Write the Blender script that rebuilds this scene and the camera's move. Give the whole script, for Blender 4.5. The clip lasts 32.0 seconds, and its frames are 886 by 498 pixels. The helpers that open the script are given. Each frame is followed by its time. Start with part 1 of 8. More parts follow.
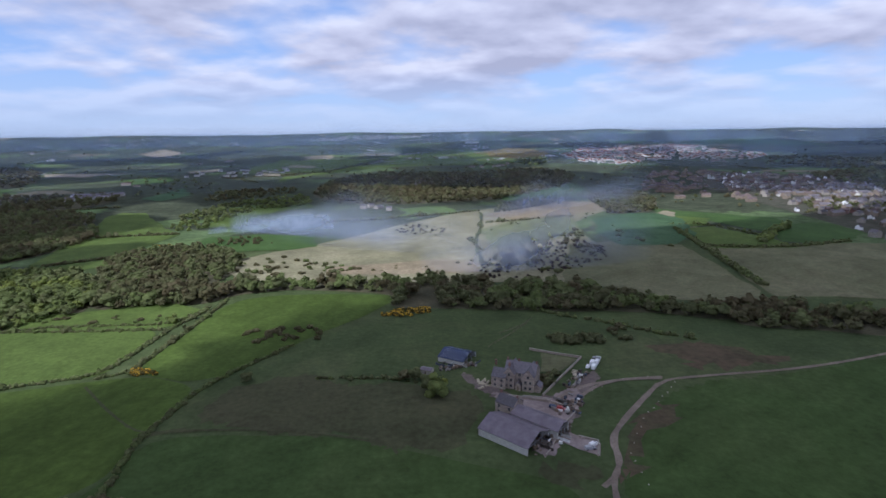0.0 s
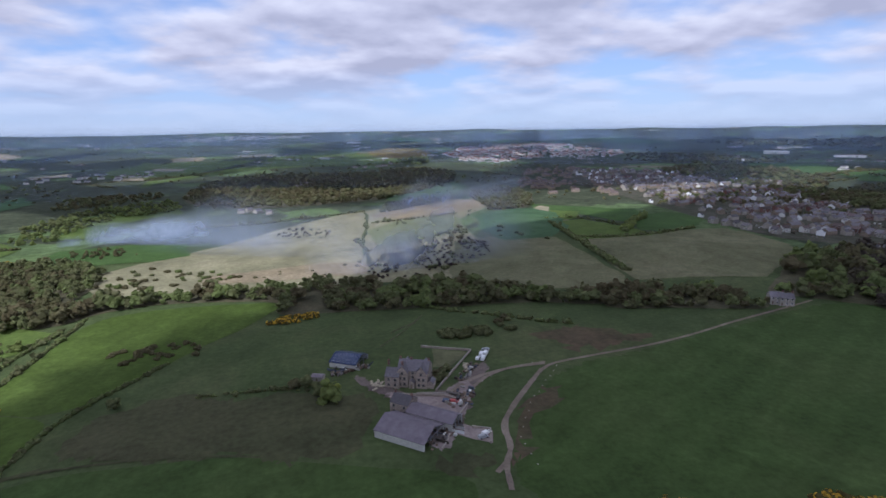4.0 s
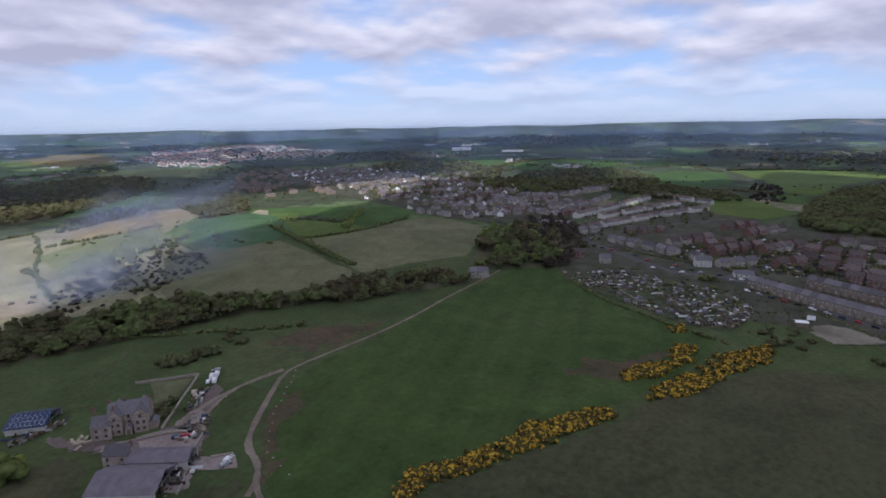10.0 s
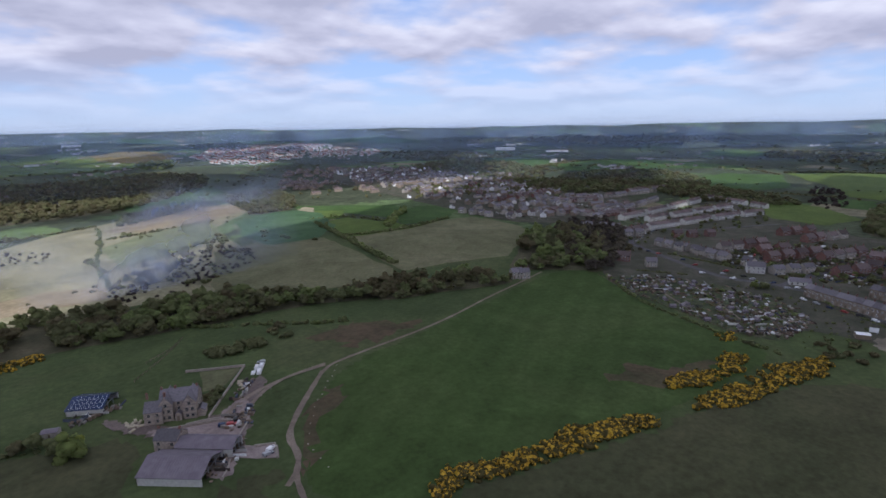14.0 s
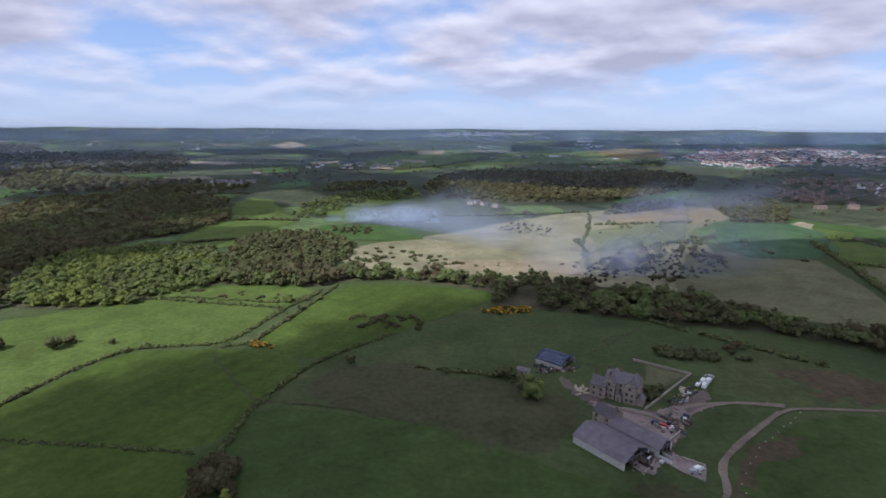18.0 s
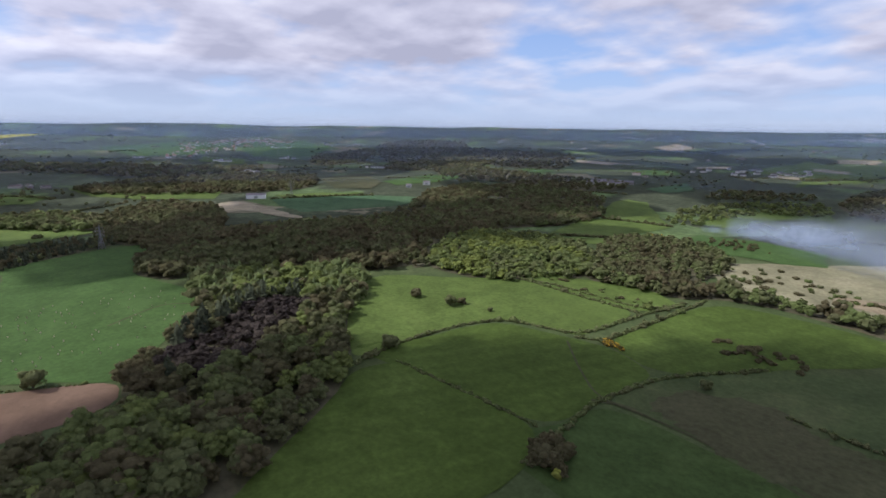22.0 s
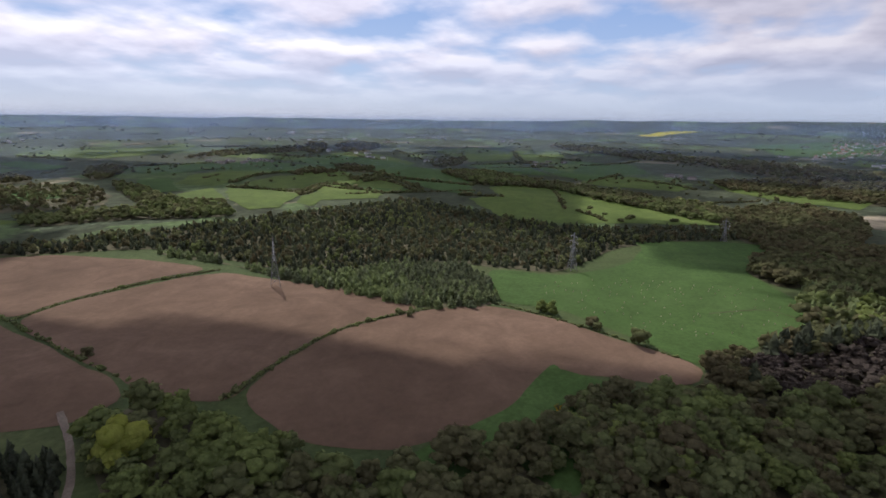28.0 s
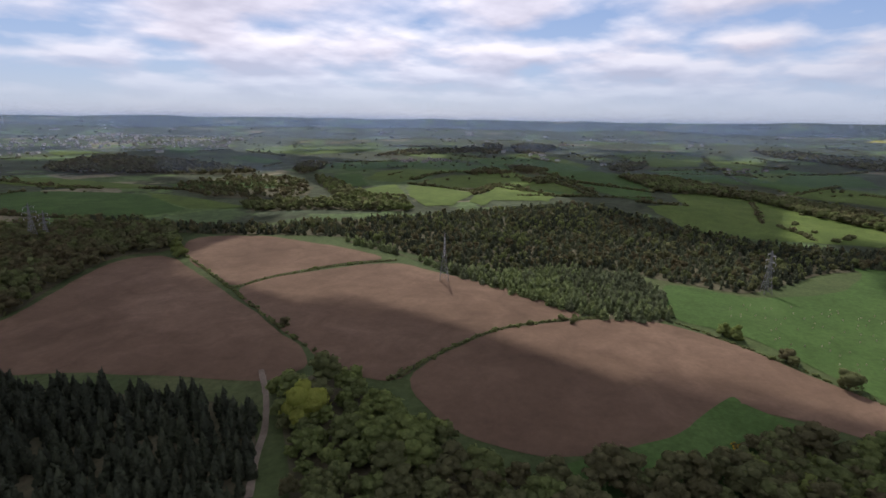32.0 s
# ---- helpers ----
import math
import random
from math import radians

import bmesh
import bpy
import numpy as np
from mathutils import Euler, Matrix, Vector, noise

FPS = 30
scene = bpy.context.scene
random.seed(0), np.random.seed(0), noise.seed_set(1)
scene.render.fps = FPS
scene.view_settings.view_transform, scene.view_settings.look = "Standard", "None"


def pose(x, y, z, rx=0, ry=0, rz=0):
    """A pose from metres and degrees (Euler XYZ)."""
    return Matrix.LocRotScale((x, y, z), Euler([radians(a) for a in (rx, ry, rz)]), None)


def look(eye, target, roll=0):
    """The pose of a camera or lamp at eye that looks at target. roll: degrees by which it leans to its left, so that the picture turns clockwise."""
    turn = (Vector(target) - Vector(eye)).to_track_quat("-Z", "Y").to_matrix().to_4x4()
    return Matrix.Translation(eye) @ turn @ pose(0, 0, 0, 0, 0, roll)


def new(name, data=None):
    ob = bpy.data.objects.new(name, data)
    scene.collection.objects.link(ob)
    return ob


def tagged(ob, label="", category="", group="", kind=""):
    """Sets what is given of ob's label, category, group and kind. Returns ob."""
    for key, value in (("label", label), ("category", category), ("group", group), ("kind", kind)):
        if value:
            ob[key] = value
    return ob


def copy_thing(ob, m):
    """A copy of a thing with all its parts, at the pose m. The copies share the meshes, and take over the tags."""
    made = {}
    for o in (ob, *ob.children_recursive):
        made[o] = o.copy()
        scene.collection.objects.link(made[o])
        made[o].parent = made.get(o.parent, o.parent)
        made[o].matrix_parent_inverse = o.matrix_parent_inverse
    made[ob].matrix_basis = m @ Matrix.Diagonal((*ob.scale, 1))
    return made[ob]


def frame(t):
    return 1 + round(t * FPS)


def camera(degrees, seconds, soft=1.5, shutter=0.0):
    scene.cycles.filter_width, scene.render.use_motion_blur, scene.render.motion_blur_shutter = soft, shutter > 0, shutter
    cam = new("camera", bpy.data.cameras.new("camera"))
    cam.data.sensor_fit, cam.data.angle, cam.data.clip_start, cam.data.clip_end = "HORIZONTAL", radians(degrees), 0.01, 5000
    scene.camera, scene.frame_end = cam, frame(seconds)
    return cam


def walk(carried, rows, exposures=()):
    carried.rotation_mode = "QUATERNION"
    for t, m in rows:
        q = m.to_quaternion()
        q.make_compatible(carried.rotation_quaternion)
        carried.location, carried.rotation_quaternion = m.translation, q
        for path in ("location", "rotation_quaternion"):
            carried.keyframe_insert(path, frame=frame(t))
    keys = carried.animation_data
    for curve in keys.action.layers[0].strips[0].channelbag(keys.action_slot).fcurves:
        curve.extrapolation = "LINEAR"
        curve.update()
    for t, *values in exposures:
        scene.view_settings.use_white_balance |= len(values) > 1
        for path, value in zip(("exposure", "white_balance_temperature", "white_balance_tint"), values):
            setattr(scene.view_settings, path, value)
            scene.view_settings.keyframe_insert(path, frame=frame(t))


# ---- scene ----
import mathutils.geometry

H = 120.0


def height(x, y):
    """Height of the land: level about the drone, rolling further off, far rim raised to fit the view's horizon."""
    r = np.hypot(x, y)
    far = np.clip((r - 1300) / 3640, 0, 1.0)
    swell = 2.2 * np.sin(x / 88 + 0.7) * np.sin(y / 112 + 0.3) * np.clip((r - 60) / 250, 0, 1)
    roll = 6.0 * np.sin(x / 310 + 1.0) * np.sin(y / 270 + 0.4) * np.clip((r - 400) / 500, 0, 1)
    ridge = 9.0 * np.sin(x / 171 + 0.3 * np.sin(y / 203)) * np.sin(y / 149 + 1.1) * np.clip((r - 1700) / 1500, 0, 1)
    # lowers the rim on one side to fit the horizon in view
    low = far ** 3.2 * -30 * np.clip(((-0.643 * x - 0.766 * y) / np.maximum(r, 1) - 0.55) / 0.35, 0, 1)
    return 115 * far ** 3.2 + swell + roll + ridge * (1 - 0.5 * far) + low


# ---- camera ----
cam = camera(79.40, 32.0, soft=1.6)
PATH = [
    (0.0, pose(0, 0, H, 77.55, 0.74, -0.16)),
    (0.5, pose(0, 0, H, 77.52, 0.87, -2.21)),
    (1.0, pose(0, 0, H, 77.47, 0.82, -4.78)),
    (1.5, pose(0, 0, H, 77.43, 0.82, -7.32)),
    (2.0, pose(0, 0, H, 77.42, 0.89, -9.18)),
    (2.5, pose(0, 0, H, 77.41, 0.91, -10.52)),
    (4.5, pose(0, 0, H, 77.39, 0.75, -13.26)),
    (5.0, pose(0, 0, H, 77.38, 0.72, -14.66)),
    (5.5, pose(0, 0, H, 77.34, 0.76, -17.52)),
    (6.0, pose(0, 0, H, 77.34, 0.81, -20.47)),
    (6.5, pose(0, 0, H, 77.29, 0.82, -23.10)),
    (7.0, pose(0, 0, H, 77.24, 0.78, -26.40)),
    (7.5, pose(0, 0, H, 77.18, 0.90, -30.04)),
    (8.0, pose(0, 0, H, 77.16, 0.92, -33.21)),
    (8.5, pose(0, 0, H, 77.11, 0.98, -35.89)),
    (9.0, pose(0, 0, H, 77.08, 1.02, -38.56)),
    (9.5, pose(0, 0, H, 77.03, 1.07, -40.79)),
    (10.0, pose(0, 0, H, 77.00, 1.05, -42.18)),
    (10.5, pose(0, 0, H, 76.98, 1.03, -43.13)),
    (11.0, pose(0, 0, H, 76.93, 1.08, -43.82)),
    (11.5, pose(0, 0, H, 76.93, 1.08, -44.33)),
    (12.0, pose(0, 0, H, 76.94, 1.09, -44.39)),
    (12.5, pose(0, 0, H, 76.94, 0.98, -43.41)),
    (13.0, pose(0, 0, H, 76.94, 0.97, -41.73)),
    (13.5, pose(0, 0, H, 76.98, 0.96, -40.26)),
    (15.5, pose(0, 0, H, 77.15, 0.56, -21.86)),
    (16.0, pose(0, 0, H, 77.20, 0.51, -14.93)),
    (16.5, pose(0, 0, H, 77.30, 0.29, -8.12)),
    (17.0, pose(0, 0, H, 77.34, -0.21, -0.79)),
    (17.5, pose(0, 0, H, 77.30, -0.14, 5.87)),
    (18.0, pose(0, 0, H, 77.28, -0.29, 11.43)),
    (18.5, pose(0, 0, H, 77.30, -0.20, 16.92)),
    (19.0, pose(0, 0, H, 77.30, -0.33, 22.84)),
    (19.5, pose(0, 0, H, 77.25, -0.34, 28.56)),
    (20.0, pose(0, 0, H, 77.25, -0.44, 33.58)),
    (20.5, pose(0, 0, H, 77.22, -0.54, 37.81)),
    (21.0, pose(0, 0, H, 77.19, -0.61, 41.58)),
    (21.5, pose(0, 0, H, 77.14, -0.65, 45.58)),
    (22.0, pose(0, 0, H, 77.07, -0.74, 50.41)),
    (22.5, pose(0, 0, H, 77.03, -0.84, 55.30)),
    (23.0, pose(0, 0, H, 76.97, -0.80, 59.91)),
    (23.5, pose(0, 0, H, 76.86, -0.83, 64.86)),
    (24.0, pose(0, 0, H, 76.76, -0.89, 70.55)),
    (24.5, pose(0, 0, H, 76.62, -0.94, 77.36)),
    (25.0, pose(0, 0, H, 76.50, -0.89, 83.90)),
    (25.5, pose(0, 0, H, 76.43, -0.93, 87.80)),
    (27.5, pose(0, 0, H, 76.10, -0.97, 106.72)),
    (28.0, pose(0, 0, H, 76.02, -0.81, 112.04)),
    (28.5, pose(0, 0, H, 75.99, -0.82, 117.19)),
    (29.0, pose(0, 0, H, 75.96, -0.80, 121.96)),
    (29.5, pose(0, 0, H, 75.95, -0.81, 125.34)),
    (30.0, pose(0, 0, H, 75.95, -0.82, 127.52)),
    (30.5, pose(0, 0, H, 75.91, -0.83, 128.66)),
    (31.0, pose(0, 0, H, 75.92, -0.83, 129.48)),
    (31.5, pose(0, 0, H, 75.95, -0.84, 130.09)),
    (32.0, pose(0, 0, H, 75.96, -0.82, 130.38)),
]

walk(cam, PATH, [(0, 0.08, 5460, 14), (5, 0.10, 5600, 14), (9, 0.12, 5780, 14), (16, 0.12, 5720, 14), (24, 0.06, 5980, 14), (32, -0.11, 6320, 14)])

# ---- sky, sun ----
SUN_AZ, SUN_EL = 140.0, 45.0
world = bpy.data.worlds.new("sky")
scene.world = world
world.use_nodes = True


def node(tree, kind, **sets):
    n = tree.nodes.new(kind)
    for key, value in sets.items():
        if key in n.inputs:
            n.inputs[key].default_value = value
        else:
            setattr(n, key, value)
    return n


def ramp(tree, stops, fac=None):
    n = tree.nodes.new("ShaderNodeValToRGB")
    e = n.color_ramp.elements
    while len(e) < len(stops):
        e.new(0.5)
    for k, (p, c) in zip(e, stops):
        k.position = p
        k.color = (*c, 1) if isinstance(c, tuple) else (c, c, c, 1)
    if fac is not None:
        tree.links.new(fac, n.inputs[0])
    return n


def maths(tree, op, a, b=0.0):
    n = tree.nodes.new("ShaderNodeMath")
    n.operation = op
    for i, v in enumerate((a, b)):
        if isinstance(v, (int, float)):
            n.inputs[i].default_value = v
        else:
            tree.links.new(v, n.inputs[i])
    return n.outputs[0]


def mixed(tree, fac, a, b, blend="MIX"):
    n = tree.nodes.new("ShaderNodeMix")
    n.data_type, n.blend_type = "RGBA", blend
    for i, v in ((0, fac), (6, a), (7, b)):
        if isinstance(v, (int, float)):
            n.inputs[i].default_value = v
        elif isinstance(v, tuple):
            n.inputs[i].default_value = (*v, 1)
        else:
            tree.links.new(v, n.inputs[i])
    return n.outputs[2]


def position(tree, scale=1.0):
    g = tree.nodes.new("ShaderNodeNewGeometry")
    v = tree.nodes.new("ShaderNodeVectorMath")
    v.operation = "SCALE"
    v.inputs["Scale"].default_value = scale
    tree.links.new(g.outputs["Position"], v.inputs[0])
    return v.outputs[0]


def noise_of(tree, scale, detail=4.0, rough=0.55, vector=None, distortion=0.0):
    n = node(tree, "ShaderNodeTexNoise", Scale=scale, Detail=detail, Roughness=rough, Distortion=distortion)
    tree.links.new(vector if vector is not None else position(tree), n.inputs["Vector"])
    return n.outputs[0]


def build_sky():
    tree = world.node_tree
    tree.nodes.clear()
    link = tree.links.new
    out = node(tree, "ShaderNodeOutputWorld")
    sky = node(tree, "ShaderNodeTexSky", sky_type="NISHITA", sun_disc=False, sun_elevation=radians(SUN_EL),
               sun_rotation=radians(-SUN_AZ), altitude=200.0, air_density=1.0, dust_density=0.6, ozone_density=2.0)
    co = node(tree, "ShaderNodeTexCoord")
    sep = node(tree, "ShaderNodeSeparateXYZ")
    link(co.outputs["Generated"], sep.inputs[0])
    up = maths(tree, "MAXIMUM", sep.outputs[2], 0.0)

    def layer(rise):
        """The sky's direction laid on a level sheet of cloud, seen a little higher up by rise."""
        below = maths(tree, "ADD", up, 0.20 + rise)
        c = node(tree, "ShaderNodeCombineXYZ")
        for k in (0, 1):
            link(maths(tree, "DIVIDE", sep.outputs[k], below), c.inputs[k])
        return c.outputs[0]

    def density(vector):
        big = noise_of(tree, 1.9, 6, 0.46, vector)
        wide = noise_of(tree, 0.55, 2, 0.5, vector)
        return maths(tree, "ADD", big, maths(tree, "MULTIPLY", maths(tree, "SUBTRACT", wide, 0.5), 0.9))

    amount, above = density(layer(0.0)), density(layer(0.016))
    cover = ramp(tree, [(0.30, 0.0), (0.50, 1.0)], amount)
    low = ramp(tree, [(0.02, 0.10), (0.11, 1.0)], up)
    cover_fac = maths(tree, "MULTIPLY", cover.outputs[0], low.outputs[0])
    relief = maths(tree, "ADD", maths(tree, "MULTIPLY", maths(tree, "SUBTRACT", above, amount), 1.5), maths(tree, "MULTIPLY", amount, 0.75))
    tone = ramp(tree, [(0.20, (0.755, 0.735, 0.78)), (0.36, (0.60, 0.585, 0.66)), (0.54, (0.44, 0.436, 0.52))], relief)
    toward = node(tree, "ShaderNodeVectorMath", operation="DOT_PRODUCT")
    toward.inputs[1].default_value = (-math.sin(radians(SUN_AZ)) * math.cos(radians(SUN_EL)), math.cos(radians(SUN_AZ)) * math.cos(radians(SUN_EL)), math.sin(radians(SUN_EL)))
    link(co.outputs["Generated"], toward.inputs[0])
    glow = maths(tree, "ADD", maths(tree, "MULTIPLY", maths(tree, "POWER", maths(tree, "MAXIMUM", toward.outputs["Value"], 0.0), 3.0), 1.0), 1.0)
    haze = ramp(tree, [(0.0, (0.54, 0.64, 0.82)), (0.10, (0.42, 0.56, 0.84)), (0.3, (0.20, 0.36, 0.72))], up)
    bg_sky = node(tree, "ShaderNodeBackground", Strength=0.10)
    link(sky.outputs[0], bg_sky.inputs[0])
    bg_air = node(tree, "ShaderNodeBackground", Strength=0.95)
    link(haze.outputs[0], bg_air.inputs[0])
    mix_air = node(tree, "ShaderNodeMixShader", Fac=0.8)
    link(bg_sky.outputs[0], mix_air.inputs[1])
    link(bg_air.outputs[0], mix_air.inputs[2])
    bg_cloud = node(tree, "ShaderNodeBackground")
    link(glow, bg_cloud.inputs[1])
    link(tone.outputs[0], bg_cloud.inputs[0])
    mix = node(tree, "ShaderNodeMixShader")
    link(cover_fac, mix.inputs[0])
    link(mix_air.outputs[0], mix.inputs[1])
    link(bg_cloud.outputs[0], mix.inputs[2])
    link(mix.outputs[0], out.inputs[0])


build_sky()
sun = new("sun", bpy.data.lights.new("sun", "SUN"))
sun.data.energy, sun.data.angle, sun.data.color = 3.8, radians(0.6), (1.0, 0.95, 0.86)
az, el = radians(SUN_AZ), radians(SUN_EL)
sun.matrix_world = look((0, 0, 1500), (1500 * math.sin(az) * math.cos(el), -1500 * math.cos(az) * math.cos(el), 1500 - 1500 * math.sin(el)))


# ---- materials ----
def principled(name, rough=0.85, spec=0.25):
    m = bpy.data.materials.new(name)
    m.use_nodes = True
    tree = m.node_tree
    b = tree.nodes["Principled BSDF"]
    b.inputs["Roughness"].default_value = rough
    b.inputs["Specular IOR Level"].default_value = spec
    return m, tree, b


def soil_material(name, dark, mid, light, patch=0.012, grain=0.35, stripe=None, bump=0.25, speckle=1.0):
    """Grass, crop or bare soil: broad patches, finer mottling, and drill lines where given (spacing in metres, angle)."""
    m, tree, b = principled(name, 0.95, 0.08)
    broad = ramp(tree, [(0.3, dark), (0.5, mid), (0.72, light)], noise_of(tree, patch, 5, 0.6, distortion=0.6))
    fine = ramp(tree, [(0.25, 1 - 0.28 * speckle), (0.75, 1 + 0.22 * speckle)], noise_of(tree, grain, 4, 0.65))
    mid_tone = ramp(tree, [(0.3, 0.82), (0.7, 1.18)], noise_of(tree, 0.045, 5, 0.62, distortion=1.0))
    col = mixed(tree, 1.0, broad.outputs[0], fine.outputs[0], "MULTIPLY")
    col = mixed(tree, 1.0, col, mid_tone.outputs[0], "MULTIPLY")
    if stripe:
        w = node(tree, "ShaderNodeTexWave", Scale=0.314 / stripe[0], Distortion=1.2, Detail=2.0)
        w.inputs["Detail Scale"].default_value = 0.05
        rot = node(tree, "ShaderNodeVectorRotate")
        rot.inputs["Angle"].default_value = radians(stripe[1])
        tree.links.new(position(tree), rot.inputs[0])
        tree.links.new(rot.outputs[0], w.inputs[0])
        s = ramp(tree, [(0.0, stripe[2]), (1.0, 1.05)], w.outputs[1])
        col = mixed(tree, 1.0, col, s.outputs[0], "MULTIPLY")
    tree.links.new(col, b.inputs["Base Color"])
    bp = node(tree, "ShaderNodeBump", Strength=bump, Distance=0.5)
    tree.links.new(noise_of(tree, grain * 2, 3), bp.inputs["Height"])
    tree.links.new(bp.outputs[0], b.inputs["Normal"])
    return m


def patchwork_material():
    """Distant farmland: small enclosures of pasture, crop and wood."""
    m, tree, b = principled("distant_farmland", 0.95, 0.05)
    warp = node(tree, "ShaderNodeVectorMath", operation="ADD")
    nv = node(tree, "ShaderNodeTexNoise", Scale=0.004, Detail=2.0)
    tree.links.new(position(tree), nv.inputs["Vector"])
    sc = node(tree, "ShaderNodeVectorMath", operation="SCALE")
    sc.inputs["Scale"].default_value = 160.0
    tree.links.new(nv.outputs[1], sc.inputs[0])
    tree.links.new(position(tree), warp.inputs[0])
    tree.links.new(sc.outputs[0], warp.inputs[1])
    v = node(tree, "ShaderNodeTexVoronoi", Scale=0.0085, Randomness=0.9)
    v.voronoi_dimensions = "2D"
    tree.links.new(warp.outputs[0], v.inputs["Vector"])
    sep = node(tree, "ShaderNodeSeparateColor")
    tree.links.new(v.outputs["Color"], sep.inputs[0])
    cells = ramp(tree, [(0.0, (0.062, 0.076, 0.046)), (0.22, (0.074, 0.090, 0.052)), (0.40, (0.092, 0.130, 0.056)),
                        (0.55, (0.112, 0.160, 0.062)), (0.68, (0.078, 0.098, 0.052)), (0.87, (0.20, 0.18, 0.12)),
                        (0.93, (0.064, 0.076, 0.048))], sep.outputs[0])
    cells.color_ramp.interpolation = "CONSTANT"
    wood = ramp(tree, [(0.48, 0.0), (0.50, 1.0)], noise_of(tree, 0.0026, 6, 0.68))
    col = mixed(tree, wood.outputs[0], cells.outputs[0], (0.060, 0.070, 0.042))
    mott = ramp(tree, [(0.3, 0.62), (0.7, 1.32)], noise_of(tree, 0.022, 6, 0.7))
    fine = ramp(tree, [(0.35, 0.68), (0.65, 1.25)], noise_of(tree, 0.11, 4, 0.7))
    col = mixed(tree, 1.0, col, mott.outputs[0], "MULTIPLY")
    col = mixed(tree, 1.0, col, fine.outputs[0], "MULTIPLY")
    tree.links.new(col, b.inputs["Base Color"])
    return m


def leaf_material(name, stops, translucent=0.4):
    """Foliage: one tint a tree, with lighter and darker leaves."""
    m = bpy.data.materials.new(name)
    m.use_nodes = True
    tree = m.node_tree
    tree.nodes.clear()
    out = node(tree, "ShaderNodeOutputMaterial")
    at = node(tree, "ShaderNodeAttribute", attribute_name="tint")
    r = ramp(tree, stops, at.outputs["Fac"])
    g = tree.nodes.new("ShaderNodeNewGeometry")
    leaf = ramp(tree, [(0.0, 0.90), (1.0, 1.10)], g.outputs["Random Per Island"])
    col = mixed(tree, 1.0, r.outputs[0], leaf.outputs[0], "MULTIPLY")
    clumps = ramp(tree, [(0.3, 0.80), (0.7, 1.16)], noise_of(tree, 0.7, 4, 0.65))
    col = mixed(tree, 1.0, col, clumps.outputs[0], "MULTIPLY")
    rough = node(tree, "ShaderNodeBump", Strength=0.45, Distance=0.6)
    tree.links.new(noise_of(tree, 1.1, 3, 0.6), rough.inputs["Height"])
    d = node(tree, "ShaderNodeBsdfDiffuse")
    tree.links.new(rough.outputs[0], d.inputs["Normal"])
    t = node(tree, "ShaderNodeBsdfTranslucent")
    mx = node(tree, "ShaderNodeMixShader", Fac=translucent)
    for s in (d, t):
        tree.links.new(col, s.inputs[0])
    tree.links.new(d.outputs[0], mx.inputs[1])
    tree.links.new(t.outputs[0], mx.inputs[2])
    tree.links.new(mx.outputs[0], out.inputs[0])
    return m


GRASS_FARM = soil_material("rough_pasture", (0.052, 0.072, 0.029), (0.066, 0.088, 0.034), (0.090, 0.102, 0.046))
GRASS_CROP = soil_material("young_cereal", (0.050, 0.075, 0.016), (0.062, 0.093, 0.019), (0.080, 0.116, 0.026), stripe=(12.0, 20, 0.95))
GRASS_MEADOW = soil_material("grazed_meadow", (0.068, 0.099, 0.024), (0.087, 0.124, 0.030), (0.112, 0.150, 0.040))
GRASS_DARK = soil_material("dark_grass_ley", (0.043, 0.068, 0.020), (0.052, 0.081, 0.024), (0.067, 0.093, 0.031), stripe=(16.0, 60, 0.95))
GRASS_DRY = soil_material("dry_rough_grass", (0.052, 0.058, 0.028), (0.067, 0.069, 0.035), (0.086, 0.082, 0.045))
HEATH = soil_material("pale_heath_grass", (0.155, 0.145, 0.088), (0.22, 0.205, 0.122), (0.28, 0.255, 0.16), patch=0.016)
HEATH_BROWN = soil_material("brown_heath_grass", (0.098, 0.102, 0.054), (0.132, 0.132, 0.070), (0.175, 0.164, 0.094))
HEATH_TAN = soil_material("tan_dry_grass", (0.19, 0.155, 0.098), (0.24, 0.195, 0.125), (0.28, 0.235, 0.155), patch=0.03)
HEATH_GREEN = soil_material("yellow_green_heath", (0.12, 0.135, 0.062), (0.155, 0.17, 0.08), (0.19, 0.195, 0.105), patch=0.03)
GORSE_SLOPE = soil_material("gorse_slope", (0.10, 0.105, 0.04), (0.17, 0.13, 0.04), (0.25, 0.17, 0.04), patch=0.02, grain=0.05)
TEAL = soil_material("blue_green_barley", (0.050, 0.092, 0.044), (0.062, 0.112, 0.052), (0.078, 0.128, 0.062))
SOIL = soil_material("ploughed_soil", (0.100, 0.065, 0.044), (0.136, 0.089, 0.061), (0.178, 0.118, 0.082), patch=0.008, speckle=0.4, bump=0.15)
BRACKEN = soil_material("dead_bracken", (0.060, 0.064, 0.032), (0.082, 0.066, 0.040), (0.104, 0.074, 0.050), patch=0.05)
YELLOW = soil_material("oilseed_flower", (0.32, 0.29, 0.04), (0.42, 0.38, 0.05), (0.50, 0.45, 0.07))
STUBBLE = soil_material("pale_stubble", (0.22, 0.19, 0.13), (0.28, 0.24, 0.165), (0.34, 0.29, 0.21))
TRACK = soil_material("dirt_track", (0.15, 0.118, 0.094), (0.19, 0.154, 0.124), (0.245, 0.20, 0.162), patch=0.08, grain=1.2)
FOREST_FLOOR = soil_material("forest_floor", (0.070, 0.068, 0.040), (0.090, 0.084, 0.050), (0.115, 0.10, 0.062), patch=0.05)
DISTANT = patchwork_material()
PASTURE = soil_material("hill_pasture", (0.045, 0.081, 0.023), (0.055, 0.098, 0.027), (0.071, 0.117, 0.036))
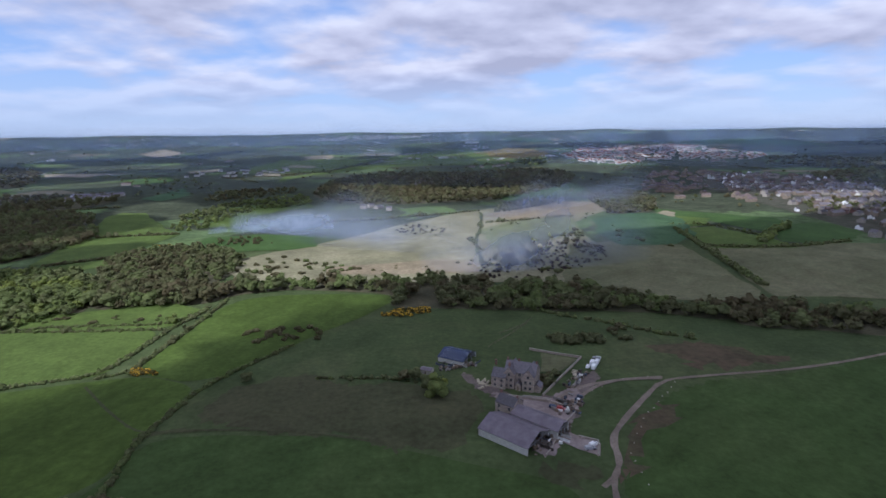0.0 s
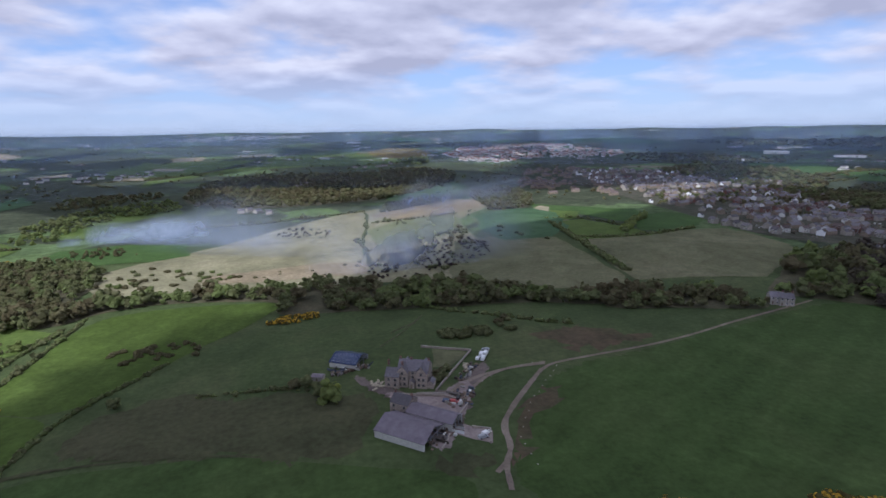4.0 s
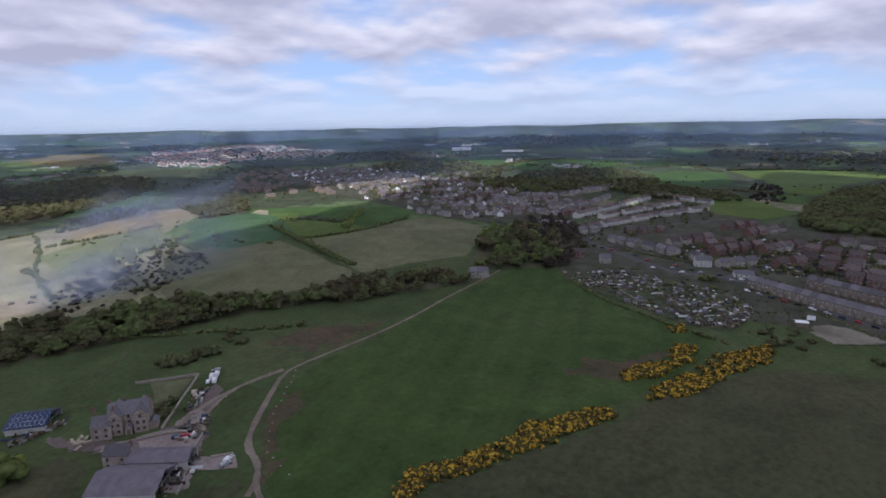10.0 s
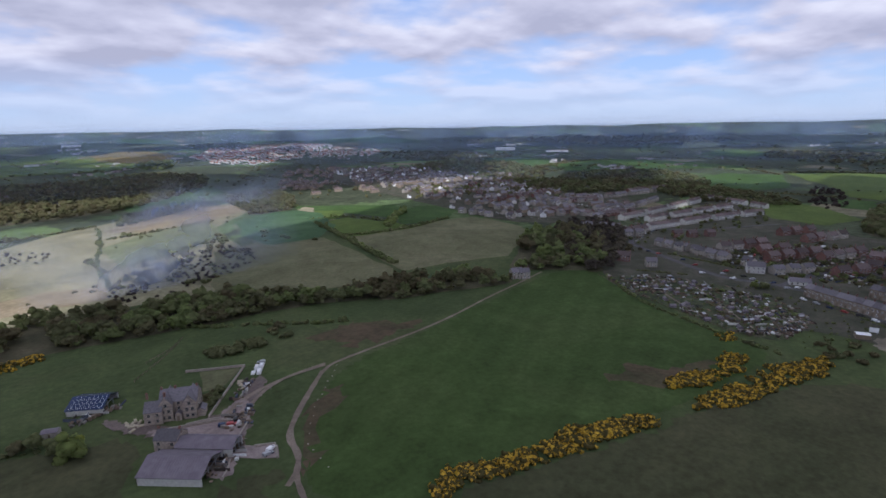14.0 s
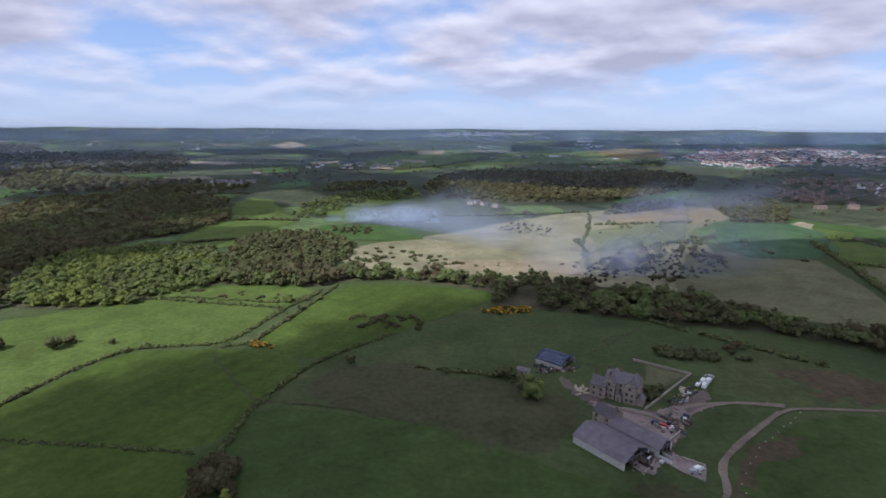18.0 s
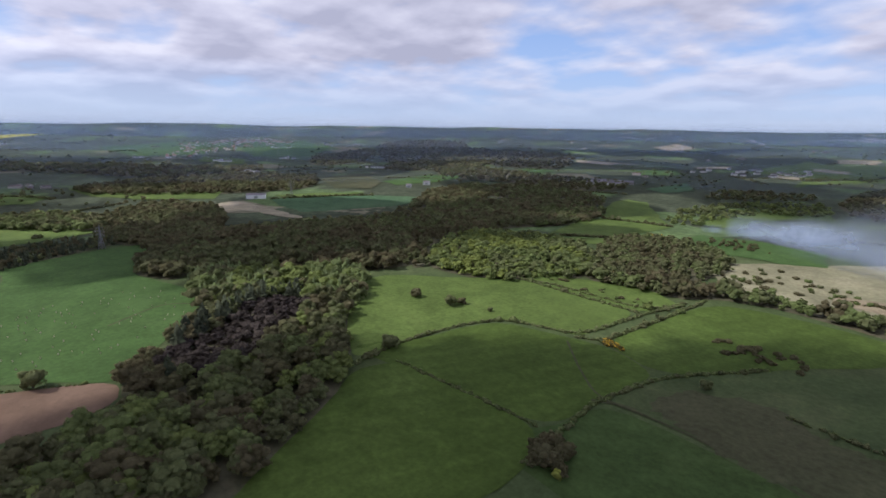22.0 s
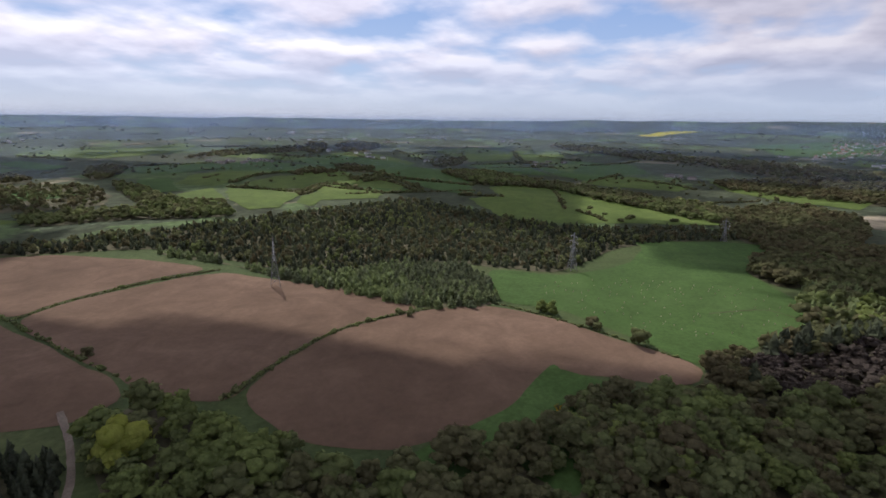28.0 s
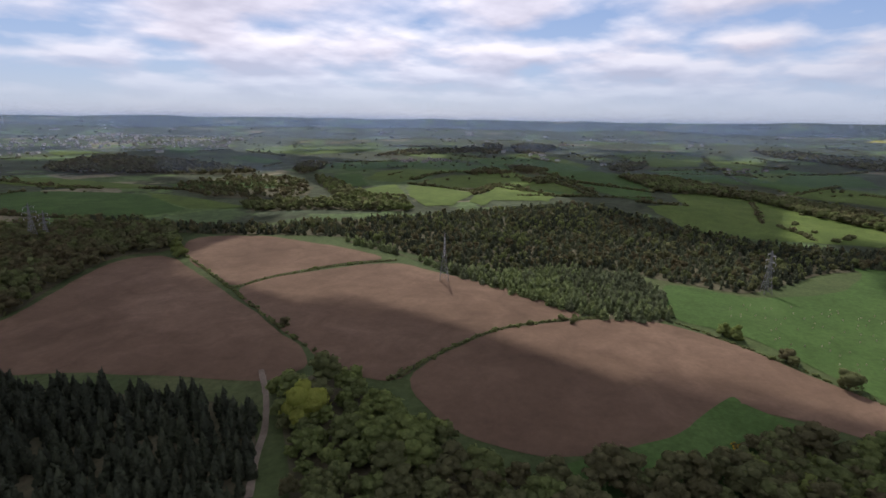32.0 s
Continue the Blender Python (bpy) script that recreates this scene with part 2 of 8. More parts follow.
LEAVES = leaf_material("spring_leaves", [(0.0, (0.145, 0.126, 0.070)), (0.3, (0.158, 0.166, 0.080)), (0.6, (0.180, 0.220, 0.082)), (0.85, (0.235, 0.272, 0.078)), (1.0, (0.32, 0.34, 0.075))], 0.5)
NEEDLES = leaf_material("conifer_needles", [(0.0, (0.050, 0.057, 0.040)), (0.5, (0.125, 0.142, 0.082)), (1.0, (0.21, 0.26, 0.10))], 0.3)
BARE = leaf_material("bare_twigs", [(0.0, (0.062, 0.050, 0.046)), (0.5, (0.082, 0.068, 0.056)), (1.0, (0.11, 0.098, 0.066))], 0.3)
YARD = soil_material("trodden_yard", (0.105, 0.082, 0.072), (0.145, 0.116, 0.104), (0.19, 0.155, 0.14), patch=0.06, grain=0.9)
GORSE = leaf_material("gorse_bloom", [(0.0, (0.085, 0.075, 0.03)), (0.45, (0.12, 0.095, 0.034)), (0.55, (0.36, 0.22, 0.03)), (1.0, (0.56, 0.37, 0.045))], 0.25)
BARK, _t, _b = principled("grey_bark")
_t.links.new(ramp(_t, [(0.3, (0.05, 0.04, 0.03)), (0.7, (0.12, 0.10, 0.08))], noise_of(_t, 3.0)).outputs[0], _b.inputs["Base Color"])


# ---- land ----
def mesh_object(name, verts, faces, material, parent=None, label=""):
    me = bpy.data.meshes.new(name)
    me.from_pydata(verts, [], faces)
    if material:
        me.materials.append(material)
    me.update()
    ob = new(name, me)
    if parent:
        ob.parent = parent
    if label:
        ob["label"] = label
    return ob


def build_ground():
    rings = [0.0, 15, 30, 45, 60, 75, 90]
    while rings[-1] < 4900:
        rings.append(rings[-1] + max(9.0, rings[-1] * 0.015))
    n = 400
    a = np.linspace(0, 2 * np.pi, n, endpoint=False)
    r = np.array(rings[1:])
    x, y = np.outer(r, np.sin(a)), np.outer(r, np.cos(a))
    pts = np.stack([x, y, height(x, y)], -1).reshape(-1, 3)
    pts = np.vstack([pts, [[0, 0, float(height(0.0, 0.0))]]])
    faces, kinds = [], []
    k = len(r)
    for j in range(n):
        faces.append((k * n, (j + 1) % n, j))
        kinds.append(0)
    for i in range(k - 1):
        for j in range(n):
            q = (j + 1) % n
            faces.append((i * n + j, i * n + q, (i + 1) * n + q, (i + 1) * n + j))
            kinds.append(1 if r[i] > 620 else 0)
    me = bpy.data.meshes.new("ground")
    me.from_pydata(pts.tolist(), [], faces)
    me.materials.append(GRASS_FARM)
    me.materials.append(DISTANT)
    me.polygons.foreach_set("material_index", kinds)
    me.polygons.foreach_set("use_smooth", [True] * len(faces))
    return tagged(new("ground", me), "rolling green farmland reaching to far hills", "ground", kind="structure")


build_ground()


def chaikin(pts, closed, times=2):
    for _ in range(times):
        out = []
        n = len(pts)
        for i in range(n if closed else n - 1):
            a, b = pts[i], pts[(i + 1) % n]
            out += [(a[0] * 0.8 + b[0] * 0.2, a[1] * 0.8 + b[1] * 0.2), (a[0] * 0.2 + b[0] * 0.8, a[1] * 0.2 + b[1] * 0.8)]
        pts = out if closed else [pts[0]] + out + [pts[-1]]
    return pts


def densify(pts, step, closed=True):
    out = []
    n = len(pts)
    for i in range(n if closed else n - 1):
        a, b = pts[i], pts[(i + 1) % n]
        d = math.hypot(b[0] - a[0], b[1] - a[1])
        k = max(1, int(d / step))
        out += [(a[0] + (b[0] - a[0]) * s / k, a[1] + (b[1] - a[1]) * s / k) for s in range(k)]
    return out if closed else out + [pts[-1]]


def inside(px, py, poly):
    """Which of the points lie in the outline."""
    res = np.zeros(len(px), bool)
    n = len(poly)
    for i in range(n):
        (x0, y0), (x1, y1) = poly[i], poly[(i + 1) % n]
        c = (y0 > py) != (y1 > py)
        with np.errstate(divide="ignore", invalid="ignore"):
            xi = (x1 - x0) * (py - y0) / (y1 - y0 if y1 != y0 else 1e-9) + x0
        res ^= c & (px < xi)
    return res


def lift(x, y, layer):
    return height(x, y) + 0.04 + 0.03 * layer + 0.0006 * np.hypot(x, y)


def sheet(name, poly, material, layer, label, category, wobble=0.008, smooth=True, ragged=0.0):
    """A patch of land laid on the ground; ragged gives the fray of its edge in metres."""
    poly = chaikin(poly, True) if smooth else poly
    c = np.mean(np.array(poly), 0)
    reach = float(np.hypot(*c))
    near = min(math.hypot(*p) for p in poly)
    step = max(5.0, near * 0.02)
    edge = [(x + wobble * near * noise.fractal((x * 0.03, y * 0.03, 1.0), 1.0, 2.0, 4), y + wobble * near * noise.fractal((x * 0.03, y * 0.03, 7.0), 1.0, 2.0, 4)) for x, y in densify(poly, step)]
    if ragged:
        rng = np.random.default_rng(len(edge))
        edge = [(x + float(rng.normal()) * ragged * 0.5, y + float(rng.normal()) * ragged * 0.5) for x, y in densify(edge, ragged * 0.8)]
    arr = np.array(edge)
    g = max(10.0, reach * 0.025)
    gx, gy = np.meshgrid(np.arange(arr[:, 0].min(), arr[:, 0].max(), g), np.arange(arr[:, 1].min(), arr[:, 1].max(), g))
    gx, gy = gx.ravel() + 0.37, gy.ravel() + 0.53
    ok = inside(gx, gy, edge)
    pts = [Vector(p) for p in edge] + [Vector(p) for p in zip(gx[ok].tolist(), gy[ok].tolist())]
    n = len(edge)
    v, _, f, _, _, _ = mathutils.geometry.delaunay_2d_cdt(pts, [(i, (i + 1) % n) for i in range(n)], [], 1, 0.01)
    xs, ys = np.array([p.x for p in v]), np.array([p.y for p in v])
    ob = mesh_object(name, np.stack([xs, ys, lift(xs, ys, layer)], -1).tolist(), f, material)
    ob.data.polygons.foreach_set("use_smooth", [True] * len(f))
    if ob.data.polygons and ob.data.polygons[0].normal.z < 0:
        ob.data.flip_normals()
    return tagged(ob, label, category, kind="structure")


def strip(name, line, width, material, layer, label, category):
    """A track or lane along a line."""
    line = densify(chaikin(line, False), 3.0, False)
    left, right = [], []
    for i, p in enumerate(line):
        a, b = line[max(0, i - 1)], line[min(len(line) - 1, i + 1)]
        d = Vector((b[0] - a[0], b[1] - a[1])).normalized()
        w = width * (0.44 + 0.16 * noise.noise((p[0] * 0.3, p[1] * 0.3, 3.0)))
        left.append((p[0] - d.y * w, p[1] + d.x * w))
        right.append((p[0] + d.y * w, p[1] - d.x * w))
    pts = left + right
    n = len(line)
    v = [(x, y, float(lift(x, y, layer))) for x, y in pts]
    ob = mesh_object(name, v, [(i + n, i + n + 1, i + 1, i) for i in range(n - 1)], material)
    return tagged(ob, label, category, kind="structure")


# fields round the farm and the woods
sheet("field", [(-365.8, 225.3), (-303.2, 289.9), (-283.6, 316.2), (-219.9, 316.6), (-177.0, 318.5), (-176.6, 284.2), (-177.7, 255.1), (-204.9, 249.3), (-229.3, 236.1), (-237.1, 210.5), (-239.2, 169.6), (-231.9, 133.2), (-255.2, 142.6), (-301.0, 168.0)], GRASS_MEADOW, 1, "bright green grazed meadow below a wood", "field")
sheet("field", [(-282.9, 317.4), (-288.0, 343.7), (-247.0, 352.8), (-201.0, 371.3), (-164.7, 352.8), (-173.6, 318.8), (-219.9, 316.6)], GRASS_MEADOW, 2, "narrow green pasture strip beside a hedge", "field")
sheet("field", [(-233.5, 172.5), (-232.7, 204.9), (-223.3, 235.2), (-163.2, 255.1), (-121.6, 243.4), (-122.3, 211.4), (-125.6, 197.2), (-123.4, 172.2), (-131.4, 158.8), (-203.7, 146.7), (-248.3, 139.2), (-251.3, 150.9)], GRASS_CROP, 1, "green field of young cereal", "field")
sheet("field", [(-163.2, 255.1), (-158.2, 300.2), (-156.3, 371.5), (-115.7, 387.2), (-44.5, 387.8), (-34.7, 375.8), (-53.5, 336.6), (-87.2, 290.2), (-117.2, 244.2)], GRASS_CROP, 2, "bright green cereal field on a rise", "field")
sheet("field", [(-222.9, 126.4), (-216.4, 150.3), (-171.6, 154.8), (-127.9, 158.3), (-111.9, 134.7), (-108.8, 110.8), (-122.4, 39.3), (-142.4, 25.2), (-161.7, 44.9), (-178.8, 68.4), (-204.0, 106.7)], GRASS_CROP, 3, "green cereal field beside a wood", "field")
sheet("field", [(-114.5, 205.0), (-102.4, 243.0), (-63.8, 245.2), (-24.1, 241.4), (16.1, 223.1), (13.7, 189.0), (2.4, 180.1), (-43.0, 194.5)], GRASS_DRY, 1, "brownish rough grass field", "field", wobble=0.04, ragged=3.0)
sheet("field", [(-120.4, 198.0), (-43.0, 194.5), (2.3, 176.5), (48.3, 160.1), (33.1, 127.2), (-146.1, 131.9), (-123.5, 160.0)], GRASS_DARK, 1, "dark green grass field", "field")
sheet("field", [(70.5, 181.9), (103.7, 229.8), (169.3, 244.4), (318.0, 284.0), (351.4, 281.1), (363.2, 254.1), (323.8, 201.3), (305.0, 129.8), (299.1, 101.0), (214.0, 104.5), (191.6, 108.7), (124.9, 126.0), (96.9, 125.2), (75.3, 126.6), (56.3, 153.0)], GRASS_DARK, 1, "large dark green field beside a dirt track", "field", ragged=2.0)
sheet("field", [(210.8, 100.1), (287.5, 74.3), (314.9, 21.3), (319.9, -13.4), (190.9, -15.2), (76.6, 100.5), (94.2, 121.9), (120.6, 116.1), (180.9, 99.7)], GRASS_DRY, 2, "rough brownish grass slope", "field", ragged=3.0)
sheet("field", [(198.5, 140.7), (224.4, 138.1), (271.4, 121.0), (253.1, 109.3), (216.3, 120.3)], BRACKEN, 3, "reddish patch of dead bracken", "bracken", wobble=0.05, ragged=5.0)
sheet("field", [(110.4, 285.0), (132.5, 292.1), (178.9, 267.4), (159.8, 249.7), (125.8, 254.2)], BRACKEN, 1, "reddish patch of dead bracken", "bracken", wobble=0.05, ragged=5.0)
# heath beyond the belt of trees
sheet("heath", [(-210, 475), (-164, 532), (-106, 601), (-61, 685), (40, 805), (279, 945), (269, 835), (155, 667), (168, 562), (131.4, 470.4), (125.8, 415.5), (30.2, 421.0), (-85.2, 419.7), (-163.4, 419.3)], HEATH, 1, "pale dry heath grass dotted with bushes", "heath")
sheet("heath", [(134, 553), (199, 571), (246, 536), (235.9, 380.8), (215.4, 348.9), (127.8, 379.5), (93.7, 407.9)], HEATH_BROWN, 2, "brown heath grass", "heath", smooth=False)
sheet("field", [(268, 536), (240.4, 393.7), (239.3, 365.9), (351.9, 352.7), (452, 436), (456, 531), (348, 528)], HEATH_BROWN, 1, "pale brown rough grazing", "field", smooth=False)
sheet("field", [(285, 630), (327, 643), (348, 560), (345, 510), (272, 516), (267, 536)], GRASS_MEADOW, 3, "small bright green paddock within hedges", "field", smooth=False)
sheet("field", [(343, 542), (420, 651), (475, 666), (504, 612), (429, 545), (370, 532)], PASTURE, 1, "small green field beside houses", "field")
sheet("field", [(285, 659), (330, 747), (361, 717), (335, 657), (292, 640)], GRASS_MEADOW, 2, "narrow yellow-green field by a hedge", "field", smooth=False)
sheet("field", [(300, 753), (340, 813), (348, 786), (302, 691), (282, 687)], STUBBLE, 4, "bare sandy ground", "field", ragged=3.0)
sheet("field", [(262, 521), (344, 506), (462, 510), (444, 417), (340.1, 345.4), (283.7, 359.4), (245.4, 390.5)], HEATH_BROWN, 2, "olive-brown rough grazing beyond trees", "field", smooth=False)
sheet("field", [(329, 841), (450, 705), (372, 569), (351, 689), (296, 684)], PASTURE, 0, "green ground above small fields", "field", smooth=False)
# distant fields
sheet("field", [(-398, 498), (-431, 601), (-422, 630), (-322, 642), (-324, 560), (-348, 518)], GRASS_MEADOW, 6, "bright green field among woods", "field", smooth=False)
sheet("field", [(-429, 642), (-491, 766), (-494, 815), (-455, 811), (-395, 734), (-335, 653)], GRASS_MEADOW, 6, "green field climbing between woods", "field", smooth=False)
sheet("field", [(-377, 486), (-342, 509), (-314, 517), (-303, 486), (-332, 473)], GRASS_MEADOW, 6, "strip of green pasture at a wood edge", "field", smooth=False)
sheet("field", [(-318, 686), (-322, 777), (-271, 797), (-269, 759), (-265, 695)], GRASS_MEADOW, 8, "bright green field beside a bonfire", "field", smooth=False)
sheet("field", [(-321, 784), (-309, 889), (-233, 937), (-215, 891), (-260, 844), (-275, 803)], GRASS_MEADOW, 6, "bright green field on a rise", "field", smooth=False)
sheet("field", [(-277, 572), (-276, 618), (-216, 629), (-151, 615), (-133, 551), (-165, 533), (-222, 532)], PASTURE, 6, "dull green field under drifting smoke", "field", smooth=False)
# sun on the ridge is put into these two fields as lighter grass
sheet("field", [(-404, 1317), (-376, 1470), (-313, 1695), (-235, 1796), (-31, 1862), (154, 1864), (318, 1885), (307, 2358), (165, 2658), (-41, 2376), (-212, 2133), (-340, 1845), (-396, 1548), (-431, 1461)], GRASS_MEADOW, 12, "ridge crop in lighter grass to look sunlit", "field", smooth=False)
sheet("field", [(-687, 1889), (-726, 2462), (-606, 2368), (-430, 2331), (-264, 2396), (-354, 1922), (-424, 1557), (-550, 1614)], GRASS_MEADOW, 6, "ridge pasture in lighter grass to look sunlit", "field", smooth=False)
sheet("field", [(-243, 2206), (-167, 2862), (70, 3176), (203, 3062), (247, 2571), (60, 2686), (-113, 2356)], GRASS_MEADOW, 8, "bright field on a ridge top", "field", smooth=False)
sheet("field", [(-661, 2585), (-538, 2694), (-496, 2432), (-616, 2440)], STUBBLE, 14, "pale bare field on a ridge", "field", smooth=False)
sheet("field", [(-573, 1652), (-475, 1592), (-454, 1493), (-515, 1521)], STUBBLE, 14, "pale strip of bare soil", "field", smooth=False)
sheet("field", [(-843, 1784), (-770, 1887), (-735, 1780), (-800, 1709)], STUBBLE, 14, "pale strip of stubble", "field", smooth=False)
sheet("field", [(-592, 2087), (-473, 2022), (-459, 1939), (-555, 1972)], STUBBLE, 16, "pale strip between pastures", "field", smooth=False)
sheet("field", [(-1037, 1112), (-1072, 1234), (-939, 1185), (-918, 1085)], PASTURE, 6, "grey-green pasture in a valley", "field", smooth=False)
sheet("field", [(-1278, 1712), (-1083, 1732), (-1011, 1536), (-1160, 1581)], STUBBLE, 6, "pale grass field in a valley", "field", smooth=False)
sheet("field", [(-1644, 2969), (-1710, 3351), (-1439, 3032), (-1463, 2763)], STUBBLE, 6, "pale far field", "field", smooth=False)
sheet("field", [(-557, 984), (-570, 1178), (-492, 1047), (-500, 947)], TEAL, 6, "blue-green valley field", "field", smooth=False)
sheet("field", [(-1186, 959), (-1155, 1012), (-1056, 991), (-1015, 875)], PASTURE, 6, "grey-green far pasture", "field", smooth=False)
sheet("field", [(-1915, 1573), (-1906, 1650), (-1745, 1539), (-1734, 1449)], PASTURE, 6, "grey-green far pasture", "field", smooth=False)
sheet("field", [(-847, 1394), (-803, 1584), (-668, 1347), (-712, 1222)], PASTURE, 6, "dull green valley field", "field", smooth=False)
sheet("field", [(176, 2863), (389, 3268), (517, 3105), (551, 2760), (444, 2381), (271, 2078), (207, 2477)], GORSE_SLOPE, 8, "hillside of orange gorse and grass", "heath", smooth=False)
sheet("field", [(114, 1028), (192, 1109), (316, 1274), (303, 1117), (204, 982), (104, 852)], PASTURE, 6, "olive pasture below a wood", "field", smooth=False)
sheet("field", [(60, 742), (109, 854), (208, 935), (259, 932), (254, 832), (189, 760), (99, 715)], HEATH_TAN, 10, "tan strip of dry grass", "heath", smooth=False)
sheet("field", [(46, 644), (90, 697), (150, 729), (177, 710), (166, 626), (104, 573), (51, 547)], HEATH_GREEN, 10, "yellowish green heath grass", "heath", smooth=False)
sheet("field", [(-101, 441), (-41, 443), (30, 452), (37, 489), (-4, 499), (-61, 477), (-101, 465)], HEATH_TAN, 12, "tan dry grass beside a wood belt", "heath", smooth=False)
sheet("field", [(201, 717), (283, 781), (315, 777), (321, 711), (286, 596), (242, 539), (185, 543), (183, 613)], TEAL, 12, "blue-green barley field", "field", smooth=False)
sheet("field", [(802, 3224), (1222, 3728), (1291, 3647), (1109, 3374)], PASTURE, 6, "far green hill field", "field", smooth=False)
sheet("field", [(-593, -449), (-578, -415), (-646, -448), (-678, -436), (-669, -370), (-713, -388), (-745, -410), (-779, -498), (-763, -526), (-660, -478), (-640, -482)], GRASS_MEADOW, 6, "bright green field above a forest", "field", smooth=False)
sheet("field", [(-802, -599), (-974, -724), (-986, -674), (-947, -602), (-835, -491), (-879, -477), (-803, -384), (-765, -390), (-764, -436), (-784, -524)], GRASS_MEADOW, 8, "bright sloping field within hedges", "field", smooth=False)
sheet("field", [(-727, -390), (-757, -340), (-776, -368), (-755, -404)], GRASS_MEADOW, 6, "bright strip of pasture", "field", smooth=False)
sheet("field", [(-1074, -664), (-1156, -629), (-1166, -565), (-1079, -437), (-939, -326), (-890, -306), (-891, -381), (-908, -461), (-978, -522), (-1010, -601)], PASTURE, 6, "green pasture on a hillside", "field", smooth=False)
sheet("field", [(-888, -451), (-877, -375), (-867, -298), (-784, -263), (-761, -280), (-799, -350)], PASTURE, 8, "green field below a hedge", "field", smooth=False)
sheet("field", [(-1446, -967), (-1579, -963), (-1510, -818), (-1291, -598), (-1208, -585), (-1201, -700), (-1226, -799)], GRASS_MEADOW, 6, "far green sloping field", "field", smooth=False)
sheet("field", [(-1820, -772), (-2034, -692), (-1953, -508), (-1542, -411), (-1411, -483), (-1663, -660)], GRASS_MEADOW, 6, "far bright green field", "field", smooth=False)
sheet("field", [(-1994, -508), (-1846, -302), (-1530, -265), (-1305, -288), (-1577, -379)], GRASS_MEADOW, 6, "far bright green field", "field", smooth=False)
sheet("field", [(-1284, -460), (-1434, -419), (-1288, -291), (-1131, -210), (-1139, -276), (-1156, -362)], PASTURE, 6, "far green pasture", "field", smooth=False)
sheet("field", [(-729, -254), (-768, -218), (-866, -264), (-935, -247), (-928, -168), (-833, -82), (-790, 23), (-720, 85), (-680, 20), (-659, -30), (-622, -95), (-605, -124), (-611, -164), (-676, -215)], GRASS_MEADOW, 6, "bright green field beyond a forest", "field", smooth=False)
sheet("field", [(-1065, -143), (-1157, -101), (-1210, -55), (-1090, 60), (-997, 34), (-1023, -100)], GRASS_MEADOW, 8, "green field within hedges", "field", smooth=False)
sheet("field", [(-1623, -238), (-1508, -68), (-1285, -15), (-1214, -87), (-1076, -125), (-1161, -209), (-1273, -268)], PASTURE, 6, "far green pasture", "field", smooth=False)
sheet("field", [(-1445, -237), (-1447, -185), (-1218, -182), (-1289, -252)], GRASS_MEADOW, 8, "small far green field", "field", smooth=False)
sheet("field", [(-1219, 93), (-1059, 188), (-1028, 317), (-939, 280), (-977, 174), (-1047, 113)], GRASS_MEADOW, 6, "long green field beside dark woods", "field", smooth=False)
sheet("field", [(-937, 374), (-918, 467), (-861, 526), (-848, 480), (-886, 392)], GRASS_MEADOW, 12, "strip of bright pasture", "field", smooth=False)
sheet("field", [(-1139, 575), (-1195, 723), (-1006, 657), (-912, 572), (-982, 526)], GRASS_DRY, 6, "olive rough grazing", "field", smooth=False)
sheet("field", [(-1006, 657), (-1033, 803), (-960, 881), (-914, 755), (-927, 649)], PASTURE, 6, "dull green rough pasture", "field", smooth=False)
sheet("field", [(-3017, 383), (-3221, 765), (-2953, 1017), (-2229, 628), (-2195, 384)], PASTURE, 6, "far green hill fields", "field", smooth=False)
sheet("field", [(-2849, 982), (-3167, 1502), (-2483, 1316), (-1941, 927), (-1996, 735)], PASTURE, 6, "far green hill fields", "field", smooth=False)
sheet("field", [(-2105, 593), (-1852, 663), (-1627, 566), (-1754, 477)], GRASS_MEADOW, 6, "far green field", "field", smooth=False)
sheet("field", [(-217, -1224), (-261, -1198), (-320, -1042), (-372, -929), (-333, -918), (-260, -974), (-222, -1028), (-197, -1120)], GRASS_MEADOW, 6, "bright strip of hill pasture", "field", smooth=False)
# one field in two grasses: darker painted for cloud shade, lighter for sun
sheet("field", [(-171, -986), (-230, -946), (-285, -885), (-312, -833), (-299, -678), (-257, -676), (-198, -716), (-161, -768), (-138, -814)], PASTURE, 6, "hill pasture in darker grass to look cloud-shaded", "field", smooth=False)
sheet("field", [(-325, -862), (-346, -763), (-361, -640), (-333, -644), (-305, -683), (-305, -768)], GRASS_MEADOW, 8, "lit end of the hill pasture, painted as lighter grass", "field", smooth=False)
sheet("field", [(-387, -950), (-487, -932), (-529, -850), (-513, -758), (-448, -787), (-386, -867)], PASTURE, 6, "far green pasture", "field", smooth=False)
sheet("field", [(-452, -1950), (-549, -1845), (-573, -1771), (-442, -1752)], GRASS_MEADOW, 6, "far green field", "field", smooth=False)
sheet("field", [(-789, -1902), (-866, -1791), (-752, -1622), (-716, -1690)], PASTURE, 6, "far green field", "field", smooth=False)
sheet("field", [(-777, -1469), (-856, -1489), (-833, -1277), (-758, -1234)], PASTURE, 6, "far grey-green field", "field", smooth=False)
sheet("field", [(-945, -1695), (-1299, -1827), (-1285, -1597), (-1588, -1744), (-1449, -1490), (-1162, -1381), (-995, -1388), (-978, -1555)], GRASS_MEADOW, 6, "far bright green fields", "field", smooth=False)
sheet("field", [(-759, -822), (-856, -831), (-902, -708), (-832, -712), (-722, -684), (-663, -668), (-660, -742)], GRASS_MEADOW, 8, "bright hill field", "field", smooth=False)
sheet("field", [(-687, -647), (-825, -676), (-877, -619), (-776, -509), (-712, -522), (-685, -567)], GRASS_MEADOW, 8, "bright hill field within hedges", "field", smooth=False)
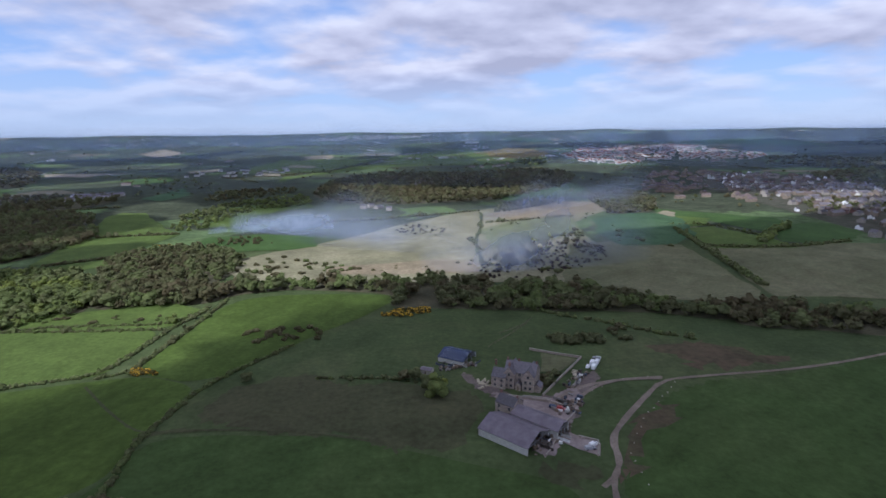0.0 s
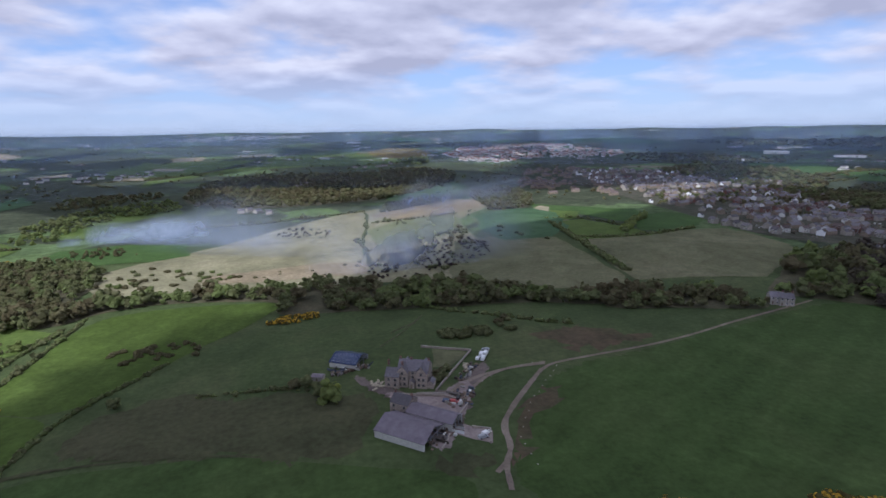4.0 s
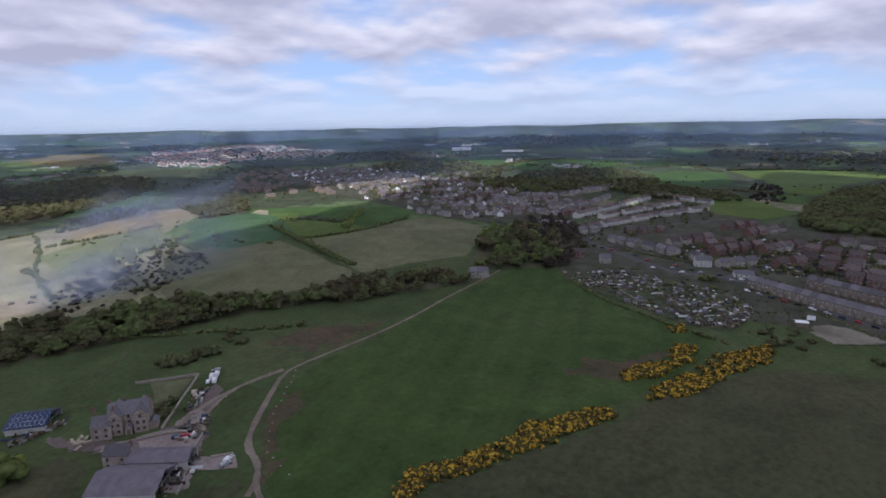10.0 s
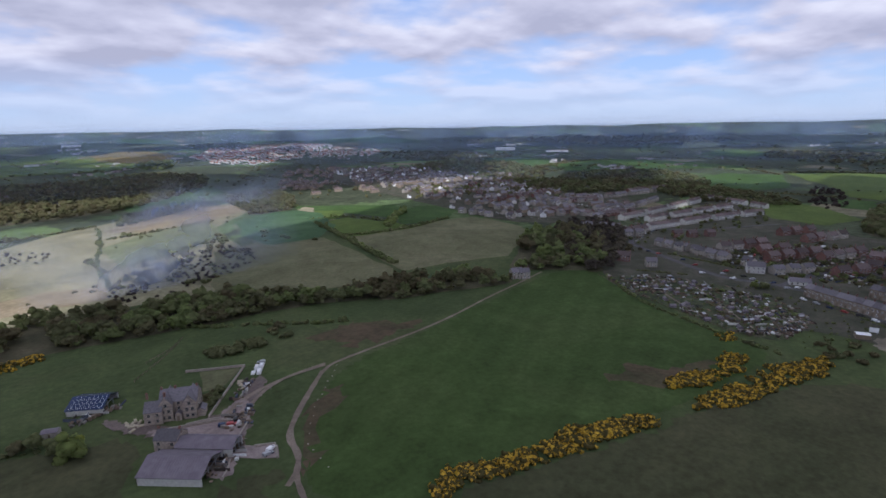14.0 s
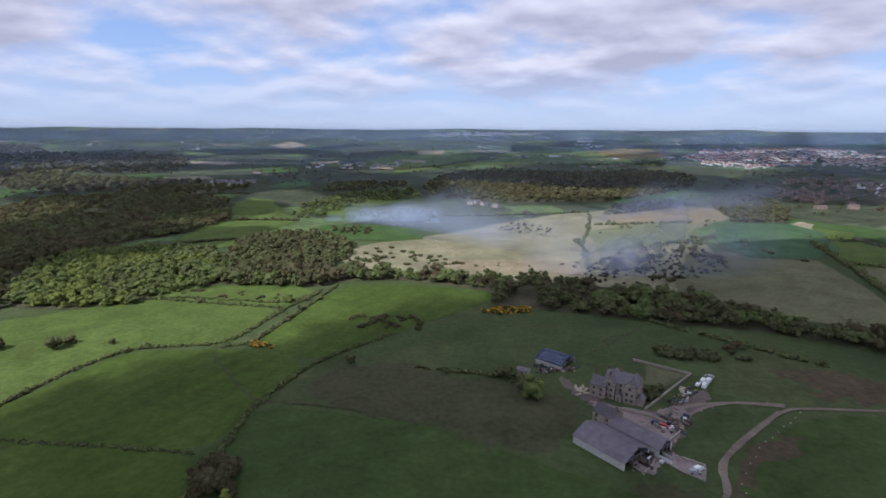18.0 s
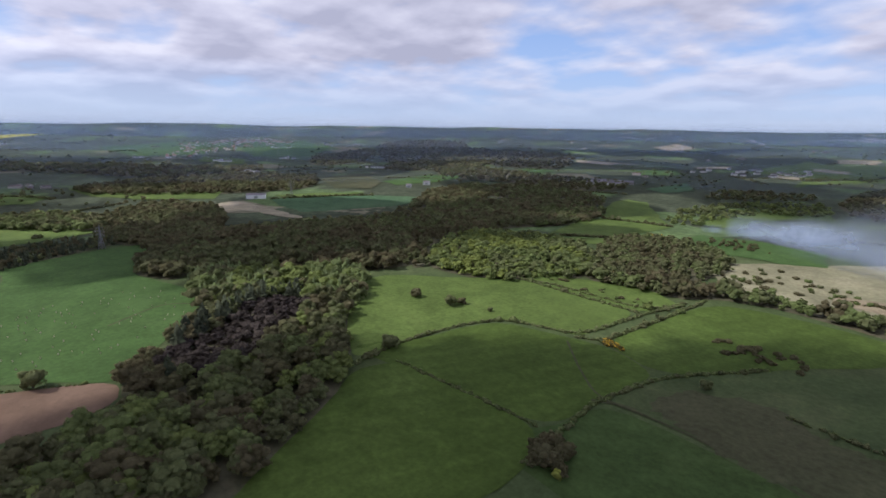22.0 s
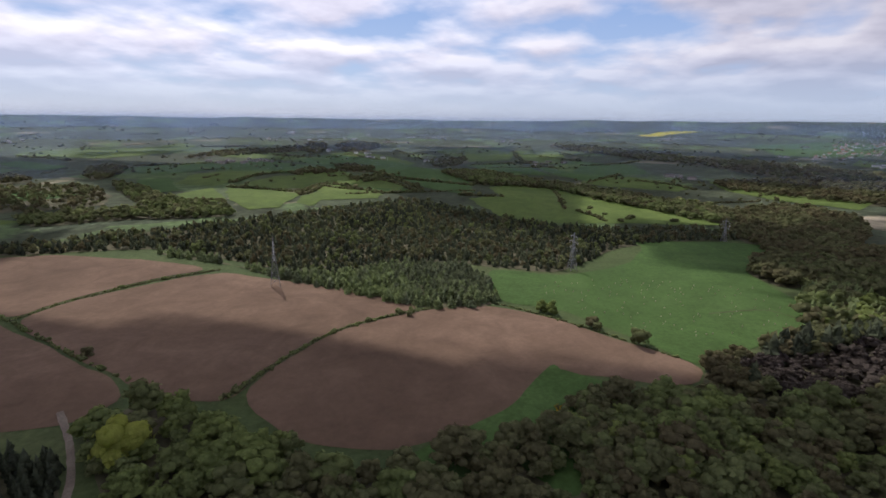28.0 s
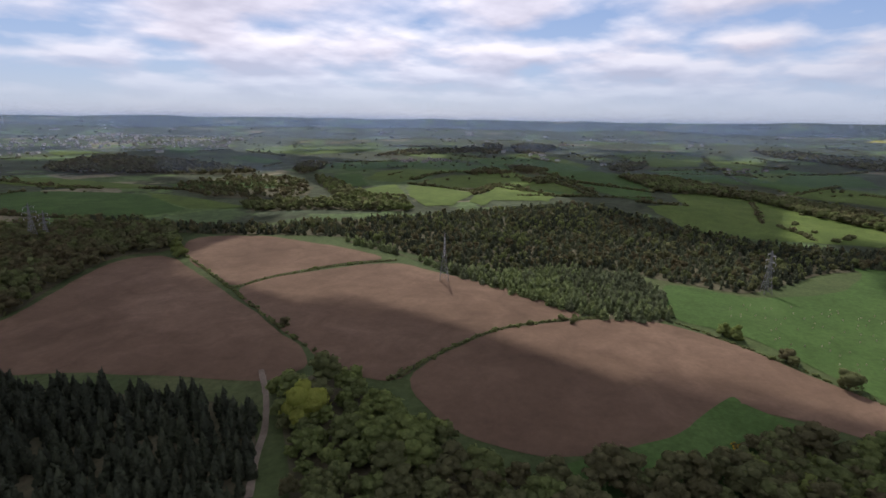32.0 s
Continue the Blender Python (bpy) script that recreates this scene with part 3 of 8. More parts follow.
sheet("field", [(-654, -632), (-670, -561), (-657, -494), (-548, -448), (-515, -467), (-567, -548)], GRASS_MEADOW, 8, "bright hill field within hedges", "field", smooth=False)
sheet("field", [(-559, -640), (-644, -652), (-584, -572), (-550, -534), (-515, -566)], GRASS_MEADOW, 8, "bright hill field beside birches", "field", smooth=False)
sheet("field", [(-649, -478), (-731, -504), (-716, -418), (-707, -378), (-655, -390), (-618, -441)], GRASS_MEADOW, 8, "bright hill field above a forest", "field", smooth=False)
sheet("field", [(-831, -604), (-869, -497), (-788, -392), (-747, -349), (-734, -398), (-766, -497)], PASTURE, 6, "green hill pasture", "field", smooth=False)
sheet("field", [(-821, -1100), (-1066, -1079), (-1120, -919), (-1025, -652), (-880, -646), (-861, -871), (-729, -872)], PASTURE, 6, "green pasture on a far hill", "field", smooth=False)
sheet("field", [(-1143, -888), (-1403, -925), (-1307, -681), (-1214, -558), (-1003, -574), (-1035, -666)], PASTURE, 8, "far hillside pasture", "field", smooth=False)
sheet("field", [(-1251, -1279), (-1362, -1117), (-1228, -818), (-1164, -914), (-1183, -1136)], GRASS_MEADOW, 8, "far bright pasture", "field", smooth=False)
sheet("field", [(-666, -848), (-715, -820), (-593, -667), (-558, -683)], PASTURE, 8, "green field beside birches", "field", smooth=False)
sheet("field", [(1185, 1046), (1548, 1094), (1614, 915), (1534, 639), (1357, 769), (1139, 839), (1083, 897)], PASTURE, 6, "far green pasture beyond woods", "field", smooth=False)
sheet("field", [(1355, 1515), (1458, 1356), (1260, 1059), (1038, 1018), (1059, 1160)], PASTURE, 6, "far green pasture", "field", smooth=False)
sheet("field", [(1404, 510), (1500, 413), (1567, 262), (1499, 198), (1260, 239), (1049, 240), (1075, 287), (1259, 388)], GRASS_MEADOW, 6, "wide green pasture beyond a village", "field", smooth=False)
sheet("field", [(860, 361), (939, 335), (897, 257), (815, 203), (722, 215), (732, 273)], GRASS_MEADOW, 6, "green pasture beside white terraces", "field", smooth=False)
sheet("field", [(1139, 637), (1332, 611), (1367, 502), (1160, 405), (1045, 443), (1020, 537)], PASTURE, 6, "dull green pasture beyond terraces", "field", smooth=False)
sheet("field", [(1039, 309), (1034, 238), (928, 225), (924, 257)], PASTURE, 8, "green pasture below a wood", "field", smooth=False)
sheet("field", [(391, 4314), (557, 4275), (802, 3982), (537, 3765)], PASTURE, 6, "far pale fields", "field", smooth=False)
sheet("field", [(1613, 3592), (2009, 3307), (2165, 2995), (1820, 3000), (1570, 3180)], PASTURE, 6, "far green hill fields", "field", smooth=False)
sheet("field", [(2376, 1124), (2201, 790), (2039, 874), (2106, 1092)], PASTURE, 6, "far green fields", "field", smooth=False)
# valley to the west
sheet("field", [(-406.1, -119.6), (-406.6, -59.9), (-460.1, -17.0), (-532, -6), (-559, -23), (-612, 105), (-555, 107), (-476.6, 69.0), (-424.1, 91.5), (-355.6, 105.3), (-334.5, 78.8), (-294.0, 38.3), (-277.4, 29.4), (-295.7, 4.9), (-330.8, -50.9), (-326.4, -91.3), (-381.7, -116.7)], PASTURE, 1, "green hillside pasture", "field")
sheet("field", [(-3432, -160), (-3791, -52), (-3910, 148), (-3870, 235), (-3695, 56), (-3438, -76)], YELLOW, 4, "yellow field of oilseed in flower", "field", smooth=False)
sheet("field", [(-884, 252), (-897, 311), (-682, 315), (-674, 298), (-804, 278), (-781, 235)], STUBBLE, 2, "pale bare stubble field", "field")
sheet("field", [(-922, 352), (-845, 487), (-750, 570), (-678, 494), (-711, 351), (-724, 330)], TEAL, 1, "green crop field beside a farm", "field")
# ploughed land
sheet("field", [(-157.1, -157.5), (-195.1, -162.6), (-239.7, -158.7), (-279.8, -135.6), (-298.7, -120.7), (-318.3, -92.8), (-313.0, -58.2), (-295.5, -9.9), (-278.6, 32.0), (-251.0, 25.6), (-242.4, -32.4), (-225.5, -39.9), (-201.8, -47.1), (-170.0, -63.3), (-151.7, -82.9), (-143.0, -111.2)], SOIL, 2, "reddish brown ploughed field", "field")
sheet("field", [(-173.0, -339.7), (-217.1, -341.8), (-306.0, -310.6), (-302.6, -246.0), (-306.1, -211.6), (-300.5, -126.4), (-246.8, -157.6), (-190.3, -164.9), (-155.3, -158.2), (-145.0, -185.7), (-157.3, -256.5)], SOIL, 2, "reddish brown ploughed field on a rise", "field")
sheet("field", [(-234, -531), (-282, -491), (-305.6, -392.9), (-308.4, -316.4), (-267.7, -337.7), (-220.7, -347.3), (-174.2, -344.2), (-185.9, -393.8), (-194.5, -459.4)], SOIL, 2, "brown ploughed field at the crest", "field")
sheet("field", [(1.3, -370.1), (-54.6, -377.8), (-99.2, -431.4), (-151, -489), (-192, -478), (-169.2, -340.3), (-156.1, -260.4), (-145.0, -203.1), (-118.0, -200.3), (-91.4, -243.0), (-66.7, -276.0), (2.4, -350.2)], SOIL, 1, "brown ploughed field above a plantation", "field")
sheet("field", [(-167.0, -40.9), (-198.5, -42.0), (-245.9, -37.4), (-242.7, -24.8), (-240.3, -10.7), (-215.9, -12.7), (-185.2, -17.5), (-150.6, -11.3)], PASTURE, 4, "strip of green grass between ploughed land and a wood", "field")
sheet("field", [(-146.4, -76.9), (-177.6, -61.3), (-199.5, -47.8), (-233.2, -44.2), (-252.5, -37.3), (-225.7, -27.5), (-182.3, -25.9), (-147.5, -48.9), (-137.7, -67.6)], PASTURE, 3, "wedge of dark green grass at a field edge", "field")


# ---- trees ----
def quads_cloud(rng, count, lumps, size, up=0.0):
    """Leaf clumps: small tilted quads over a set of lumps (centre, radius)."""
    verts = []
    w = np.array([l[1] ** 2 for l in lumps])
    which = rng.choice(len(lumps), count, p=w / w.sum())
    d = rng.normal(size=(count, 3))
    d[:, 2] = d[:, 2] * 0.9 + 0.25
    d /= np.linalg.norm(d, axis=1)[:, None]
    cen = np.array([l[0] for l in lumps])[which]
    rad = np.array([l[1] for l in lumps])[which] * (0.92 + 0.22 * rng.random(count))
    p = cen + d * rad[:, None] * np.array([1, 1, 0.85])
    nrm = d + rng.normal(size=(count, 3)) * 0.32
    nrm /= np.linalg.norm(nrm, axis=1)[:, None]
    t = np.cross(nrm, rng.normal(size=(count, 3)))
    t /= np.linalg.norm(t, axis=1)[:, None]
    b = np.cross(nrm, t)
    s = size * (0.6 + 0.8 * rng.random(count))[:, None]
    q = np.stack([p - t * s - b * s * 0.7, p + t * s - b * s * 0.6, p + t * s * 0.8 + b * s * 0.7, p - t * s * 0.7 + b * s * 0.8], 1)
    return q.reshape(-1, 3)


def ball(rng, centre, radius, level):
    bm = bmesh.new()
    bmesh.ops.create_icosphere(bm, subdivisions=level, radius=1.0)
    v = np.array([x.co[:] for x in bm.verts])
    f = [[l.vert.index for l in g.loops] for g in bm.faces]
    bm.free()
    v = v * (0.9 + 0.2 * rng.random(len(v)))[:, None]
    return v * radius * np.array([1, 1, 0.85]) + np.array(centre), np.array(f)


def crown(seed, kind, leaves, level, cores=9):
    """Unit crown, one metre high: quads and a lumpy core. Returns points, quads, triangles."""
    rng = np.random.default_rng(seed)
    if kind == "conifer":
        lumps = [((0, 0, 0.16 + 0.78 * k / 7), 0.18 * (1 - k / 7.6) + 0.012) for k in range(8)]
        size = 0.04
    elif kind == "bush":
        lumps = [((rng.normal() * 0.3, rng.normal() * 0.3, 0.4 + 0.15 * rng.random()), 0.42 + 0.16 * rng.random()) for _ in range(5)]
        size = 0.10
    else:
        lumps = []
        n = 15 if cores > 9 else 9
        for k in range(n):
            a, u = 2.4 * k + rng.random(), (k + 0.5) / n
            out = (0.27 if n < 10 else 0.31) * math.sqrt(1 - u * u * 0.8) * (0.75 + 0.4 * rng.random())
            lumps.append(((out * math.cos(a), out * math.sin(a), 0.30 + 0.50 * u + 0.05 * rng.normal()), (0.12 + 0.09 * rng.random()) if n < 10 else 0.10 + 0.075 * rng.random()))
        lumps += [((0, 0, 0.52), 0.29)]
        size = 0.048
    size *= (260 / max(leaves, 1)) ** (0.5 if leaves > 150 else 0.38)
    q = quads_cloud(rng, leaves, lumps, size)
    pts, tris, base = [q], [], len(q)
    if kind == "conifer":
        for low, top, wide in ((0.05, 0.55, 0.20), (0.32, 0.80, 0.155), (0.58, 1.04, 0.10)):
            a = np.arange(9) * 2 * np.pi / 9 + rng.random()
            r = wide * (0.72 + 0.5 * rng.random(9))
            pts.append(np.vstack([np.stack([r * np.cos(a), r * np.sin(a), low + 0.05 * rng.random(9)], -1), [[0.02 * rng.normal(), 0.02 * rng.normal(), top]]]))
            tris.append(np.array([(base + k, base + (k + 1) % 9, base + 9) for k in range(9)]))
            base += 10
        lumps = []
    for c, r in sorted(lumps, key=lambda l: -l[1])[:cores]:
        v, f = ball(rng, c, r * (0.97 if cores > 3 else 1.15), level)
        pts.append(v)
        tris.append(f + base)
        base += len(v)
    return np.vstack(pts), np.arange(len(q)).reshape(-1, 4), np.vstack(tris)


CROWNS = {}


def crowns(kind, tier):
    key = (kind, tier)
    if key not in CROWNS:
        leaves, level, cores = ((300, 1, 16), (20, 1, 6), (7, 1, 3), (4, 1, 1))[tier]
        leaves = (100, 22, 9, 4)[tier] if kind == "conifer" else leaves
        CROWNS[key] = [crown(11 + 7 * s, kind, leaves, level, cores) for s in range(5)]
    return CROWNS[key]


class Foliage:
    """Collects many crowns into one mesh."""

    def __init__(self):
        self.p, self.q, self.t, self.c, self.n = [], [], [], [], 0

    def add(self, kind, tier, x, y, z, size, wide, tint, rng, bloom=0.0):
        pts, quads, tris = crowns(kind, tier)[int(rng.integers(5))]
        a = rng.random() * 6.3
        c, s = math.cos(a), math.sin(a)
        w = size * wide
        v = np.empty_like(pts)
        v[:, 0] = (pts[:, 0] * c - pts[:, 1] * s) * w + x
        v[:, 1] = (pts[:, 0] * s + pts[:, 1] * c) * w + y
        v[:, 2] = pts[:, 2] * size + z
        self.p.append(v)
        self.q.append(quads + self.n)
        self.t.append(tris + self.n)
        c = np.full(len(pts), tint)
        if bloom:
            k = quads.size
            c[:k] = np.repeat(np.where(rng.random(k // 4) < bloom, 0.6 + 0.4 * rng.random(k // 4), 0.3 * rng.random(k // 4)), 4)
            c[k:] = 0.15
        self.c.append(c)
        self.n += len(pts)

    def mesh(self, name, material):
        p, q, t = np.vstack(self.p), np.vstack(self.q), np.vstack(self.t)
        me = bpy.data.meshes.new(name)
        me.vertices.add(len(p))
        me.vertices.foreach_set("co", p.astype(np.float32).ravel())
        me.loops.add(q.size + t.size)
        me.loops.foreach_set("vertex_index", np.concatenate([q.ravel(), t.ravel()]).astype(np.int32))
        me.polygons.add(len(q) + len(t))
        me.polygons.foreach_set("loop_start", np.concatenate([np.arange(len(q)) * 4, q.size + np.arange(len(t)) * 3]).astype(np.int32))
        me.polygons.foreach_set("use_smooth", np.concatenate([np.zeros(len(q), bool), np.ones(len(t), bool)]))
        at = me.attributes.new("tint", "FLOAT", "POINT")
        at.data.foreach_set("value", np.concatenate(self.c).astype(np.float32))
        me.materials.append(material)
        me.update(calc_edges=True)
        return me


def tier_of(r):
    return 0 if r < 300 else 1 if r < 650 else 2 if r < 1400 else 3


def wood(poly, label, kind="broadleaf", tall=(9, 14), tint=(0.2, 0.7), spacing=6.5, seed=1, floor=True, wide=1.2, gap=0.0, clear=None, leaf=None):
    """A wood: crowns of many trees over an outline, on a dark floor; clear leaves an outline free."""
    rng = np.random.default_rng(seed)
    arr = np.array(poly)
    reach = float(np.hypot(arr[:, 0], arr[:, 1]).min())
    far = float(np.hypot(*arr.mean(0)))
    sp = spacing * max(1.0, far / 900)
    gx, gy = np.meshgrid(np.arange(arr[:, 0].min(), arr[:, 0].max(), sp), np.arange(arr[:, 1].min(), arr[:, 1].max(), sp))
    gx = gx.ravel() + rng.normal(size=gx.size) * sp * 0.33
    gy = gy.ravel() + rng.normal(size=gy.size) * sp * 0.33
    ok = inside(gx, gy, chaikin(poly, True)) & (np.hypot(gx, gy) > 132)
    if clear:
        ok &= ~inside(gx, gy, clear)
    gx, gy = gx[ok], gy[ok]
    fo = Foliage()
    grow = max(1.0, (far / 900) ** 0.5)
    for x, y in zip(gx.tolist(), gy.tolist()):
        if gap and noise.noise((x * 0.035, y * 0.035, 3.0 + seed)) > 0.5 - gap:
            continue
        tall_here = rng.uniform(*tall) * (0.72 if rng.random() < 0.3 else 1.0) * (1 + 0.25 * noise.noise((x * 0.03, y * 0.03, 8.0)))
        hue = 0.5 + 0.9 * noise.noise((x * 0.012, y * 0.012, 5.0 + seed)) + rng.normal() * 0.33
        fo.add(kind, tier_of(math.hypot(x, y)), x, y, float(height(x, y)) - 0.3, tall_here, wide * grow * rng.uniform(0.85, 1.2),
               tint[0] + (tint[1] - tint[0]) * min(1, max(0, hue)), rng)
    if not len(gx):
        return None
    me = fo.mesh("woodland", leaf or (NEEDLES if kind == "conifer" else LEAVES))
    ob = tagged(new("woodland", me), label, "woodland", kind="stuff")
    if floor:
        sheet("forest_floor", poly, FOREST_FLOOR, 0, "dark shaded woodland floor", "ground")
    return ob


def hedge(line, label, tall=(1.1, 2.2), tint=(0.25, 0.6), seed=1, gap=0.0, step=1.5):
    """A hedgerow along a line."""
    rng = np.random.default_rng(seed)
    far = np.mean([math.hypot(*p) for p in line])
    fo = Foliage()
    step *= max(1.0, far / 500)
    for x, y in densify(chaikin(line, False), step, False):
        if rng.random() < gap:
            continue
        x, y = x + rng.normal() * 0.35, y + rng.normal() * 0.35
        r = math.hypot(x, y)
        s = rng.uniform(*tall) * (1.7 if rng.random() < 0.05 else 1)
        fo.add("bush", min(3, tier_of(r) + 1), x, y, float(height(x, y)) - 0.2, s, 0.9 * max(1.0, step / 2.2), rng.uniform(*tint), rng)
    return tagged(new("hedge", fo.mesh("hedge", LEAVES)), label, "hedge")


wood([(-305.8, 350.1), (-293.2, 364.5), (-266.1, 366.3), (-230.9, 355.1), (-171.9, 364.7), (-156.0, 387.2), (-116.6, 399.4), (-36.6, 389.8), (-37.4, 352.3), (5.8, 355.1), (44.3, 347.7), (82.1, 343.7), (131.1, 341.4), (184.7, 320.8), (265.2, 301.5), (283.6, 324.2), (216.7, 344.7), (160.7, 348.3), (115.0, 392.8), (52.3, 412.1), (-39.2, 420.6), (-131.1, 419.1), (-171.3, 404.3), (-254.3, 394.2), (-319.1, 366.5)], "belt of budding trees along a field edge", tall=(5, 13), tint=(0.0, 0.6), seed=2, gap=0.1)
VALLEY = [(-285.2, 42.8), (-296.1, 57), (-308.1, 83), (-345.1, 117.6), (-341.4, 154.9), (-316.4, 149.8), (-278.6, 111.6), (-262.3, 88.5), (-248.8, 71.8), (-263.9, 52.8)]
wood([(-248.3, 28.3), (-270.8, 45.5), (-325.1, 95.1), (-386.6, 88.5), (-428.3, 105.6), (-415.8, 194.4), (-356.9, 217.3), (-314.9, 192.0), (-290.5, 165.2), (-254.1, 144.6), (-225.7, 125.3), (-201.6, 105.4), (-177.0, 67.6), (-161.7, 44.9), (-154.8, 28.0), (-136.2, 14.6), (-152.1, -14.0), (-186.5, -19.9), (-217.6, -23.6), (-222.9, -13.7), (-220.6, 22.0)], "mixed wood of budding oaks and birches", tall=(8, 14), tint=(0.0, 0.72), spacing=8.6, seed=3, wide=1.3, clear=VALLEY)
wood([(-272.1, 42.9), (-315.5, 71.0), (-359.6, 114.1), (-358.1, 162.5), (-312.0, 145.6), (-284.7, 103.2), (-263.1, 76.0), (-260.1, 51.7)], "dark spruces within a mixed wood", kind="conifer", tall=(11, 16), tint=(0.0, 0.3), spacing=5.5, seed=31, wide=1.4, floor=False, clear=VALLEY)
wood(VALLEY, "dark bare alders along a valley bottom", tall=(6, 9), tint=(0.0, 0.4), wide=1.4, spacing=6.0, seed=33, leaf=BARE)
wood([(-116.9, -194.0), (-137.9, -193.7), (-143.4, -164.0), (-136.7, -133.0), (-136.9, -101.8), (-135.4, -83.6), (-159.2, -53.8), (-181.8, -32.9), (-220.4, -30.5), (-230.7, -5.4), (-237.2, 14.3), (-234.2, 47.6), (-201.1, 44.2), (-66.7, -108.1), (-101.3, -166.0)], "deciduous wood in fresh leaf", tall=(8, 14), tint=(0.12, 0.66), spacing=8.6, seed=4, wide=1.3)
wood([(-4.8, -324.7), (-37.1, -286.5), (-60.7, -256.0), (-83.7, -224.9), (-101.6, -189.1), (-90.9, -166.9), (-71.3, -139.3), (-54.5, -122.0), (15.5, -203.4)], "dark spruce plantation", kind="conifer", tall=(10, 12.5), tint=(0.0, 0.15), spacing=5.0, seed=5, wide=1.1)
wood([(-322, -411), (-334, -375), (-316.6, -285.6), (-300.0, -216.2), (-293.8, -150.5), (-296.3, -115.9), (-321.0, -89.7), (-350.3, -98.3), (-406.7, -144.4), (-382.0, -195.5), (-332.0, -218.1), (-320.6, -240.8)], "plantation edge of young larch in leaf", kind="conifer", tall=(6.5, 9), tint=(0.5, 0.9), spacing=4.4, seed=6, wide=1.6)
wood([(-203, -717), (-284, -544), (-352, -489), (-535, -397), (-689, -333), (-645, -231), (-586, -90), (-672, 63), (-638, 109), (-543, -27), (-413.0, -61.0), (-411.1, -126.0), (-415.6, -147.6), (-390.4, -199.7), (-338.8, -222.5), (-327.2, -245.6), (-330.1, -297.3), (-342, -383), (-332, -427), (-267, -514), (-180, -646)], "large dark spruce forest", kind="conifer", tall=(6, 8.5), tint=(0.05, 0.45), spacing=6.2, seed=7, wide=1.35)
wood([(-203, -717), (-284, -544), (-352, -489), (-535, -397), (-689, -333), (-645, -231), (-586, -90), (-672, 63), (-638, 109), (-543, -27), (-413.0, -61.0), (-411.1, -126.0), (-415.6, -147.6), (-390.4, -199.7), (-338.8, -222.5), (-327.2, -245.6), (-330.1, -297.3), (-342, -383), (-332, -427), (-267, -514), (-180, -646)], "grey-brown birches and larches within a spruce forest", tall=(6, 10), tint=(0.0, 0.5), spacing=11, seed=107, floor=False, wide=1.0)
wood([(-529, 96), (-605, 181), (-626, 293), (-530, 370), (-364.6, 283.3), (-371.2, 225.9), (-424.9, 198.6), (-436.7, 149.7), (-440.1, 101.6), (-485.6, 78.1)], "dark mixed forest", tall=(9, 14), tint=(0.0, 0.4), spacing=7, seed=8)
wood([(-361.6, 277.6), (-437, 369), (-460, 431), (-418, 473), (-308, 457), (-243.0, 356.2), (-275.9, 328.5), (-280.9, 296.1), (-322.2, 283.3)], "yellow-green wood in young leaf", tall=(6, 10), tint=(0.4, 0.85), wide=1.35, spacing=7.0, seed=9)
wood([(-247.3, 355.3), (-308, 457), (-326, 539), (-240, 559), (-178, 483), (-187.4, 398.9), (-209.3, 355.7)], "brownish bare wood", tall=(6, 10), tint=(0.05, 0.5), wide=1.3, spacing=7.0, seed=10)
wood([(-574, 268), (-617, 374), (-632, 503), (-650, 622), (-563, 708), (-464, 681), (-413, 621), (-421, 535), (-457, 487), (-447, 423), (-442, 353), (-358.4, 278.6), (-357.7, 263.0), (-469, 328)], "dark hillside wood", tall=(7, 11), tint=(0.0, 0.4), spacing=9, seed=11)
wood([(-520, 349), (-557, 438), (-566, 513), (-530, 596), (-468, 581), (-471, 457), (-458, 357)], "dark wood below a hill", tall=(7, 11), tint=(0.0, 0.4), spacing=9, seed=14)
wood([(304.0, 309.8), (395, 380), (456, 407), (479, 384), (462, 331), (407.9, 282.6), (358.8, 268.5), (331.7, 296.2)], "clump of tall trees at the village edge", tall=(6, 16), tint=(0.0, 0.65), gap=0.3, spacing=8.5, seed=13)
hedge([(-227.7, 129.1), (-237.1, 168.2), (-235.7, 209.3), (-226.8, 238.5), (-203.7, 247.9), (-177.7, 255.1), (-172.5, 317.0), (-164.7, 352.8)], "hawthorn hedge between meadows", seed=21)
hedge([(-216.4, 150.3), (-171.6, 154.8), (-127.9, 158.3)], "thin clipped hedge across crops", seed=22, tall=(1.0, 1.8))
hedge([(-87.2, 290.2), (-117.2, 244.2), (-122.3, 211.4), (-124.1, 190.0), (-118.7, 165.0), (-113.9, 135.2)], "tall hedgerow along a field track", seed=23)
hedge([(-164.1, 256.6), (-160.6, 304.9), (-158.5, 376.9)], "dark hedge along a field edge", seed=24)
hedge([(-157.4, -162.5), (-196.6, -163.7), (-241.8, -160.0), (-282.6, -136.9), (-299.7, -121.1)], "hedge between ploughed fields", seed=25, tall=(1, 2))
hedge([(-173.6, -340.9), (-218.0, -343.2), (-264.3, -333.4), (-307.3, -312.0)], "hedge between ploughed fields", seed=26, tall=(0.8, 1.6))
hedge([(-205, -496), (-185.9, -393.8), (-157.3, -256.5), (-150.7, -210.8)], "sparse hedge beside ploughed land", seed=27, gap=0.4, tall=(1, 2))

for line in ([(-157.4, -162.5), (-196.6, -163.7), (-241.8, -160.0), (-282.6, -136.9), (-299.7, -121.1)], [(-173.6, -340.9), (-218.0, -343.2), (-264.3, -333.4), (-307.3, -312.0)]):
    strip("grass_bank", line, 4.0, GRASS_DRY, 4, "strip of dull grass between ploughed fields", "grass")
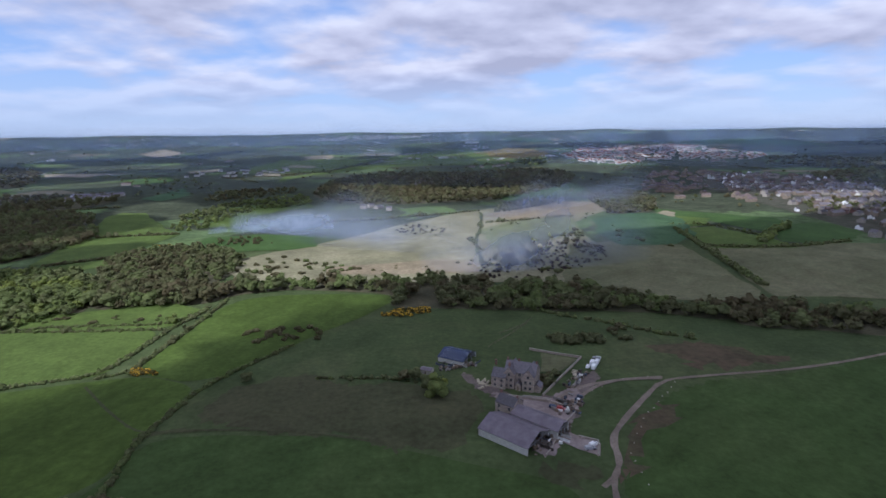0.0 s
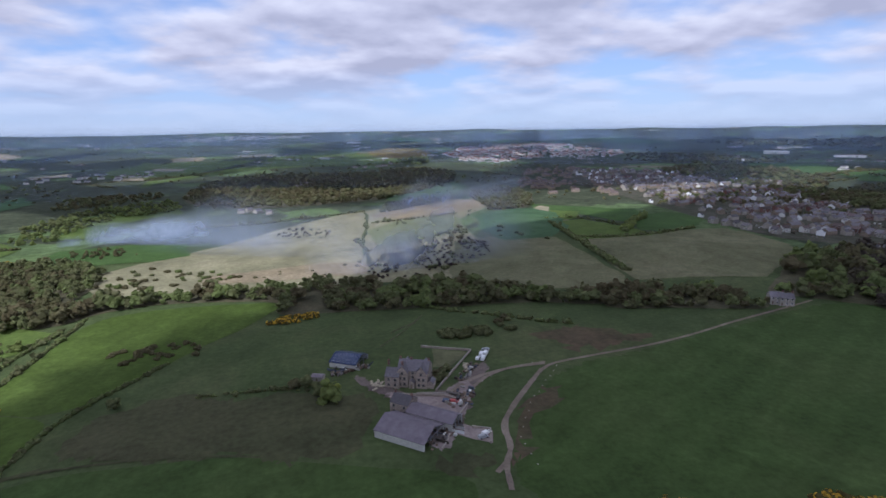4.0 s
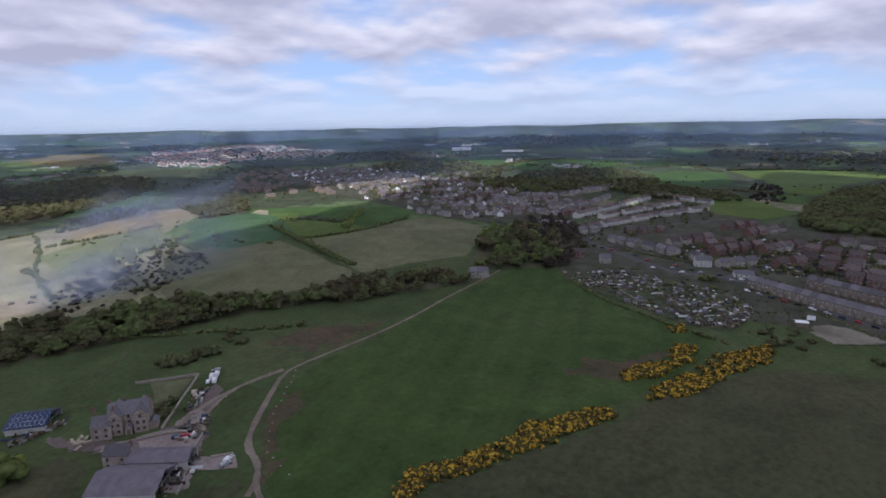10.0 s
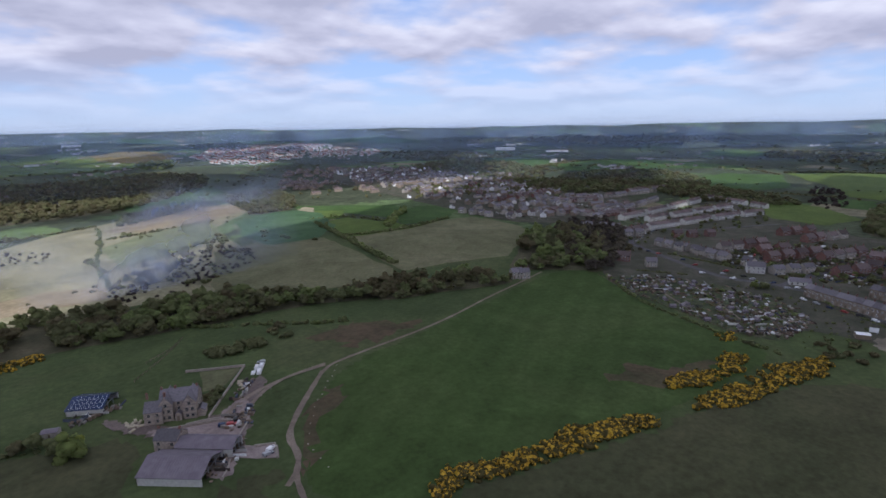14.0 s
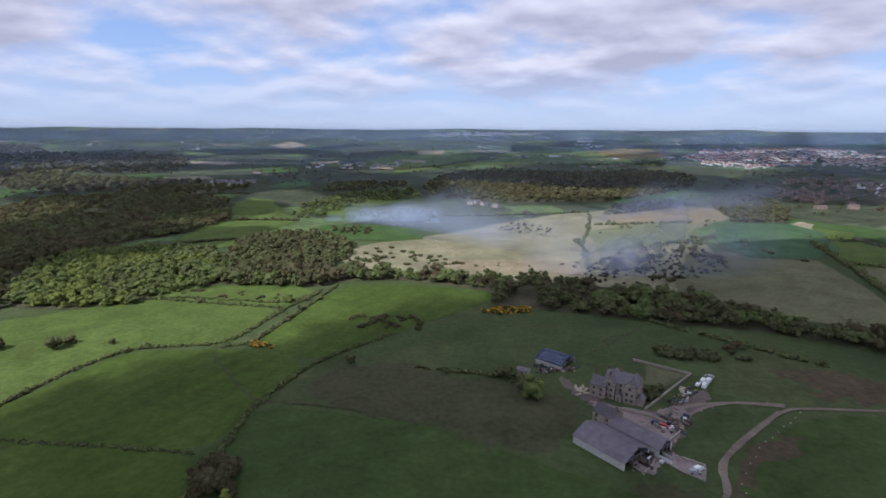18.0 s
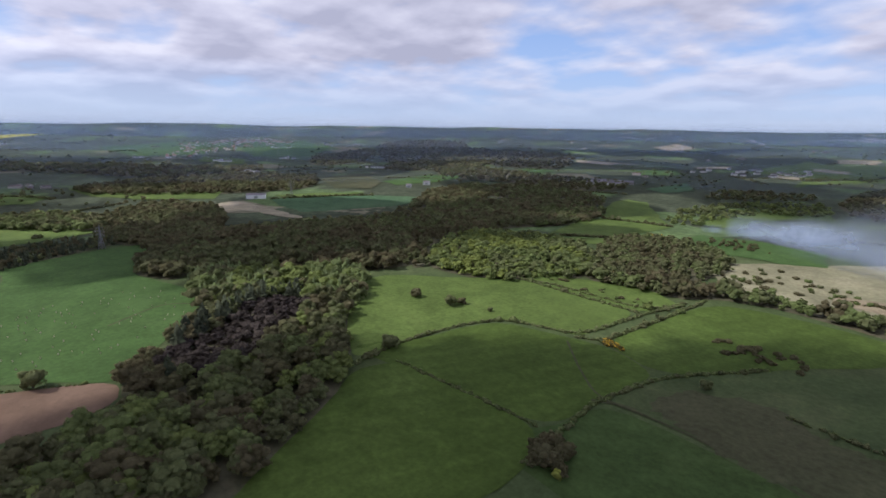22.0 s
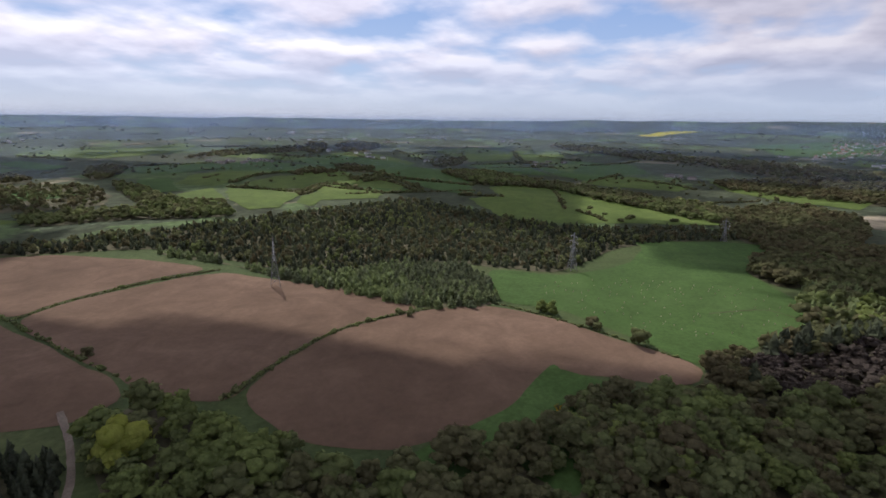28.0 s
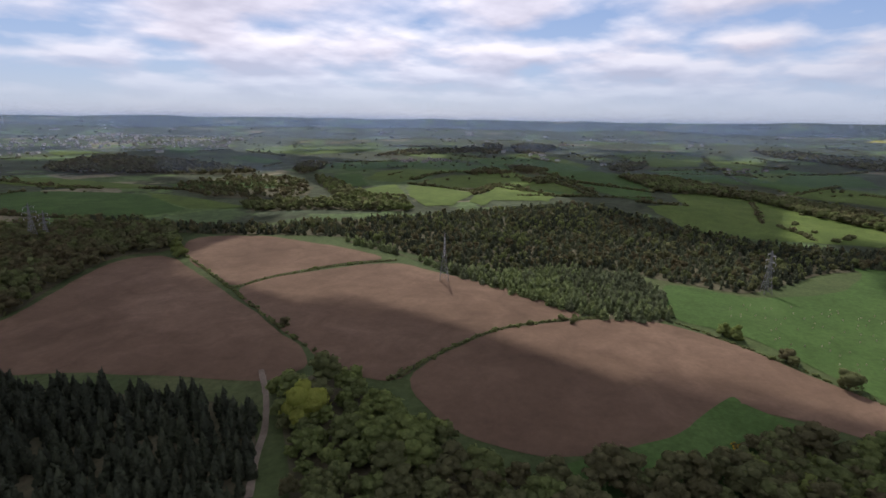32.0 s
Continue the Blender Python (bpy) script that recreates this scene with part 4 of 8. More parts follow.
# tracks
strip("track", [(53.6, 159.6), (61.8, 167.4), (66.7, 191.0), (78.6, 207.8), (104.6, 237.6), (123.7, 241.3), (172.0, 248.1), (205.0, 256.6), (248.7, 271.4), (326.6, 291.6)], 2.3, TRACK, 4, "pale dirt farm track", "track")
strip("track", [(49.3, 220.4), (67.0, 233.7), (87.0, 239.2), (105.5, 239.4)], 2.4, TRACK, 4, "pale dirt farm drive", "track")
strip("track", [(-122.3, -215.7), (-111.2, -193.1), (-97.0, -171.0), (-87.2, -160.7), (-72.4, -141.2)], 3.0, TRACK, 4, "stony forest path", "track")

# ---- unseen cloud layer, added to shade chosen ground ----
# seed, cover and offsets searched so the shade falls where wanted
SHADE_CLOUD_SEED, CLOUD_BASE, CLOUD_COVER = 815093, 900.0, 0.44


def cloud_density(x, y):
    g = np.random.default_rng(SHADE_CLOUD_SEED).random((22, 22))

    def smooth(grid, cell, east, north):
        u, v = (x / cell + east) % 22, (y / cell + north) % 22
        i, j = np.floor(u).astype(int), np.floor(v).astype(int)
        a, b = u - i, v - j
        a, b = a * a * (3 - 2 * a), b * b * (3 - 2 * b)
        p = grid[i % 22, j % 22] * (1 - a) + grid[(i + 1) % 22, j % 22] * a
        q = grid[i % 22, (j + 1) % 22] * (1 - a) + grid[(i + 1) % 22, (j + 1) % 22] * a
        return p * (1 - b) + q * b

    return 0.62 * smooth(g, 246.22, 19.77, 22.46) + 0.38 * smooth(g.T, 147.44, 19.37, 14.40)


def veil_material(name, colour, scale, low, high, translucent=0.5):
    """Cloud, smoke or haze: thin matter that lets part of the light through."""
    m = bpy.data.materials.new(name)
    m.use_nodes = True
    tree = m.node_tree
    tree.nodes.clear()
    out = node(tree, "ShaderNodeOutputMaterial")
    at = node(tree, "ShaderNodeAttribute", attribute_name="thick")
    wisps = ramp(tree, [(low, 0.0), (high, 1.0)], noise_of(tree, scale, 5, 0.6, distortion=0.5))
    fac = maths(tree, "MULTIPLY", at.outputs["Fac"], wisps.outputs[0])
    d, t = node(tree, "ShaderNodeBsdfDiffuse"), node(tree, "ShaderNodeBsdfTranslucent")
    for s in (d, t):
        s.inputs[0].default_value = (*colour, 1)
    body = node(tree, "ShaderNodeMixShader", Fac=translucent)
    tree.links.new(d.outputs[0], body.inputs[1])
    tree.links.new(t.outputs[0], body.inputs[2])
    clear = node(tree, "ShaderNodeBsdfTransparent")
    mx = node(tree, "ShaderNodeMixShader")
    tree.links.new(fac, mx.inputs[0])
    tree.links.new(clear.outputs[0], mx.inputs[1])
    tree.links.new(body.outputs[0], mx.inputs[2])
    tree.links.new(mx.outputs[0], out.inputs[0])
    return m


SHADE_CLOUD = veil_material("cumulus", (0.9, 0.9, 0.92), 0.006, 0.1, 0.42)
SMOKE = veil_material("wood_smoke", (0.52, 0.60, 0.80), 0.016, 0.22, 0.64)
# flat blue tint of the shells that imitate distance haze
HAZE = veil_material("haze_shell", (0.23, 0.335, 0.58), 0.002, 0.1, 0.5)


def veil(name, verts, faces, thick, material):
    ob = mesh_object(name, verts, faces, material)
    ob.data.attributes.new("thick", "FLOAT", "POINT").data.foreach_set("value", np.array(thick, np.float32))
    ob.data.polygons.foreach_set("use_smooth", [True] * len(faces))
    return ob


def build_shade_clouds():
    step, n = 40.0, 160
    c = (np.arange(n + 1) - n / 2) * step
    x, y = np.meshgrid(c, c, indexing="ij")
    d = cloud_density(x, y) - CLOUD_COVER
    # cut off at 3050 m so the camera never sees the layer
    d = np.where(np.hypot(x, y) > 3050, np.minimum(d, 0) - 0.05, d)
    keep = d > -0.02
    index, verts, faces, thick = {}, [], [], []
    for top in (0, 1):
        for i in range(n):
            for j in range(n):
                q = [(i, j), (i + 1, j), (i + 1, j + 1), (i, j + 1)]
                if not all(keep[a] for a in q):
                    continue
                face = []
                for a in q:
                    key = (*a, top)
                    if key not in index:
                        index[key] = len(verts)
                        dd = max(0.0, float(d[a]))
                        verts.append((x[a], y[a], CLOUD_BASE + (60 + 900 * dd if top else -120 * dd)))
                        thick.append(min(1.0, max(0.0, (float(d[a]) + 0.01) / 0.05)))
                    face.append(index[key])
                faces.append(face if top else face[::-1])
    return tagged(veil("cloud", verts, faces, thick, SHADE_CLOUD), "unseen broken cloud layer added to shade the land", "cloud", kind="stuff")


build_shade_clouds()


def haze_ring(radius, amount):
    """A see-through blue shell about the camera: distance haze put into its colour."""
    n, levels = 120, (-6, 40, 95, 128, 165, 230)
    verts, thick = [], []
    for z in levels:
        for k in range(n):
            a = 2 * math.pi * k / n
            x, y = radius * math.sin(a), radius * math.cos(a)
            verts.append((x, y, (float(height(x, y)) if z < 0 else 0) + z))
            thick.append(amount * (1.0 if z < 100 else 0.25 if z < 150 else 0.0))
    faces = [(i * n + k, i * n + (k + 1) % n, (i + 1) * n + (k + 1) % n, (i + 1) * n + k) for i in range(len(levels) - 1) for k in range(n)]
    return tagged(veil("haze", verts, faces, thick, HAZE), "see-through blue shell standing in for distance haze", "haze", kind="stuff")


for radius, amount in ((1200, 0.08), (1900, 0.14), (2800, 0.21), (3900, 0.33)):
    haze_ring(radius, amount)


def smoke(line, tall, amount, layers, spread, label, seed=1, rise=2.6):
    """Drifting smoke along a line: several thin ribbons one behind the other."""
    rng = np.random.default_rng(seed)
    line = densify(chaikin(line, False), 12.0, False)
    n, rows = len(line), 9
    verts, faces, thick = [], [], []
    for layer in range(layers):
        push = (layer - (layers - 1) / 2) * spread
        base = len(verts)
        for i, (x, y) in enumerate(line):
            r = math.hypot(x, y)
            f = i / (n - 1)
            hgt = tall[0] + (tall[1] - tall[0]) * f ** (0.45 if rise > 3 else 0.7)
            wob = 6 * noise.noise((i * 0.15, layer * 3.1, seed))
            for k in range(rows):
                v = k / (rows - 1)
                px, py = x * (1 + (push + wob) / r), y * (1 + (push + wob) / r)
                verts.append((px, py, float(height(px, py)) + 0.5 + v * hgt * (0.8 + 0.5 * noise.noise((i * 0.1, layer * 1.7, 9.0)))))
                ends = min(1.0, f * rise) ** 1.4 * min(1.0, (1 - f) * 2.0) ** 1.3
                thick.append(amount * (1 - 0.5 * f if rise > 3 else 1) * ends * math.sin(math.pi * min(1, v * 0.9 + 0.16)) ** 1.3)
        faces += [(base + i * rows + k, base + (i + 1) * rows + k, base + (i + 1) * rows + k + 1, base + i * rows + k + 1) for i in range(n - 1) for k in range(rows - 1)]
    return tagged(veil("smoke", verts, faces, thick, SMOKE), label, "smoke", kind="stuff")


smoke([(-286, 639), (-277, 646), (-264, 648)], (10, 22), 0.6, 2, 5, "small white puff of bonfire smoke", 1)
smoke([(-262, 644), (-233, 649), (-162, 618), (-90, 581), (10, 570)], (10, 70), 0.8, 2, 14, "white bonfire smoke drifting over the heath", 2, 5.0)
smoke([(-192, 584), (-96, 540), (-14, 522), (64, 509), (121, 516)], (36, 56), 0.32, 1, 14, "thin smoke veil over pale heath grass", 3)
smoke([(-22.2, 456.6), (27.3, 449.4), (76.9, 451.5), (129.3, 462.5), (197, 482)], (55, 95), 0.8, 1, 14, "purplish smoke lying over the bushes", 4)
smoke([(-2, 641), (92, 738), (220, 871), (392, 978)], (25, 75), 0.5, 2, 20, "bluish smoke drifting up the hillside", 5)


# ---- building kit ----
def plain(name, low, high, scale=1.5, rough=0.85, spec=0.2, metal=0.0, vary=0.0):
    m, tree, b = principled(name, rough, spec)
    c = ramp(tree, [(0.3, low), (0.7, high)], noise_of(tree, scale, 4, 0.6))
    col = c.outputs[0]
    if vary:
        info = tree.nodes.new("ShaderNodeObjectInfo")
        v = ramp(tree, [(0.0, 1 - vary), (1.0, 1 + vary)], info.outputs["Random"])
        col = mixed(tree, 1.0, col, v.outputs[0], "MULTIPLY")
    tree.links.new(col, b.inputs["Base Color"])
    b.inputs["Metallic"].default_value = metal
    return m


def coursed(name, low, high, mortar, size, rough=0.9):
    """Courses of stone or brick."""
    m, tree, b = principled(name, rough, 0.15)
    t = node(tree, "ShaderNodeTexBrick", Scale=1.0)
    t.inputs["Brick Width"].default_value, t.inputs["Row Height"].default_value = size
    t.inputs["Mortar Size"].default_value = 0.015
    t.inputs["Color1"].default_value, t.inputs["Color2"].default_value, t.inputs["Mortar"].default_value = (*low, 1), (*high, 1), (*mortar, 1)
    co = node(tree, "ShaderNodeTexCoord")
    sw = node(tree, "ShaderNodeMapping")
    sw.inputs["Rotation"].default_value = (radians(90), 0, 0)
    tree.links.new(co.outputs["Object"], sw.inputs[0])
    tree.links.new(sw.outputs[0], t.inputs[0])
    dirt = ramp(tree, [(0.3, 0.75), (0.7, 1.15)], noise_of(tree, 0.6, 4, 0.6))
    tree.links.new(mixed(tree, 1.0, t.outputs[0], dirt.outputs[0], "MULTIPLY"), b.inputs["Base Color"])
    return m


BOARDING = plain("pale_boarding", (0.36, 0.35, 0.32), (0.50, 0.49, 0.45), 0.9)
FARM_STONE = coursed("pale_sandstone_blocks", (0.27, 0.22, 0.185), (0.38, 0.315, 0.265), (0.22, 0.19, 0.165), (0.6, 0.3))
STONE = coursed("sandstone_blocks", (0.20, 0.16, 0.125), (0.29, 0.235, 0.18), (0.16, 0.14, 0.12), (0.6, 0.3))
BRICK = coursed("red_brick", (0.165, 0.070, 0.056), (0.235, 0.100, 0.080), (0.18, 0.15, 0.13), (0.23, 0.075))
RENDER = plain("white_render", (0.46, 0.45, 0.42), (0.60, 0.585, 0.55), 0.8, vary=0.15)
CREAM = plain("cream_render", (0.27, 0.245, 0.215), (0.38, 0.345, 0.30), 0.8, vary=0.15)
SLATE = plain("slate_roof", (0.088, 0.080, 0.090), (0.155, 0.140, 0.152), 1.2, 0.6, 0.3, vary=0.4)
PANTILE = plain("brown_tile_roof", (0.086, 0.066, 0.064), (0.145, 0.110, 0.105), 1.2, 0.8, vary=0.42)
REDTILE = plain("red_tile_roof", (0.20, 0.085, 0.06), (0.30, 0.13, 0.09), 1.2, 0.8, vary=0.25)
SHEETING = plain("fibre_cement_sheet", (0.135, 0.115, 0.132), (0.205, 0.178, 0.20), 0.35, 0.7, 0.2)
GLASS = plain("dark_window_glass", (0.02, 0.024, 0.03), (0.04, 0.046, 0.055), 2.0, 0.08, 0.6)
WHITE = plain("white_paint", (0.72, 0.72, 0.72), (0.82, 0.82, 0.82), 2.0, 0.4, 0.4)
TIMBER = plain("weathered_timber", (0.11, 0.085, 0.06), (0.20, 0.16, 0.12), 3.0, vary=0.3)
CONCRETE = plain("yard_concrete", (0.15, 0.13, 0.125), (0.24, 0.21, 0.20), 0.25)
GALV = plain("galvanised_steel", (0.30, 0.31, 0.33), (0.42, 0.43, 0.45), 2.0, 0.45, 0.5, 0.7)
LATTICE = plain("weathered_lattice_steel", (0.19, 0.19, 0.195), (0.28, 0.28, 0.285), 2.0, 0.6, 0.3, 0.2)
FELT = plain("roofing_felt", (0.045, 0.042, 0.042), (0.085, 0.078, 0.074), 1.5, vary=0.4)
SOLAR = plain("solar_cell", (0.012, 0.016, 0.045), (0.03, 0.04, 0.09), 1.0, 0.12, 0.6)
RUBBER = plain("tyre_rubber", (0.015, 0.015, 0.015), (0.03, 0.03, 0.03), 4.0)
ASPHALT = soil_material("asphalt_road", (0.075, 0.07, 0.075), (0.10, 0.095, 0.10), (0.13, 0.125, 0.125), patch=0.05, grain=1.0)
PAINTS = [WHITE, plain("silver_paint", (0.35, 0.36, 0.38), (0.42, 0.43, 0.45), 2, 0.3, 0.5, 0.4), plain("dark_blue_paint", (0.02, 0.03, 0.07), (0.03, 0.045, 0.1), 2, 0.25, 0.5), plain("red_paint", (0.25, 0.02, 0.02), (0.32, 0.03, 0.03), 2, 0.3, 0.5), plain("black_paint", (0.015, 0.015, 0.018), (0.025, 0.025, 0.028), 2, 0.25, 0.5)]


def part(name, bm, material, parent, label=""):
    me = bpy.data.meshes.new(name)
    bm.to_mesh(me)
    bm.free()
    me.materials.append(material)
    ob = new(name, me)
    ob.parent = parent
    if label:
        ob["label"] = label
    return ob


def share(name, me, parent, at, turn=0.0, label=""):
    ob = new(name, me)
    ob.parent = parent
    ob.matrix_basis = pose(*at, 0, 0, turn)
    if label:
        ob["label"] = label
    return ob


def block(*boxes):
    """One mesh of boxes (x0, x1, y0, y1, z0, z1)."""
    bm = bmesh.new()
    for x0, x1, y0, y1, z0, z1 in boxes:
        v = [bm.verts.new((x, y, z)) for z in (z0, z1) for x, y in ((x0, y0), (x1, y0), (x1, y1), (x0, y1))]
        for f in ((3, 2, 1, 0), (4, 5, 6, 7), (0, 1, 5, 4), (1, 2, 6, 5), (2, 3, 7, 6), (3, 0, 4, 7)):
            bm.faces.new([v[i] for i in f])
    return bm


def gabled(w, d, low, eaves, ridge, x=0.0, y=0.0):
    """Walls of a building with its gables at the ends of x."""
    bm = bmesh.new()
    a, b = w / 2, d / 2
    v = [bm.verts.new((x + p, y + q, r)) for p, q, r in ((-a, -b, low), (a, -b, low), (a, b, low), (-a, b, low), (-a, -b, eaves), (a, -b, eaves), (a, b, eaves), (-a, b, eaves), (-a, 0, ridge), (a, 0, ridge))]
    for f in ((0, 1, 5, 4), (2, 3, 7, 6), (1, 2, 6, 9, 5), (3, 0, 4, 8, 7), (4, 5, 9, 8), (6, 7, 8, 9), (3, 2, 1, 0)):
        bm.faces.new([v[i] for i in f])
    return bm


def pitched(w, d, eaves, ridge, over=0.3, thick=0.22, x=0.0, y=0.0):
    """A pitched roof as a folded slab, the ridge along x."""
    bm = bmesh.new()
    a, b = w / 2 + over * 0.7, d / 2 + over
    drop = (ridge - eaves) / (d / 2) * over
    prof = [(-b, eaves - drop), (0, ridge), (b, eaves - drop)]
    lo = [[bm.verts.new((x + s * a, y + p, q + 0.03)) for p, q in prof] for s in (-1, 1)]
    hi = [[bm.verts.new((x + s * a, y + p, q + thick)) for p, q in prof] for s in (-1, 1)]
    for k in (0, 1):
        bm.faces.new((hi[0][k], hi[1][k], hi[1][k + 1], hi[0][k + 1]))
        bm.faces.new((lo[0][k + 1], lo[1][k + 1], lo[1][k], lo[0][k]))
        for s in (0, 1):
            bm.faces.new((lo[s][k], lo[s][k + 1], hi[s][k + 1], hi[s][k]))
    bm.faces.new((lo[0][0], lo[1][0], hi[1][0], hi[0][0]))
    bm.faces.new((lo[1][2], lo[0][2], hi[0][2], hi[1][2]))
    bmesh.ops.recalc_face_normals(bm, faces=bm.faces)
    return bm


def stock(name, bm, material):
    me = bpy.data.meshes.new(name)
    bm.to_mesh(me)
    bm.free()
    me.materials.append(material)
    return me


FRAME_MESH = stock("window_frame", block((-0.6, -0.5, -0.08, 0.02, 0, 1.4), (0.5, 0.6, -0.08, 0.02, 0, 1.4), (-0.5, 0.5, -0.08, 0.02, 0, 0.1), (-0.5, 0.5, -0.08, 0.02, 1.3, 1.4), (-0.04, 0.04, -0.08, 0.02, 0.1, 1.3)), WHITE)
PANE_MESH = stock("pane", block((-0.5, 0.5, -0.04, 0.02, 0.1, 1.3)), GLASS)
def joined(first, second, name):
    me = bpy.data.meshes.new(name)
    bm = bmesh.new()
    bm.from_mesh(first)
    n = len(bm.faces)
    bm.from_mesh(second)
    bm.faces.ensure_lookup_table()
    for f in bm.faces[n:]:
        f.material_index = 1
    bm.to_mesh(me)
    bm.free()
    me.materials.append(first.materials[0])
    me.materials.append(second.materials[0])
    return me


FAR_WINDOW_MESH = joined(stock("window_frame", block((-0.6, 0.6, -0.06, 0.02, 0, 1.4)), WHITE), stock("pane", block((-0.48, 0.48, -0.09, 0.0, 0.12, 1.28)), GLASS), "window")
SILL_MESH = stock("window_sill", block((-0.7, 0.7, -0.16, 0.02, -0.12, 0.0)), STONE)
DOOR_MESH = stock("door", block((-0.5, 0.5, -0.06, 0.02, 0.0, 2.05)), TIMBER)
CHIMNEY_MESH = stock("chimney", block((-0.45, 0.45, -0.3, 0.3, -1.2, 1.3), (-0.52, 0.52, -0.37, 0.37, 1.3, 1.45), (-0.3, -0.1, -0.1, 0.1, 1.45, 1.9), (0.1, 0.3, -0.1, 0.1, 1.45, 1.9)), BRICK)


def window(parent, x, y, z, turn=0.0, sill=False):
    w = share("window", FRAME_MESH, parent, (x, y, z), turn)
    share("pane", PANE_MESH, w, (0, 0, 0))
    if sill:
        share("window_sill", SILL_MESH, w, (0, 0, 0))
    return w


def house(label, w, d, eaves, ridge, walls, roof, columns, storeys=2, chimneys=1, back=False, group="", near=False):
    """A house at the origin; its front faces -y."""
    ob = tagged(new("house"), label, "house", group=group)
    part("wall", gabled(w, d, -1.5, eaves, ridge - 0.05), walls, ob)
    part("roof", pitched(w, d, eaves, ridge), roof, ob)
    step = w / columns
    for k in range(columns):
        x = -w / 2 + step * (k + 0.5)
        for s in range(storeys):
            z = 0.9 + 2.7 * s
            if s == 0 and k == 0:
                share("door", DOOR_MESH, ob, (x, -d / 2, 0.1))
            else:
                window(ob, x, -d / 2, z) if near else share("window", FAR_WINDOW_MESH, ob, (x, -d / 2, z))
            if back:
                window(ob, x, d / 2, z, 180) if near else share("window", FAR_WINDOW_MESH, ob, (x, d / 2, z), 180)
    for k in range(chimneys):
        share("chimney", CHIMNEY_MESH, ob, (w / 2 - 0.6 if k == 0 else -w / 2 + 0.6, 0, ridge))
    return ob


def stand(x, y, turn, layer=0, up=0.0):
    return pose(x, y, float(lift(x, y, layer)) - 0.05 + up, 0, 0, turn)


class Kind:
    """A kind of thing: the first is built, the rest are copies."""

    def __init__(self, make):
        self.make, self.first = make, None

    def put(self, m):
        if self.first is None:
            self.first = self.make()
            self.first.matrix_basis = m
            return self.first
        return copy_thing(self.first, m)


STONE_TERRACE = Kind(lambda: house("stone terraced house with a slate roof", 5.4, 8, 6.2, 8.8, STONE, SLATE, 2, group="stone terrace", near=True))
WHITE_TERRACE = Kind(lambda: house("white rendered terraced house with a brown roof", 8, 8.5, 5.4, 7.8, RENDER, PANTILE, 3, group="white terraces"))
BRICK_SEMI = Kind(lambda: house("red brick semi-detached house with a brown roof", 11, 8.5, 5.4, 8.6, BRICK, PANTILE, 4, chimneys=2, back=True, group="brick semis"))
PALE_SEMI = Kind(lambda: house("pale rendered semi-detached house with a brown roof", 11, 8, 5.2, 8.2, CREAM, PANTILE, 4, chimneys=2, back=True, group="pale semis"))
GREY_HOUSE = Kind(lambda: house("grey stone house with a slate roof", 9, 8, 5.2, 7.8, CREAM, SLATE, 3, group="village houses"))
BROWN_HOUSE = Kind(lambda: house("brick house with a brown tiled roof", 9, 8, 5.2, 7.8, BRICK, PANTILE, 3, group="village houses"))
BUNGALOW = Kind(lambda: house("white bungalow with a low grey roof", 14, 8, 2.7, 5.0, RENDER, SLATE, 4, storeys=1, group="bungalows"))
VILLA = Kind(lambda: house("large white house with a slate roof", 13, 10, 5.6, 8.8, RENDER, SLATE, 4, chimneys=2, near=True))


def row(kind, a, b, width, face, skip=0, jitter=0.0, seed=1, other=None):
    """Houses side by side from a to b; their fronts face the side of `face` (1 or -1)."""
    rng = np.random.default_rng(seed)
    d = Vector((b[0] - a[0], b[1] - a[1]))
    n = max(1, int(d.length / width))
    turn = math.degrees(math.atan2(d.y, d.x)) + (0 if face > 0 else 180)
    for k in range(n):
        if skip and k % skip == skip - 1:
            continue
        f = (k + 0.5) / n
        (other if other and rng.random() < 0.3 else kind).put(stand(a[0] + d.x * f + rng.normal() * jitter, a[1] + d.y * f + rng.normal() * jitter, turn + rng.normal() * jitter * 2))


# ---- the village ----
VILLAGE = soil_material("village_gardens", (0.050, 0.054, 0.036), (0.072, 0.072, 0.050), (0.115, 0.100, 0.084), patch=0.07, grain=0.7)
row(STONE_TERRACE, (424, 130), (383, 0), 5.45, 1)
row(STONE_TERRACE, (452, 100), (428, 10), 5.45, 1)
row(WHITE_TERRACE, (549, 333), (764, 300), 8.1, 1, skip=7)
row(WHITE_TERRACE, (600, 366), (790, 352), 8.1, 1, skip=6)
row(WHITE_TERRACE, (587, 394), (821, 415), 8.1, 1, skip=8)
row(WHITE_TERRACE, (859, 425), (828, 318), 8.1, 1, skip=5)
row(GREY_HOUSE, (560, 420), (800, 470), 9.5, 1, skip=5, seed=2)
row(BRICK_SEMI, (504, 232), (554, 210), 13, 1, seed=3, other=PALE_SEMI)
row(BRICK_SEMI, (495, 187), (549, 163), 13, 1, seed=4, other=PALE_SEMI)
row(BRICK_SEMI, (526, 156), (577, 139), 12, 1, seed=5, other=PALE_SEMI)
row(BRICK_SEMI, (484, 134), (514, 118), 12, 1, seed=6, other=PALE_SEMI)
row(BRICK_SEMI, (559, 132), (553, 50), 14, 1, seed=7, jitter=0.5, other=PALE_SEMI)
row(BRICK_SEMI, (503, 109), (498, 43), 14, 1, seed=8, jitter=0.5, other=PALE_SEMI)
row(BRICK_SEMI, (592, 193), (651, 173), 15, 1, seed=9, jitter=0.5, other=PALE_SEMI)
row(BRICK_SEMI, (404.5, 280.2), (415.3, 259.7), 13, 1, seed=10, other=PALE_SEMI)
row(GREY_HOUSE, (403.7, 252.3), (418.7, 235.7), 12, 1, seed=11)
row(GREY_HOUSE, (485, 284), (471, 195), 11, 1, skip=4, seed=12)
